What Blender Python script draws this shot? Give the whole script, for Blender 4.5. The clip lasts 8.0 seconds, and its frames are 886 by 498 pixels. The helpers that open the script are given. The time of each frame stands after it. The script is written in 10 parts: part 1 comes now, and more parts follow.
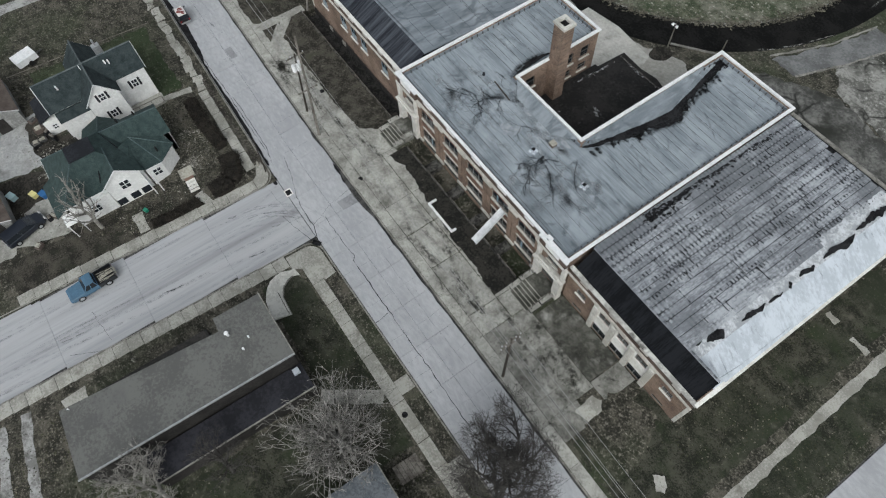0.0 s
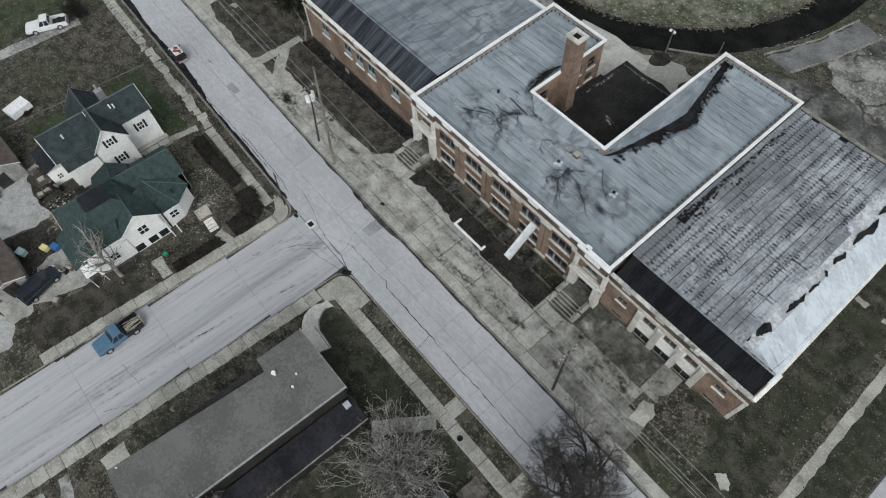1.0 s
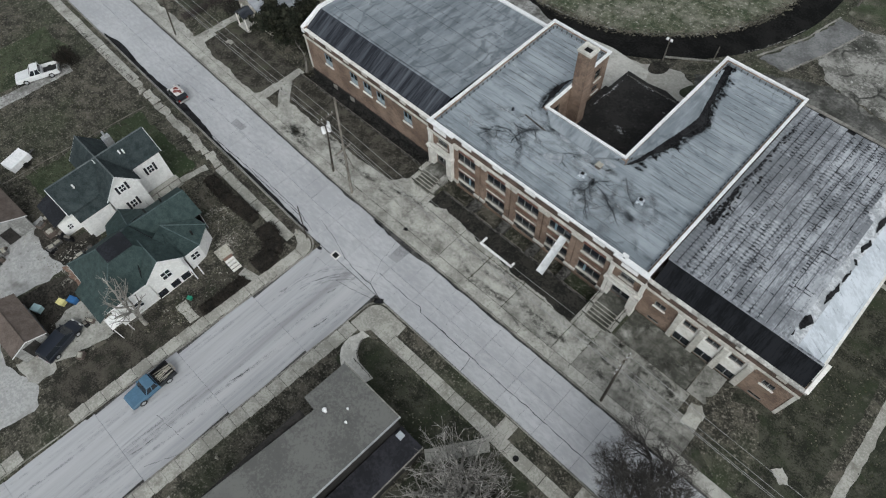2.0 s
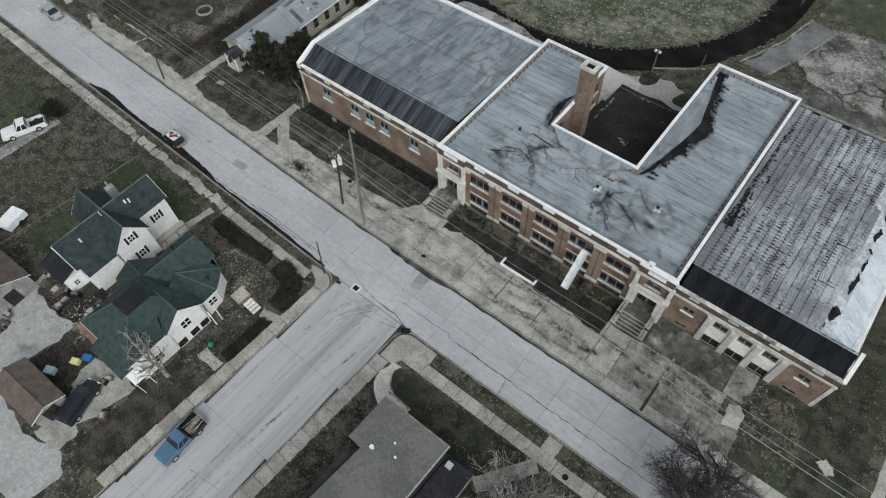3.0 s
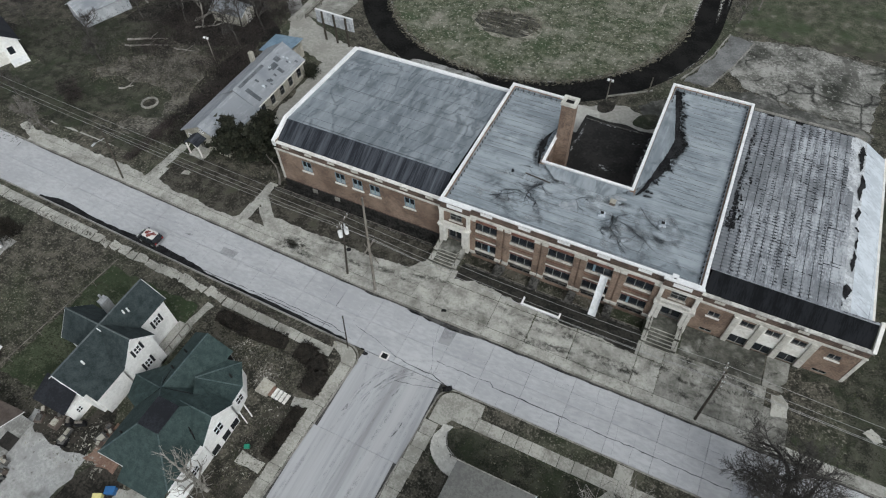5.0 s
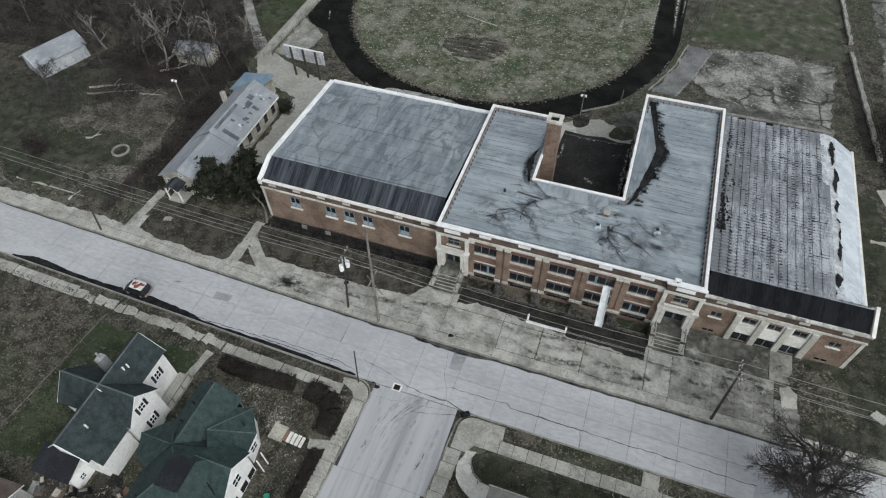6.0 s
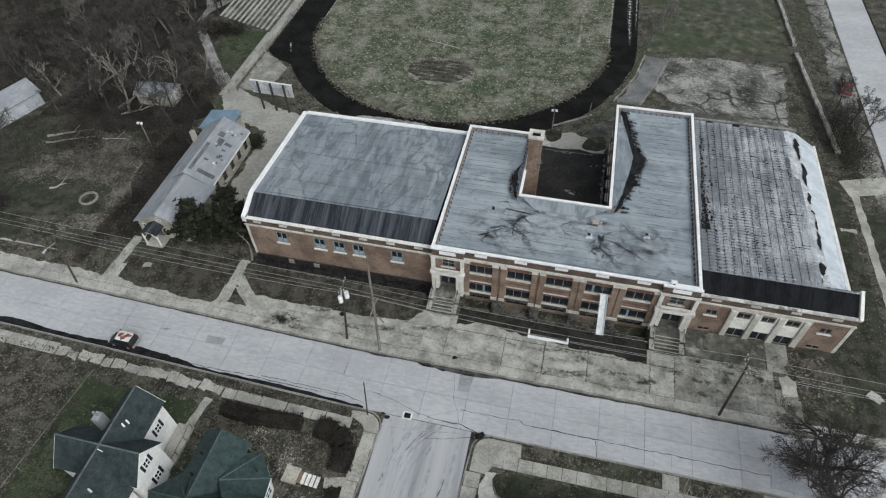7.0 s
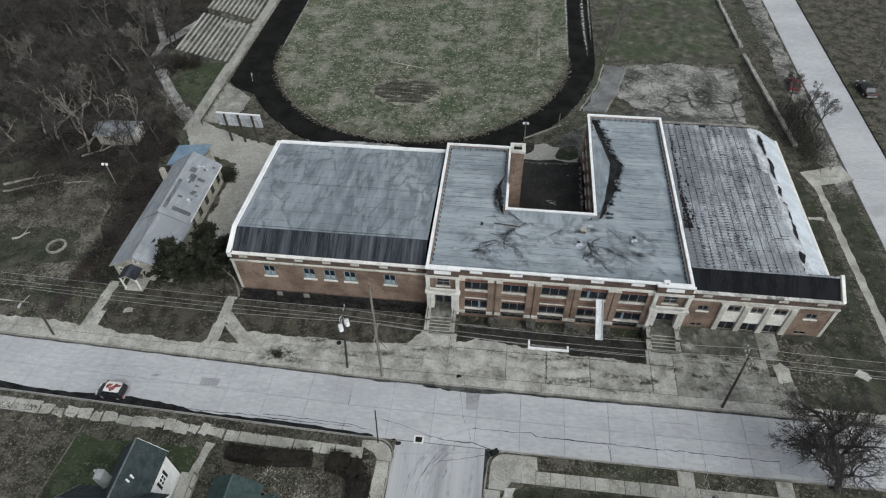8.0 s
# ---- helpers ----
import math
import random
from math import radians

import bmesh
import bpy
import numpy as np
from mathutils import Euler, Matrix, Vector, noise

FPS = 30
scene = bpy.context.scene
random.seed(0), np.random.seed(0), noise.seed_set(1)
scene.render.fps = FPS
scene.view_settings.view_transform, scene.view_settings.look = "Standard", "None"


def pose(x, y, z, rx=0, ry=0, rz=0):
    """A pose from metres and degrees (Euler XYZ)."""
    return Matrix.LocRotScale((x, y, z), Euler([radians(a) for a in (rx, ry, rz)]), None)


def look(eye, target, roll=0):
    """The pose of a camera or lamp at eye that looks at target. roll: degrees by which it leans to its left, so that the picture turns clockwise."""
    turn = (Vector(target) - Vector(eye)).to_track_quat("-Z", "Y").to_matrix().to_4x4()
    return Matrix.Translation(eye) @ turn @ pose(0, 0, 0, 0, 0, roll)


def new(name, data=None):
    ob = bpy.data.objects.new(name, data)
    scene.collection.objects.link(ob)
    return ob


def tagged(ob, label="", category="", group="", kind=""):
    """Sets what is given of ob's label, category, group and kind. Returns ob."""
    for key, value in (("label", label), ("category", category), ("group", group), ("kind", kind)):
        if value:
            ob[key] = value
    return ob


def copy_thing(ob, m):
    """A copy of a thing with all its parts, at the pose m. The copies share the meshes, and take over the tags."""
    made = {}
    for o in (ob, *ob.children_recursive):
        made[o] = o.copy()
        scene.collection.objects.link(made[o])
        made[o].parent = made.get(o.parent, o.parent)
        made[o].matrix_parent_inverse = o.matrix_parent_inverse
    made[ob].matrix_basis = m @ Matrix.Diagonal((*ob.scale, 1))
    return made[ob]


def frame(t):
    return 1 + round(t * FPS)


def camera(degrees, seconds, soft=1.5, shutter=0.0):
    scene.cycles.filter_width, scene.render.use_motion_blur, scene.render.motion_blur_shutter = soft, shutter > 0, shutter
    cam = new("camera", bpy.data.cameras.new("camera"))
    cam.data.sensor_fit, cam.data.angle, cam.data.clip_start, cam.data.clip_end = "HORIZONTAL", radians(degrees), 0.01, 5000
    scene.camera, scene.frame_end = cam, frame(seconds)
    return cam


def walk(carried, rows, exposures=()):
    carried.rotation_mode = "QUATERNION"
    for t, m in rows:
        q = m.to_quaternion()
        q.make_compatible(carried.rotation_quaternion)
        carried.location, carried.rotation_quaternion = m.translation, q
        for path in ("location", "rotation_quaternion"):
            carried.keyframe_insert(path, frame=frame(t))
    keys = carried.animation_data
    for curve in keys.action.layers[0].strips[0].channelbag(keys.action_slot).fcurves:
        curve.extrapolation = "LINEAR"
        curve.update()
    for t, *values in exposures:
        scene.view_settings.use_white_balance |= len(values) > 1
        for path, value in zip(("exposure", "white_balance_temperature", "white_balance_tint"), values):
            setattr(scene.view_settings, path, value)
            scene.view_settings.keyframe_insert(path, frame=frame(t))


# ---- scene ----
cam = camera(71.4, 8.0, 1.2)
PATH = [
    (0, (44.327, -22.492, 59.399), (43.531, -22.019, 57.626), -4.6),
    (0.5, (42.214, -25.026, 59.499), (41.429, -24.499, 57.737), -4.3),
    (1, (39.926, -27.692, 59.545), (39.153, -27.106, 57.796), -3.8),
    (1.5, (37.57, -30.078, 59.62), (36.811, -29.437, 57.884), -3.5),
    (3, (30.808, -35.851, 59.724), (30.098, -35.038, 58.04), -3.2),
    (3.5, (28.477, -37.474, 59.786), (27.799, -36.595, 58.122), -2.8),
    (4, (26.14, -38.885, 59.813), (25.499, -37.942, 58.17), -2.6),
    (4.5, (23.7, -40.181, 59.829), (23.101, -39.174, 58.208), -2.3),
    (6, (16.76, -42.929, 59.942), (16.312, -41.753, 58.387), -1.9),
    (6.5, (14.54, -43.578, 59.962), (14.153, -42.353, 58.429), -1.7),
    (7, (12.391, -44.065, 59.973), (12.068, -42.797, 58.461), -1.7),
    (7.5, (10.178, -44.483, 59.988), (9.924, -43.176, 58.496), -1.6),
    (8, (7.922, -44.622, 60.122), (7.74, -43.287, 58.644), -1.5),
]
walk(cam, [(t, look(eye, target, roll)) for t, eye, target, roll in PATH], exposures=[(0, 0.02, 6230, 5.5), (4, 0.04, 6230, 5.5), (6, 0.09, 6230, 5.5), (8, 0.12, 6230, 5.5)])

# ---- light ----
world = bpy.data.worlds.new("overcast_sky")
scene.world = world
world.use_nodes = True
wn = world.node_tree
sky = wn.nodes.new("ShaderNodeTexSky")
sky.sky_type = "NISHITA"
sky.sun_disc = False
sky.sun_elevation, sky.sun_rotation = radians(43), radians(127)
sky.air_density, sky.dust_density, sky.ozone_density = 1.0, 4.0, 1.0
grey = wn.nodes.new("ShaderNodeHueSaturation")
grey.inputs["Saturation"].default_value = 0.22
wn.links.new(sky.outputs[0], grey.inputs["Color"])
wn.links.new(grey.outputs[0], wn.nodes["Background"].inputs["Color"])
wn.nodes["Background"].inputs["Strength"].default_value = 0.13
sun_data = bpy.data.lights.new("sun", "SUN")
sun_data.energy, sun_data.angle, sun_data.color = 1.1, radians(75), (1.0, 0.97, 0.93)
sun = new("sun", sun_data)
sun.matrix_world = look((50, -38, 58), (0, 0, 0))


# ---- materials ----
def surf(name, c1, c2, s1=0.25, s2=5.0, rough=0.9, bump=0.25, stretch=(1, 1, 1), stain=None, stain2=None, stain3=None, stain4=None, con=0.13, rnd=0.0,
         metal=0.0, cracks=None, island=0.0, spec=0.3, veins=None):
    """A worn surface: two colours mixed at two scales, optional stains (colour, scale, low, high), cracks (colour, scale, width)."""
    m = bpy.data.materials.new(name)
    m.use_nodes = True
    n, l = m.node_tree.nodes, m.node_tree.links
    b = n["Principled BSDF"]
    b.inputs["Roughness"].default_value, b.inputs["Metallic"].default_value = rough, metal
    b.inputs["Specular IOR Level"].default_value = spec
    geo = n.new("ShaderNodeNewGeometry")
    mp = n.new("ShaderNodeMapping")
    mp.inputs["Scale"].default_value = stretch
    l.new(geo.outputs["Position"], mp.inputs["Vector"])

    def tex(scale, detail=6, rough_=0.6, vec=mp):
        t = n.new("ShaderNodeTexNoise")
        t.inputs["Scale"].default_value, t.inputs["Detail"].default_value, t.inputs["Roughness"].default_value = scale, detail, rough_
        l.new(vec.outputs[0], t.inputs["Vector"])
        return t.outputs["Fac"]

    def ramp(fac, lo, hi):
        r = n.new("ShaderNodeMapRange")
        r.interpolation_type = "SMOOTHSTEP"
        r.inputs["From Min"].default_value, r.inputs["From Max"].default_value = lo, hi
        l.new(fac, r.inputs["Value"])
        return r.outputs[0]

    def mix(fac, a, c):
        x = n.new("ShaderNodeMix")
        x.data_type = "RGBA"
        l.new(fac, x.inputs["Factor"])
        if isinstance(a, tuple):
            x.inputs["A"].default_value = (*a, 1)
        else:
            l.new(a, x.inputs["A"])
        x.inputs["B"].default_value = (*c, 1)
        return x.outputs["Result"]

    fine = tex(s2, 8, 0.7)
    big = tex(s1, 5, 0.6)
    add = n.new("ShaderNodeMath")
    add.operation = "ADD"
    l.new(big, add.inputs[0])
    l.new(fine, add.inputs[1])
    col = mix(ramp(add.outputs[0], 1 - con, 1 + con), c1, c2)
    for st in (stain, stain2, stain3, stain4):
        if st:
            sv = tex(st[1], 6, 0.6, mp if len(st) < 5 else geo)
            col = mix(ramp(sv, st[2] - 0.03, st[3] + 0.05), col, st[0])
    if cracks:
        warp = n.new("ShaderNodeTexNoise")
        warp.inputs["Scale"].default_value = cracks[1] * 2.5
        l.new(geo.outputs["Position"], warp.inputs["Vector"])
        va = n.new("ShaderNodeVectorMath")
        va.operation = "MULTIPLY_ADD"
        va.inputs[1].default_value = (0.9 / cracks[1] * 0.4,) * 3
        l.new(warp.outputs["Color"], va.inputs[0])
        l.new(geo.outputs["Position"], va.inputs[2])
        vo = n.new("ShaderNodeTexVoronoi")
        vo.feature = "DISTANCE_TO_EDGE"
        vo.inputs["Scale"].default_value = cracks[1]
        l.new(va.outputs[0], vo.inputs["Vector"])
        inv = n.new("ShaderNodeMapRange")
        inv.inputs["From Min"].default_value, inv.inputs["From Max"].default_value = 0.0, cracks[2]
        inv.inputs["To Min"].default_value, inv.inputs["To Max"].default_value = 1.0, 0.0
        l.new(vo.outputs["Distance"], inv.inputs["Value"])
        gate = n.new("ShaderNodeMath")
        gate.operation = "MULTIPLY"
        l.new(inv.outputs[0], gate.inputs[0])
        l.new(ramp(tex(cracks[1] * 0.6, 3, 0.5, geo), 0.46, 0.6), gate.inputs[1])
        col = mix(gate.outputs[0], col, cracks[0])
    if veins:
        colour, scale, width, amount, lean, gate_lo = veins
        vm = n.new("ShaderNodeMapping")
        vm.inputs["Scale"].default_value = lean
        l.new(geo.outputs["Position"], vm.inputs["Vector"])
        vt = n.new("ShaderNodeTexNoise")
        vt.inputs["Scale"].default_value, vt.inputs["Detail"].default_value, vt.inputs["Roughness"].default_value, vt.inputs["Distortion"].default_value = scale, 3, 0.5, 0.7
        l.new(vm.outputs[0], vt.inputs["Vector"])
        dist = n.new("ShaderNodeMath")
        dist.operation = "SUBTRACT"
        dist.inputs[1].default_value = 0.5
        l.new(vt.outputs["Fac"], dist.inputs[0])
        far = n.new("ShaderNodeMath")
        far.operation = "ABSOLUTE"
        l.new(dist.outputs[0], far.inputs[0])
        ridge = n.new("ShaderNodeMapRange")
        ridge.interpolation_type = "SMOOTHSTEP"
        ridge.inputs["From Min"].default_value, ridge.inputs["From Max"].default_value = 0.0, width
        ridge.inputs["To Min"].default_value, ridge.inputs["To Max"].default_value = amount, 0.0
        l.new(far.outputs[0], ridge.inputs["Value"])
        part_of = n.new("ShaderNodeMath")
        part_of.operation = "MULTIPLY"
        l.new(ridge.outputs[0], part_of.inputs[0])
        l.new(ramp(tex(scale * 1.4, 4, 0.6, geo), gate_lo, gate_lo + 0.2), part_of.inputs[1])
        col = mix(part_of.outputs[0], col, colour)
    if rnd or island:
        src = n.new("ShaderNodeObjectInfo").outputs["Random"] if rnd else geo.outputs["Random Per Island"]
        k = rnd or island
        r = n.new("ShaderNodeMapRange")
        r.inputs["To Min"].default_value, r.inputs["To Max"].default_value = 1 - k, 1 + k * 0.7
        l.new(src, r.inputs["Value"])
        hv = n.new("ShaderNodeHueSaturation")
        l.new(r.outputs[0], hv.inputs["Value"])
        l.new(col, hv.inputs["Color"])
        col = hv.outputs[0]
    l.new(col, b.inputs["Base Color"])
    if bump:
        bp = n.new("ShaderNodeBump")
        bp.inputs["Strength"].default_value, bp.inputs["Distance"].default_value = bump, 0.05
        l.new(fine, bp.inputs["Height"])
        l.new(bp.outputs[0], b.inputs["Normal"])
    return m


def brickwork(name, c1, c2, mortar, axis="x"):
    """Brick courses at true size on a wall that runs along x or y."""
    m = surf(name, c1, c2, 0.4, 8.0, 0.9, 0.2)
    n, l = m.node_tree.nodes, m.node_tree.links
    b = n["Principled BSDF"]
    geo = n.new("ShaderNodeNewGeometry")
    sep = n.new("ShaderNodeSeparateXYZ")
    com = n.new("ShaderNodeCombineXYZ")
    l.new(geo.outputs["Position"], sep.inputs[0])
    l.new(sep.outputs["X" if axis == "x" else "Y"], com.inputs[0])
    l.new(sep.outputs["Z"], com.inputs[1])
    bt = n.new("ShaderNodeTexBrick")
    bt.inputs["Scale"].default_value = 1.0
    bt.inputs["Brick Width"].default_value, bt.inputs["Row Height"].default_value = 0.22, 0.075
    bt.inputs["Mortar Size"].default_value, bt.inputs["Bias"].default_value = 0.006, 0.0
    bt.inputs["Color1"].default_value, bt.inputs["Color2"].default_value = (1.25, 1.2, 1.15, 1), (0.65, 0.68, 0.7, 1)
    bt.inputs["Mortar"].default_value = (*mortar, 1)
    l.new(com.outputs[0], bt.inputs["Vector"])
    old = b.inputs["Base Color"].links[0].from_socket
    mul = n.new("ShaderNodeMix")
    mul.data_type, mul.blend_type = "RGBA", "MULTIPLY"
    mul.inputs["Factor"].default_value = 1.0
    l.new(old, mul.inputs["A"])
    l.new(bt.outputs["Color"], mul.inputs["B"])
    l.new(mul.outputs["Result"], b.inputs["Base Color"])
    return m


def glazing(name, tint=(0.10, 0.11, 0.12), rough=0.08):
    m = bpy.data.materials.new(name)
    m.use_nodes = True
    b = m.node_tree.nodes["Principled BSDF"]
    b.inputs["Base Color"].default_value = (*tint, 1)
    b.inputs["Transmission Weight"].default_value = 0.8
    b.inputs["Roughness"].default_value = rough
    b.inputs["IOR"].default_value = 1.22
    return m


M = {}
M["ground"] = surf("rough_winter_grass", (0.020, 0.0195, 0.0145), (0.100, 0.092, 0.074), 0.6, 5.0, 0.95, 0.9, con=0.14,
                   stain=((0.038, 0.049, 0.025), 0.06, 0.48, 0.68), stain2=((0.20, 0.185, 0.157), 2.4, 0.57, 0.68),
                   stain3=((0.016, 0.0155, 0.0125), 0.9, 0.57, 0.69), stain4=((0.32, 0.30, 0.26), 5.0, 0.61, 0.71))
M["soil"] = surf("dark_soil", (0.012, 0.011, 0.009), (0.046, 0.041, 0.034), 0.5, 4.0, 0.95, 0.8, con=0.12,
                 stain=((0.12, 0.11, 0.09), 3.0, 0.62, 0.74), stain2=((0.075, 0.07, 0.058), 0.8, 0.58, 0.70))
M["wetsoil"] = surf("wet_black_soil", (0.008, 0.0076, 0.0066), (0.030, 0.028, 0.0235), 0.5, 4.0, 0.9, 0.8, con=0.12, stain=((0.12, 0.108, 0.09), 2.2, 0.63, 0.73))
M["field"] = surf("field_turf", (0.034, 0.046, 0.024), (0.135, 0.142, 0.098), 0.8, 7.0, 0.95, 0.9, con=0.16,
                  stain=((0.040, 0.062, 0.028), 0.16, 0.46, 0.70), stain2=((0.235, 0.223, 0.190), 0.2, 0.46, 0.70), stain3=((0.48, 0.46, 0.405), 2.2, 0.56, 0.70), stain4=((0.016, 0.022, 0.012), 3.2, 0.56, 0.70))
M["deadgrass"] = surf("pale_dead_grass", (0.13, 0.125, 0.10), (0.30, 0.285, 0.245), 0.6, 4.0, 0.95, 0.8, con=0.13, stain=((0.05, 0.058, 0.034), 1.0, 0.52, 0.64))
M["bare"] = surf("trampled_soil", (0.022, 0.023, 0.019), (0.085, 0.082, 0.07), 0.5, 3.0, 0.95, 0.8, con=0.13, stretch=(0.5, 2.2, 1), stain=((0.34, 0.325, 0.285), 0.8, 0.55, 0.66))
M["mould"] = surf("dark_leaf_mould", (0.008, 0.0075, 0.0065), (0.040, 0.036, 0.030), 0.35, 3.0, 0.95, 0.8, con=0.13,
                  stain=((0.085, 0.078, 0.066), 0.5, 0.58, 0.72), stain2=((0.15, 0.14, 0.12), 3.0, 0.64, 0.74))
M["worn"] = surf("trampled_ground", (0.040, 0.037, 0.031), (0.165, 0.153, 0.132), 0.5, 3.0, 0.95, 0.8, con=0.12,
                 stain=((0.035, 0.034, 0.026), 0.4, 0.50, 0.66), stain2=((0.34, 0.32, 0.285), 2.4, 0.59, 0.69), stain3=((0.017, 0.016, 0.0135), 1.4, 0.58, 0.68), stain4=((0.38, 0.36, 0.325), 5.0, 0.62, 0.70))
M["track"] = surf("cinder_track", (0.005, 0.005, 0.005), (0.014, 0.0135, 0.013), 0.3, 3.0, 0.95, 0.5, spec=0.1,
                  stain=((0.05, 0.048, 0.042), 1.2, 0.66, 0.8))
M["road"] = surf("concrete_road", (0.352, 0.358, 0.375), (0.455, 0.461, 0.477), 0.10, 2.5, 0.85, 0.1, stretch=(0.5, 1.2, 1), con=0.2,
                 stain=((0.29, 0.294, 0.303), 0.14, 0.56, 0.76, 1), stain2=((0.20, 0.202, 0.208), 1.1, 0.70, 0.82, 1), stain3=((0.22, 0.22, 0.225), 5.0, 0.64, 0.72), rnd=0.05)
M["side_road"] = surf("worn_asphalt_road", (0.325, 0.33, 0.345), (0.42, 0.425, 0.44), 0.14, 2.5, 0.85, 0.1, stretch=(1.1, 0.035, 1), con=0.2,
                      stain=((0.24, 0.242, 0.25), 0.35, 0.56, 0.78), stain2=((0.45, 0.45, 0.46), 0.25, 0.6, 0.75), rnd=0.02)
M["tar"] = surf("tar_joint", (0.03, 0.03, 0.03), (0.09, 0.088, 0.085), 1.0, 5.0, 0.8, 0.3)
M["walk"] = surf("pavement_concrete", (0.27, 0.264, 0.236), (0.42, 0.41, 0.375), 0.4, 5.0, 0.92, 0.3,
                 stain=((0.16, 0.155, 0.132), 0.6, 0.57, 0.72), stain2=((0.08, 0.077, 0.066), 2.2, 0.66, 0.78), rnd=0.08)
M["plaza"] = surf("stained_concrete", (0.275, 0.270, 0.247), (0.43, 0.424, 0.393), 0.5, 3.5, 0.92, 0.3, con=0.22,
                  stain=((0.072, 0.070, 0.059), 0.42, 0.46, 0.84), stain2=((0.50, 0.492, 0.458), 0.55, 0.50, 0.86),
                  stain3=((0.080, 0.078, 0.066), 2.6, 0.56, 0.76), stain4=((0.46, 0.452, 0.42), 7.0, 0.60, 0.76), rnd=0.10)
M["plaza_dark"] = surf("algae_stained_concrete", (0.055, 0.056, 0.047), (0.14, 0.138, 0.121), 0.4, 1.6, 0.92, 0.2, con=0.2,
                       stain=((0.035, 0.035, 0.029), 0.3, 0.45, 0.66), stain2=((0.42, 0.414, 0.385), 0.35, 0.56, 0.72), rnd=0.12)
M["plaza_mid"] = surf("weathered_concrete", (0.17, 0.167, 0.150), (0.31, 0.305, 0.28), 0.5, 3.0, 0.92, 0.3, con=0.22,
                      stain=((0.052, 0.051, 0.043), 0.42, 0.44, 0.82), stain2=((0.47, 0.463, 0.43), 0.6, 0.52, 0.86), stain3=((0.06, 0.059, 0.05), 2.6, 0.56, 0.76), rnd=0.12)
M["asphalt_old"] = surf("old_dark_asphalt", (0.07, 0.07, 0.066), (0.17, 0.168, 0.158), 0.25, 2.2, 0.95, 0.4, con=0.14, stain=((0.03, 0.031, 0.026), 0.18, 0.46, 0.60), stain2=((0.24, 0.236, 0.22), 0.5, 0.57, 0.72), cracks=((0.018, 0.018, 0.016), 0.2, 0.06))
M["lot_asphalt"] = surf("worn_blue_grey_asphalt", (0.115, 0.117, 0.118), (0.205, 0.207, 0.208), 0.4, 3.0, 0.93, 0.3, con=0.2, stain=((0.07, 0.072, 0.07), 0.3, 0.52, 0.7))
M["slabpale"] = surf("pale_rear_slab", (0.38, 0.372, 0.345), (0.52, 0.512, 0.485), 0.4, 2.5, 0.92, 0.2, con=0.22, stain=((0.22, 0.215, 0.195), 0.5, 0.56, 0.74), stain2=((0.12, 0.117, 0.105), 1.6, 0.66, 0.78))
M["yardpale"] = surf("pale_yard_concrete", (0.27, 0.262, 0.238), (0.40, 0.392, 0.362), 0.3, 2.0, 0.93, 0.2, con=0.2, stain=((0.17, 0.165, 0.146), 0.3, 0.54, 0.72), stain2=((0.10, 0.098, 0.085), 1.4, 0.64, 0.76))
M["drive"] = surf("pale_crushed_stone", (0.31, 0.312, 0.31), (0.45, 0.45, 0.445), 0.35, 3, 0.95, 0.4, stain=((0.20, 0.198, 0.19), 0.35, 0.48, 0.68), stain2=((0.09, 0.088, 0.08), 1.5, 0.6, 0.74))
M["kerb"] = surf("kerb_concrete", (0.16, 0.155, 0.14), (0.30, 0.29, 0.265), 0.5, 5.0, 0.92, 0.3, rnd=0.1)
M["white"] = surf("weathered_white_paint", (0.62, 0.60, 0.56), (0.76, 0.75, 0.72), 0.5, 4.0, 0.7, 0.1,
                  stain=((0.36, 0.34, 0.30), 0.9, 0.60, 0.78))
M["dirtywhite"] = surf("peeling_white_paint", (0.34, 0.33, 0.31), (0.62, 0.61, 0.58), 0.6, 4.0, 0.8, 0.2, stain=((0.07, 0.065, 0.06), 0.9, 0.54, 0.64))
M["winglawn"] = surf("trampled_brown_lawn", (0.020, 0.0185, 0.014), (0.074, 0.068, 0.056), 0.6, 5.0, 0.95, 0.9, con=0.12, stain=((0.045, 0.052, 0.028), 0.3, 0.58, 0.72), stain2=((0.15, 0.14, 0.12), 2.4, 0.60, 0.72))
M["shedwall"] = surf("pale_blue_grey_siding", (0.36, 0.38, 0.41), (0.47, 0.49, 0.52), 0.6, 4.0, 0.8, 0.1)
M["kerbwall"] = surf("dingy_grey_siding", (0.20, 0.20, 0.195), (0.34, 0.34, 0.33), 0.6, 4.0, 0.8, 0.1)
M["coping"] = surf("white_metal_coping", (0.70, 0.71, 0.72), (0.82, 0.82, 0.83), 0.4, 4.0, 0.55, 0.05, stain=((0.48, 0.48, 0.47), 0.9, 0.60, 0.78))
M["cream"] = surf("cream_limestone", (0.43, 0.415, 0.375), (0.60, 0.585, 0.545), 0.6, 4.0, 0.8, 0.15,
                  stain=((0.26, 0.245, 0.215), 0.9, 0.60, 0.76))
M["brick"] = brickwork("red_brick", (0.150, 0.107, 0.084), (0.255, 0.189, 0.150), (0.95, 0.95, 0.95))
M["brick_y"] = brickwork("red_brick_return", (0.150, 0.107, 0.084), (0.255, 0.189, 0.150), (0.95, 0.95, 0.95), "y")
M["brick_dark"] = brickwork("dark_brick", (0.06, 0.045, 0.038), (0.13, 0.095, 0.08), (0.95, 0.95, 0.95))
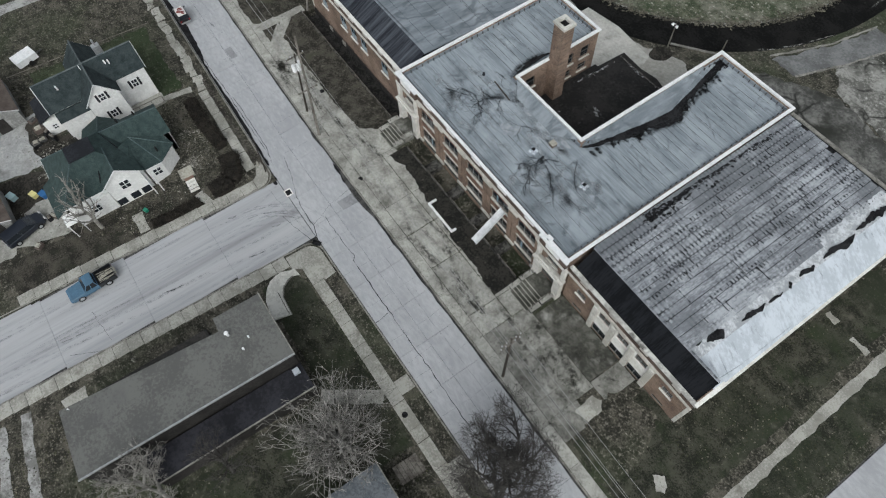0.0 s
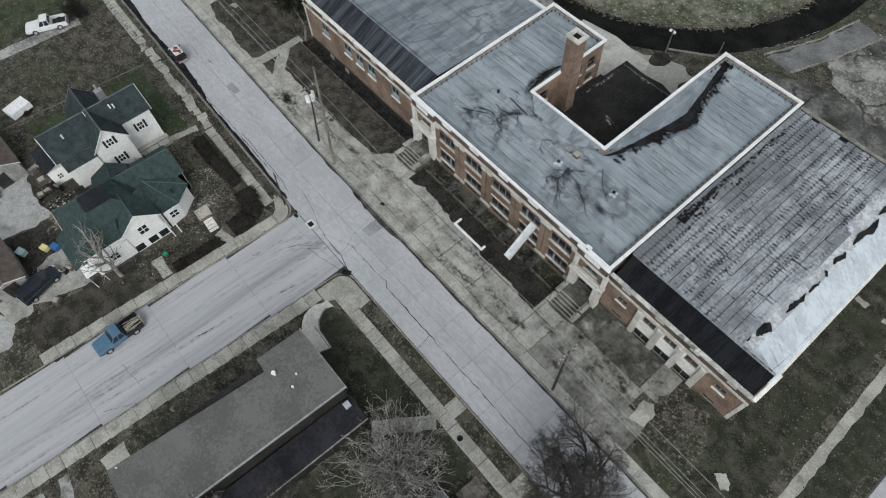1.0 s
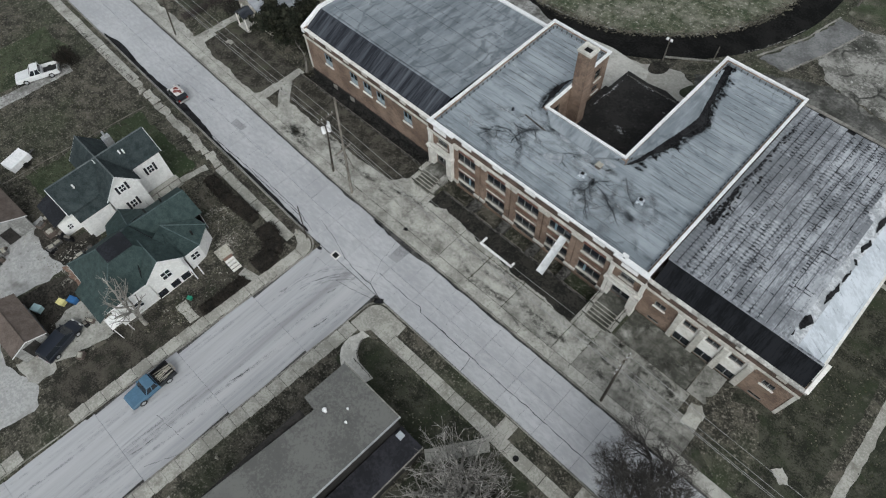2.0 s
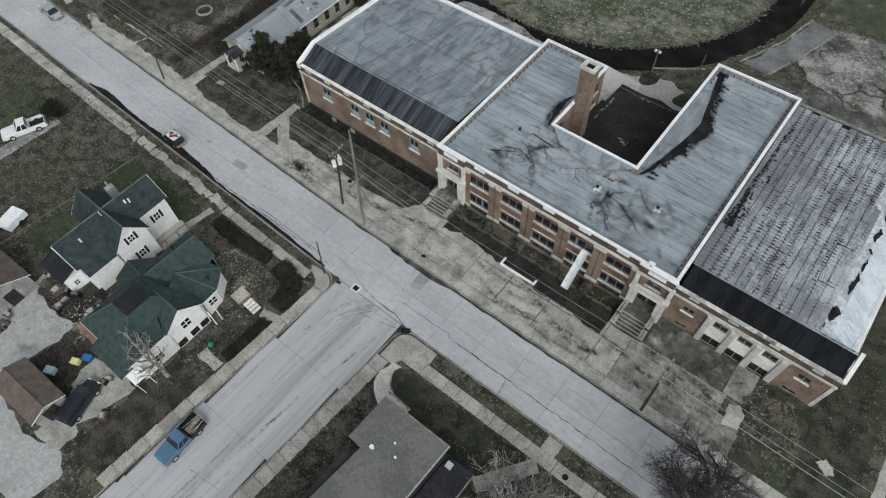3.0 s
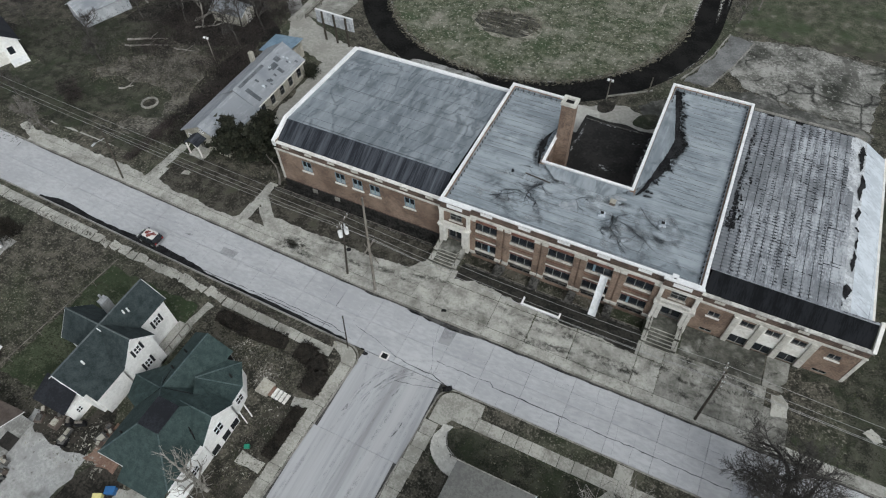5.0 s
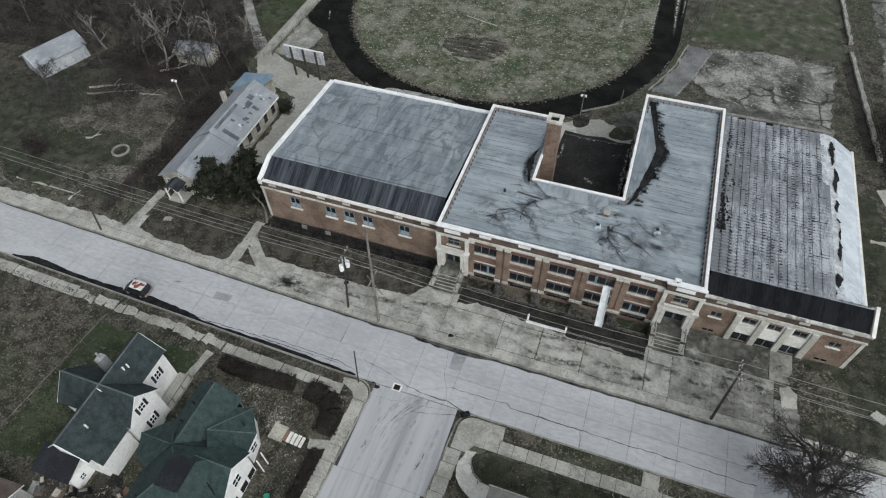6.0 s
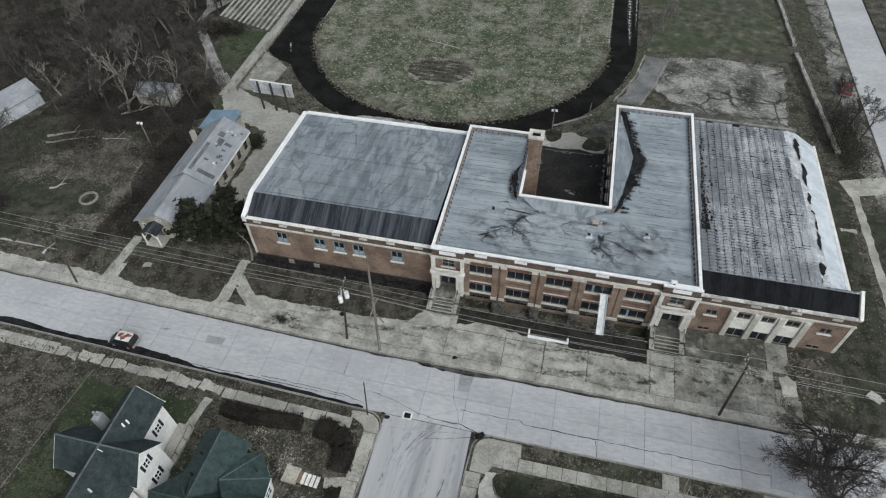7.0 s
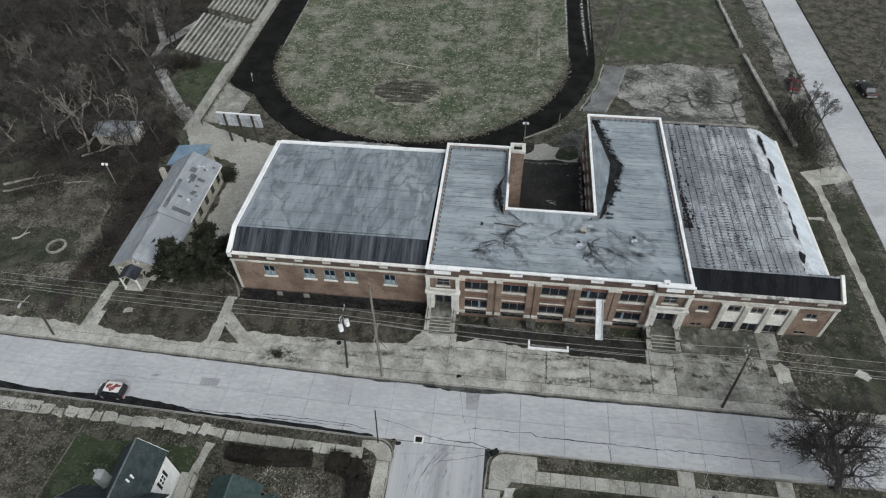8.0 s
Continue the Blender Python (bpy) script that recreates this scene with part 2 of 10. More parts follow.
M["membrane"] = surf("grey_roof_membrane", (0.205, 0.235, 0.262), (0.32, 0.355, 0.388), 0.16, 2.2, 0.75, 0.1, stretch=(0.16, 2.6, 1), con=0.16,
                     stain=((0.135, 0.154, 0.172), 0.22, 0.52, 0.74, 1), stain2=((0.42, 0.455, 0.49), 0.34, 0.56, 0.78, 1), stain3=((0.10, 0.115, 0.13), 1.6, 0.62, 0.74), stain4=((0.40, 0.43, 0.46), 3.0, 0.62, 0.74), veins=((0.10, 0.115, 0.132), 0.34, 0.04, 0.6, (0.8, 0.8, 1), 0.46))
M["membrane_l"] = surf("grey_roof_membrane_worn", (0.155, 0.178, 0.202), (0.26, 0.288, 0.316), 0.2, 1.4, 0.75, 0.1, stretch=(1.5, 0.25, 1), con=0.22,
                       stain=((0.11, 0.128, 0.145), 0.16, 0.50, 0.76, 1), stain2=((0.34, 0.37, 0.40), 0.13, 0.50, 0.78, 1), stain3=((0.33, 0.36, 0.39), 0.6, 0.52, 0.8), stain4=((0.12, 0.137, 0.153), 0.5, 0.52, 0.8), veins=((0.092, 0.107, 0.124), 0.30, 0.05, 0.7, (1.0, 0.42, 1), 0.34))
M["sheet"] = surf("lapped_roof_sheet", (0.185, 0.196, 0.216), (0.41, 0.43, 0.46), 0.3, 3.0, 0.7, 0.2, stretch=(2.4, 0.45, 1), con=0.13,
                  stain=((0.16, 0.17, 0.185), 0.12, 0.46, 0.60, 1), stain2=((0.09, 0.096, 0.107), 1.6, 0.61, 0.71, 1), stain3=((0.49, 0.51, 0.54), 1.2, 0.62, 0.74, 1), rnd=0.08)
_n, _l = M["sheet"].node_tree.nodes, M["sheet"].node_tree.links
_b = _n["Principled BSDF"]
_geo = _n.new("ShaderNodeNewGeometry")
_sep = _n.new("ShaderNodeSeparateXYZ")
_l.new(_geo.outputs["Position"], _sep.inputs[0])
_w = _n.new("ShaderNodeMath")
_w.operation = "PINGPONG"
_w.inputs[1].default_value = 0.24
_oi = _n.new("ShaderNodeObjectInfo")
_ph = _n.new("ShaderNodeMath")
_ph.operation = "ADD"
_l.new(_sep.outputs["Y"], _ph.inputs[0])
_l.new(_oi.outputs["Random"], _ph.inputs[1])
_l.new(_ph.outputs[0], _w.inputs[0])
_o = _n.new("ShaderNodeMath")
_o.operation = "SUBTRACT"
_o.inputs[1].default_value = 29.22
_l.new(_sep.outputs["X"], _o.inputs[0])
_wx = _n.new("ShaderNodeMath")
_wx.operation = "PINGPONG"
_wx.inputs[1].default_value = 0.424
_l.new(_o.outputs[0], _wx.inputs[0])
_rx = _n.new("ShaderNodeMapRange")
_rx.inputs["From Min"].default_value, _rx.inputs["From Max"].default_value = 0.14, 0.24
_rx.inputs["To Min"].default_value, _rx.inputs["To Max"].default_value = 1.0, 0.32
_l.new(_wx.outputs[0], _rx.inputs["Value"])
_r = _n.new("ShaderNodeMapRange")
_r.inputs["From Min"].default_value, _r.inputs["From Max"].default_value = 0.07, 0.14
_r.inputs["To Min"].default_value, _r.inputs["To Max"].default_value = 1.0, 0.0
_l.new(_w.outputs[0], _r.inputs["Value"])
_t = _n.new("ShaderNodeTexNoise")
_t.inputs["Scale"].default_value, _t.inputs["Detail"].default_value = 0.35, 6
_l.new(_geo.outputs["Position"], _t.inputs["Vector"])
_g = _n.new("ShaderNodeMapRange")
_g.inputs["From Min"].default_value, _g.inputs["From Max"].default_value = 0.37, 0.58
_l.new(_t.outputs["Fac"], _g.inputs["Value"])
_m = _n.new("ShaderNodeMath")
_m.operation = "MULTIPLY"
_l.new(_r.outputs[0], _m.inputs[0])
_l.new(_g.outputs[0], _m.inputs[1])
_m2 = _n.new("ShaderNodeMath")
_m2.operation = "MULTIPLY"
_l.new(_m.outputs[0], _m2.inputs[0])
_l.new(_rx.outputs[0], _m2.inputs[1])
_m = _m2
_x = _n.new("ShaderNodeMix")
_x.data_type = "RGBA"
_l.new(_m.outputs[0], _x.inputs["Factor"])
_l.new(_b.inputs["Base Color"].links[0].from_socket, _x.inputs["A"])
_x.inputs["B"].default_value = (0.078, 0.084, 0.095, 1)
_l.new(_x.outputs["Result"], _b.inputs["Base Color"])
M["mansard_dark"] = surf("black_mansard_felt", (0.006, 0.0065, 0.008), (0.015, 0.016, 0.019), 0.4, 3.0, 0.85, 0.15, stretch=(2, 0.3, 0.3), spec=0.1)
M["mansard_streak"] = surf("streaked_mansard_felt", (0.018, 0.020, 0.026), (0.058, 0.064, 0.077), 0.5, 3.0, 0.85, 0.15, stretch=(2.6, 0.12, 0.12), spec=0.15,
                           stain=((0.13, 0.14, 0.155), 0.5, 0.6, 0.75))
M["white_band"] = surf("white_coated_sheet", (0.41, 0.445, 0.49), (0.53, 0.57, 0.62), 0.4, 2.5, 0.6, 0.06, stretch=(0.5, 1.4, 1),
                       stain=((0.33, 0.355, 0.385), 0.5, 0.62, 0.76), stain2=((0.28, 0.30, 0.325), 0.9, 0.68, 0.78))
M["coat"] = surf("patchy_grey_coating", (0.31, 0.325, 0.345), (0.56, 0.58, 0.61), 0.6, 3.5, 0.7, 0.15, con=0.14, stain=((0.16, 0.17, 0.18), 1.4, 0.60, 0.72))
M["tarpatch"] = surf("exposed_tar", (0.007, 0.007, 0.008), (0.024, 0.024, 0.026), 1.0, 5.0, 0.9, 0.3, spec=0.12)
def broken(name, c, scale, lo, hi, top=0.6):
    """A thin worn film that lets the surface below show through."""
    m = surf(name, tuple(v * 0.7 for v in c), c, 0.8, 4, 0.8, 0.1)
    n, l = m.node_tree.nodes, m.node_tree.links
    geo = n.new("ShaderNodeNewGeometry")
    t = n.new("ShaderNodeTexNoise")
    t.inputs["Scale"].default_value, t.inputs["Detail"].default_value = scale, 7
    l.new(geo.outputs["Position"], t.inputs["Vector"])
    r = n.new("ShaderNodeMapRange")
    r.inputs["From Min"].default_value, r.inputs["From Max"].default_value = lo, hi
    l.new(t.outputs["Fac"], r.inputs["Value"])
    r.inputs["To Max"].default_value = top
    l.new(r.outputs[0], n["Principled BSDF"].inputs["Alpha"])
    return m


def soft(name, c, scale, lo, hi, top):
    """A stain that thins out towards its rim: the mesh carries its strength as "fade"."""
    m = broken(name, c, scale, lo, hi, top)
    n, l = m.node_tree.nodes, m.node_tree.links
    at = n.new("ShaderNodeAttribute")
    at.attribute_name = "fade"
    mul = n.new("ShaderNodeMath")
    mul.operation = "MULTIPLY"
    alpha = n["Principled BSDF"].inputs["Alpha"]
    l.new(alpha.links[0].from_socket, mul.inputs[0])
    l.new(at.outputs["Fac"], mul.inputs[1])
    l.new(mul.outputs[0], alpha)
    return m


M["roofstain"] = soft("dark_water_stain", (0.06, 0.068, 0.078), 1.6, 0.12, 0.5, 0.62)
M["roofhaze"] = soft("faint_water_stain", (0.095, 0.107, 0.122), 1.3, 0.34, 0.68, 0.36)
M["softtar"] = soft("thin_black_tar", (0.014, 0.015, 0.017), 2.6, 0.30, 0.56, 0.95)
M["roofpale"] = soft("pale_water_stain", (0.44, 0.47, 0.50), 1.2, 0.34, 0.66, 0.5)
M["palegrit"] = soft("pale_track_grit", (0.40, 0.395, 0.37), 1.8, 0.38, 0.58, 0.95)
M["algaestain"] = soft("soft_algae_stain", (0.075, 0.074, 0.062), 2.2, 0.36, 0.68, 0.52)
M["tyrestain"] = soft("soft_tyre_stain", (0.15, 0.153, 0.16), 1.6, 0.36, 0.68, 0.20)
M["tyrepale"] = soft("pale_road_wear", (0.48, 0.485, 0.50), 1.2, 0.36, 0.68, 0.4)
M["film"] = broken("worn_tar_film", (0.05, 0.056, 0.064), 1.6, 0.32, 0.68, 0.72)
M["film_soft"] = broken("faded_stain_film", (0.07, 0.078, 0.088), 0.9, 0.40, 0.74, 0.42)
M["chute"] = surf("weathered_white_chute", (0.50, 0.515, 0.53), (0.62, 0.635, 0.65), 0.8, 4.0, 0.5, 0.08, stain=((0.34, 0.35, 0.35), 1.2, 0.56, 0.72))
M["dashfilm"] = broken("roof_dash_film", (0.034, 0.037, 0.043), 1.1, 0.34, 0.56, 0.85)
M["palefilm"] = broken("pale_scuff_film", (0.30, 0.305, 0.31), 2.2, 0.44, 0.62, 0.8)
M["tarfilm"] = broken("worn_black_tar", (0.012, 0.012, 0.014), 3.0, 0.36, 0.5, 0.95)
M["blackroof"] = surf("black_flat_roof", (0.008, 0.0075, 0.0075), (0.020, 0.0185, 0.018), 0.4, 3.0, 0.8, 0.2,
                      stain=((0.12, 0.12, 0.12), 0.55, 0.68, 0.76), stain2=((0.05, 0.048, 0.046), 1.5, 0.62, 0.72))
M["glass"] = glazing("window_glass")
M["frame"] = surf("dark_window_frame", (0.06, 0.06, 0.06), (0.13, 0.125, 0.12), 1, 5, 0.6, 0.05)
M["paleframe"] = surf("pale_painted_window_frame", (0.17, 0.175, 0.165), (0.28, 0.285, 0.27), 1, 5, 0.6, 0.05)
M["porchwhite"] = surf("weathered_white_stone", (0.52, 0.505, 0.47), (0.68, 0.665, 0.63), 0.6, 4.0, 0.8, 0.15, stain=((0.32, 0.305, 0.275), 0.9, 0.60, 0.76))
M["rubble"] = surf("dark_rubble_stone", (0.02, 0.019, 0.018), (0.10, 0.097, 0.09), 1.2, 4.0, 0.95, 0.6, con=0.13, stain=((0.17, 0.165, 0.155), 1.6, 0.62, 0.72))
# near-black stone: the shade down in the trench is part of this colour
M["shadedstone"] = surf("shade_black_stone", (0.008, 0.008, 0.008), (0.035, 0.033, 0.031), 1.0, 4.0, 0.95, 0.5, stain=((0.08, 0.077, 0.07), 1.4, 0.64, 0.74))
M["paleblind"] = surf("pale_blue_board", (0.24, 0.29, 0.31), (0.34, 0.39, 0.41), 1, 4, 0.5, 0.03)
M["bluepane"] = surf("blue_grey_panel", (0.13, 0.20, 0.25), (0.21, 0.29, 0.34), 1, 4, 0.35, 0.03)
M["redpanel"] = surf("rusty_red_panel", (0.105, 0.048, 0.037), (0.185, 0.09, 0.068), 1, 4, 0.7, 0.1)
# near-black: the shade of the unlit rooms is put into this colour
M["dark"] = surf("room_shade_black", (0.012, 0.012, 0.012), (0.025, 0.024, 0.023), 1, 4, 0.9, 0.1)
M["wood"] = surf("weathered_grey_wood", (0.10, 0.09, 0.078), (0.20, 0.185, 0.165), 1, 6, 0.9, 0.3, stretch=(1, 1, 0.2))
M["darkpole"] = surf("dark_creosoted_wood", (0.035, 0.03, 0.026), (0.07, 0.06, 0.05), 1, 6, 0.9, 0.3, stretch=(1, 1, 0.2))
M["metal"] = surf("galvanised_metal", (0.40, 0.41, 0.42), (0.55, 0.56, 0.57), 1, 5, 0.45, 0.05, metal=0.6)
M["wire"] = surf("aluminium_wire", (0.26, 0.26, 0.26), (0.36, 0.36, 0.36), 1, 5, 0.6, 0.0, metal=0.2)
M["bark"] = surf("grey_bark", (0.085, 0.078, 0.072), (0.19, 0.178, 0.165), 0.8, 6, 0.95, 0.4)
M["bark_pale"] = surf("pale_grey_bark", (0.20, 0.19, 0.175), (0.36, 0.345, 0.32), 0.8, 6, 0.95, 0.4)
M["snag"] = surf("bleached_dead_wood", (0.13, 0.122, 0.11), (0.30, 0.285, 0.26), 0.8, 6, 0.95, 0.4)
M["bushbark"] = surf("grey_twig_bark", (0.15, 0.143, 0.132), (0.36, 0.345, 0.325), 0.8, 6, 0.95, 0.4, island=0.5)
M["bark_dark"] = surf("dark_bark", (0.036, 0.033, 0.031), (0.085, 0.079, 0.074), 0.8, 6, 0.95, 0.4)
M["needle"] = surf("cedar_needles", (0.012, 0.015, 0.009), (0.036, 0.037, 0.024), 0.8, 6, 0.9, 0.2, island=0.55)
M["hedge"] = surf("bare_hedge_twigs", (0.014, 0.012, 0.010), (0.034, 0.029, 0.023), 0.8, 6, 0.95, 0.3, island=0.5)
M["siding"] = surf("white_lap_siding", (0.68, 0.68, 0.67), (0.80, 0.80, 0.79), 0.5, 4, 0.6, 0.08)
M["shingle_g"] = surf("green_shingles", (0.019, 0.034, 0.033), (0.053, 0.077, 0.0755), 1.6, 9, 0.9, 0.4, con=0.3,
                      stain=((0.024, 0.041, 0.041), 0.6, 0.46, 0.8))
M["shingle_d"] = surf("slate_grey_shingles", (0.013, 0.0205, 0.022), (0.045, 0.058, 0.061), 1.4, 8, 0.9, 0.4, con=0.3)
M["shingle_n"] = surf("navy_shingles", (0.011, 0.012, 0.016), (0.022, 0.024, 0.030), 0.5, 5, 0.9, 0.3)
M["shingle_b"] = surf("brown_shingles", (0.085, 0.067, 0.058), (0.15, 0.122, 0.107), 1.2, 6, 0.9, 0.4, con=0.28)
M["flatroof"] = surf("gravel_flat_roof", (0.10, 0.10, 0.096), (0.145, 0.145, 0.138), 0.25, 4, 0.9, 0.3,
                     stain=((0.10, 0.10, 0.10), 0.3, 0.55, 0.75))
M["darkwall"] = surf("dark_brown_siding", (0.016, 0.015, 0.014), (0.035, 0.032, 0.03), 0.6, 4, 0.8, 0.2)
M["lowroof"] = surf("dark_low_roof", (0.012, 0.012, 0.016), (0.03, 0.03, 0.038), 0.4, 3, 0.6, 0.1, stain=((0.06, 0.06, 0.068), 0.5, 0.6, 0.78))
M["tin"] = surf("patched_tin_roof", (0.24, 0.255, 0.28), (0.34, 0.355, 0.38), 0.3, 3, 0.6, 0.1, stretch=(0.6, 0.2, 1),
                stain=((0.19, 0.205, 0.23), 0.25, 0.52, 0.7, 1), stain2=((0.14, 0.15, 0.165), 1.2, 0.64, 0.74, 1))
M["tinpatch"] = surf("dark_tin_patch", (0.07, 0.08, 0.09), (0.13, 0.14, 0.155), 0.6, 4, 0.7, 0.1)
M["bluetin"] = surf("blue_tarpaulin", (0.14, 0.21, 0.28), (0.20, 0.28, 0.36), 0.5, 3, 0.6, 0.1)
M["stucco"] = surf("dirty_cream_stucco", (0.30, 0.285, 0.245), (0.44, 0.42, 0.365), 0.5, 4, 0.9, 0.2, stain=((0.20, 0.185, 0.15), 0.7, 0.58, 0.72))
M["gravel"] = surf("pale_gravel", (0.19, 0.187, 0.18), (0.38, 0.376, 0.368), 0.35, 3, 0.95, 0.4, stain=((0.09, 0.088, 0.08), 0.45, 0.50, 0.66), stain2=((0.05, 0.048, 0.042), 1.8, 0.60, 0.72))
M["lot"] = surf("cracked_lot_concrete", (0.12, 0.118, 0.108), (0.31, 0.305, 0.285), 0.25, 2.5, 0.95, 0.4, con=0.12,
                stain=((0.035, 0.037, 0.030), 0.14, 0.46, 0.60), stain2=((0.04, 0.04, 0.034), 0.8, 0.56, 0.68), stain3=((0.46, 0.455, 0.43), 1.6, 0.58, 0.69), cracks=((0.018, 0.018, 0.016), 0.2, 0.06))
M["terra"] = surf("red_brick_pavers", (0.16, 0.10, 0.075), (0.24, 0.16, 0.125), 0.7, 5, 0.9, 0.3)
M["rubber"] = surf("tyre_rubber", (0.012, 0.012, 0.012), (0.02, 0.02, 0.02), 1, 5, 0.8, 0.1)


def paint(name, c, rough=0.35):
    return surf(name, tuple(v * 0.85 for v in c), c, 0.8, 5, rough, 0.02, spec=0.5)


M["p_blue"] = paint("blue_car_paint", (0.085, 0.165, 0.25), 0.25)
M["p_white"] = paint("white_car_paint", (0.72, 0.73, 0.74))
M["p_black"] = paint("black_car_paint", (0.012, 0.013, 0.016))
M["p_silver"] = paint("silver_car_paint", (0.36, 0.37, 0.38))
M["p_red"] = paint("red_car_paint", (0.15, 0.018, 0.02))
M["p_navy"] = paint("dark_blue_car_paint", (0.013, 0.017, 0.027))
M["carglass"] = paint("dark_car_glass", (0.02, 0.024, 0.03), 0.08)
M["lamp_red"] = paint("red_lamp_lens", (0.35, 0.02, 0.02))
M["lamp_clear"] = paint("clear_lamp_lens", (0.7, 0.7, 0.68))
M["yellow"] = paint("yellow_plastic", (0.75, 0.68, 0.30), 0.5)
M["bluep"] = paint("blue_plastic", (0.03, 0.13, 0.33), 0.5)
M["cyan"] = paint("pale_cyan_plastic", (0.45, 0.62, 0.65), 0.5)
M["green"] = paint("green_plastic", (0.02, 0.22, 0.14), 0.5)


# ---- building helpers ----
def box(bm, x0, x1, y0, y1, z0, z1):
    v = [bm.verts.new(p) for p in ((x0, y0, z0), (x1, y0, z0), (x1, y1, z0), (x0, y1, z0), (x0, y0, z1), (x1, y0, z1), (x1, y1, z1), (x0, y1, z1))]
    for f in ((3, 2, 1, 0), (4, 5, 6, 7), (0, 1, 5, 4), (1, 2, 6, 5), (2, 3, 7, 6), (3, 0, 4, 7)):
        bm.faces.new([v[i] for i in f])
    return v


def prism(bm, pts, z0, z1):
    """An upright prism over an outline; z1 may be a function of (x, y)."""
    top = z1 if callable(z1) else (lambda x, y: z1)
    a = [bm.verts.new((x, y, z0)) for x, y in pts]
    b = [bm.verts.new((x, y, top(x, y))) for x, y in pts]
    bm.faces.new(list(reversed(a)))
    bm.faces.new(b)
    for i in range(len(pts)):
        j = (i + 1) % len(pts)
        bm.faces.new((a[i], a[j], b[j], b[i]))


def slab3(bm, pts, thick):
    """A plate of some thickness below a flat outline of 3D points, listed anticlockwise from above."""
    p = [Vector(q) for q in pts]
    nrm = (p[1] - p[0]).cross(p[2] - p[0]).normalized()
    if nrm.z < 0:
        p.reverse()
        nrm = -nrm
    t = [bm.verts.new(q) for q in p]
    u = [bm.verts.new(q - nrm * thick) for q in p]
    bm.faces.new(t)
    bm.faces.new(list(reversed(u)))
    for i in range(len(p)):
        j = (i + 1) % len(p)
        bm.faces.new((t[j], t[i], u[i], u[j]))


def tube(bm, a, b, r0, r1=None, sides=8):
    a, b = Vector(a), Vector(b)
    r1 = r0 if r1 is None else r1
    d = (b - a).normalized()
    s = d.orthogonal().normalized()
    u = d.cross(s)
    ra = [bm.verts.new(a + (s * math.cos(k * 2 * math.pi / sides) + u * math.sin(k * 2 * math.pi / sides)) * r0) for k in range(sides)]
    rb = [bm.verts.new(b + (s * math.cos(k * 2 * math.pi / sides) + u * math.sin(k * 2 * math.pi / sides)) * r1) for k in range(sides)]
    for k in range(sides):
        j = (k + 1) % sides
        bm.faces.new((ra[k], ra[j], rb[j], rb[k]))
    bm.faces.new(list(reversed(ra)))
    bm.faces.new(rb)


def part(name, bm, material, parent=None, label=""):
    """Links a bmesh as one mesh object under a thing or a part."""
    me = bpy.data.meshes.new(name)
    bmesh.ops.recalc_face_normals(bm, faces=bm.faces)
    bm.to_mesh(me)
    bm.free()
    me.materials.append(material)
    ob = new(name, me)
    if parent is not None:
        ob.parent = parent
        ob.matrix_parent_inverse = Matrix.Identity(4)
    if label:
        tagged(ob, label)
    return ob


def thing(name, label, category, group="", kind="", at=(0, 0, 0), turn=0):
    ob = new(name)
    ob.matrix_basis = pose(*at, 0, 0, turn)
    ob.empty_display_size = 0.3
    return tagged(ob, label, category, group, kind)


def boxpart(name, dims, material, parent, label=""):
    bm = bmesh.new()
    for d in (dims if isinstance(dims[0], (tuple, list)) else [dims]):
        box(bm, *d)
    return part(name, bm, material, parent, label)


MESHES = {}


def piece(name, mesh, parent, m):
    """One more object on a shared mesh, under its parent."""
    ob = new(name, mesh)
    ob.parent = parent
    ob.matrix_basis = m
    return ob


def slab_mesh(sx, sy, th, material, key):
    k = (round(sx, 2), round(sy, 2), round(th, 2), key)
    if k not in MESHES:
        bm = bmesh.new()
        x, y, c = sx / 2, sy / 2, 0.02
        rings = [(x, y, -th), (x, y, -c), (x - c, y - c, 0)]
        prev = None
        for rx, ry, z in rings:
            ring = [bm.verts.new(p) for p in ((-rx, -ry, z), (rx, -ry, z), (rx, ry, z), (-rx, ry, z))]
            if prev:
                for i in range(4):
                    bm.faces.new((prev[i], prev[(i + 1) % 4], ring[(i + 1) % 4], ring[i]))
            prev = ring
        bm.faces.new(prev)
        me = bpy.data.meshes.new(key)
        bm.to_mesh(me)
        bm.free()
        me.materials.append(material)
        MESHES[k] = me
    return MESHES[k]


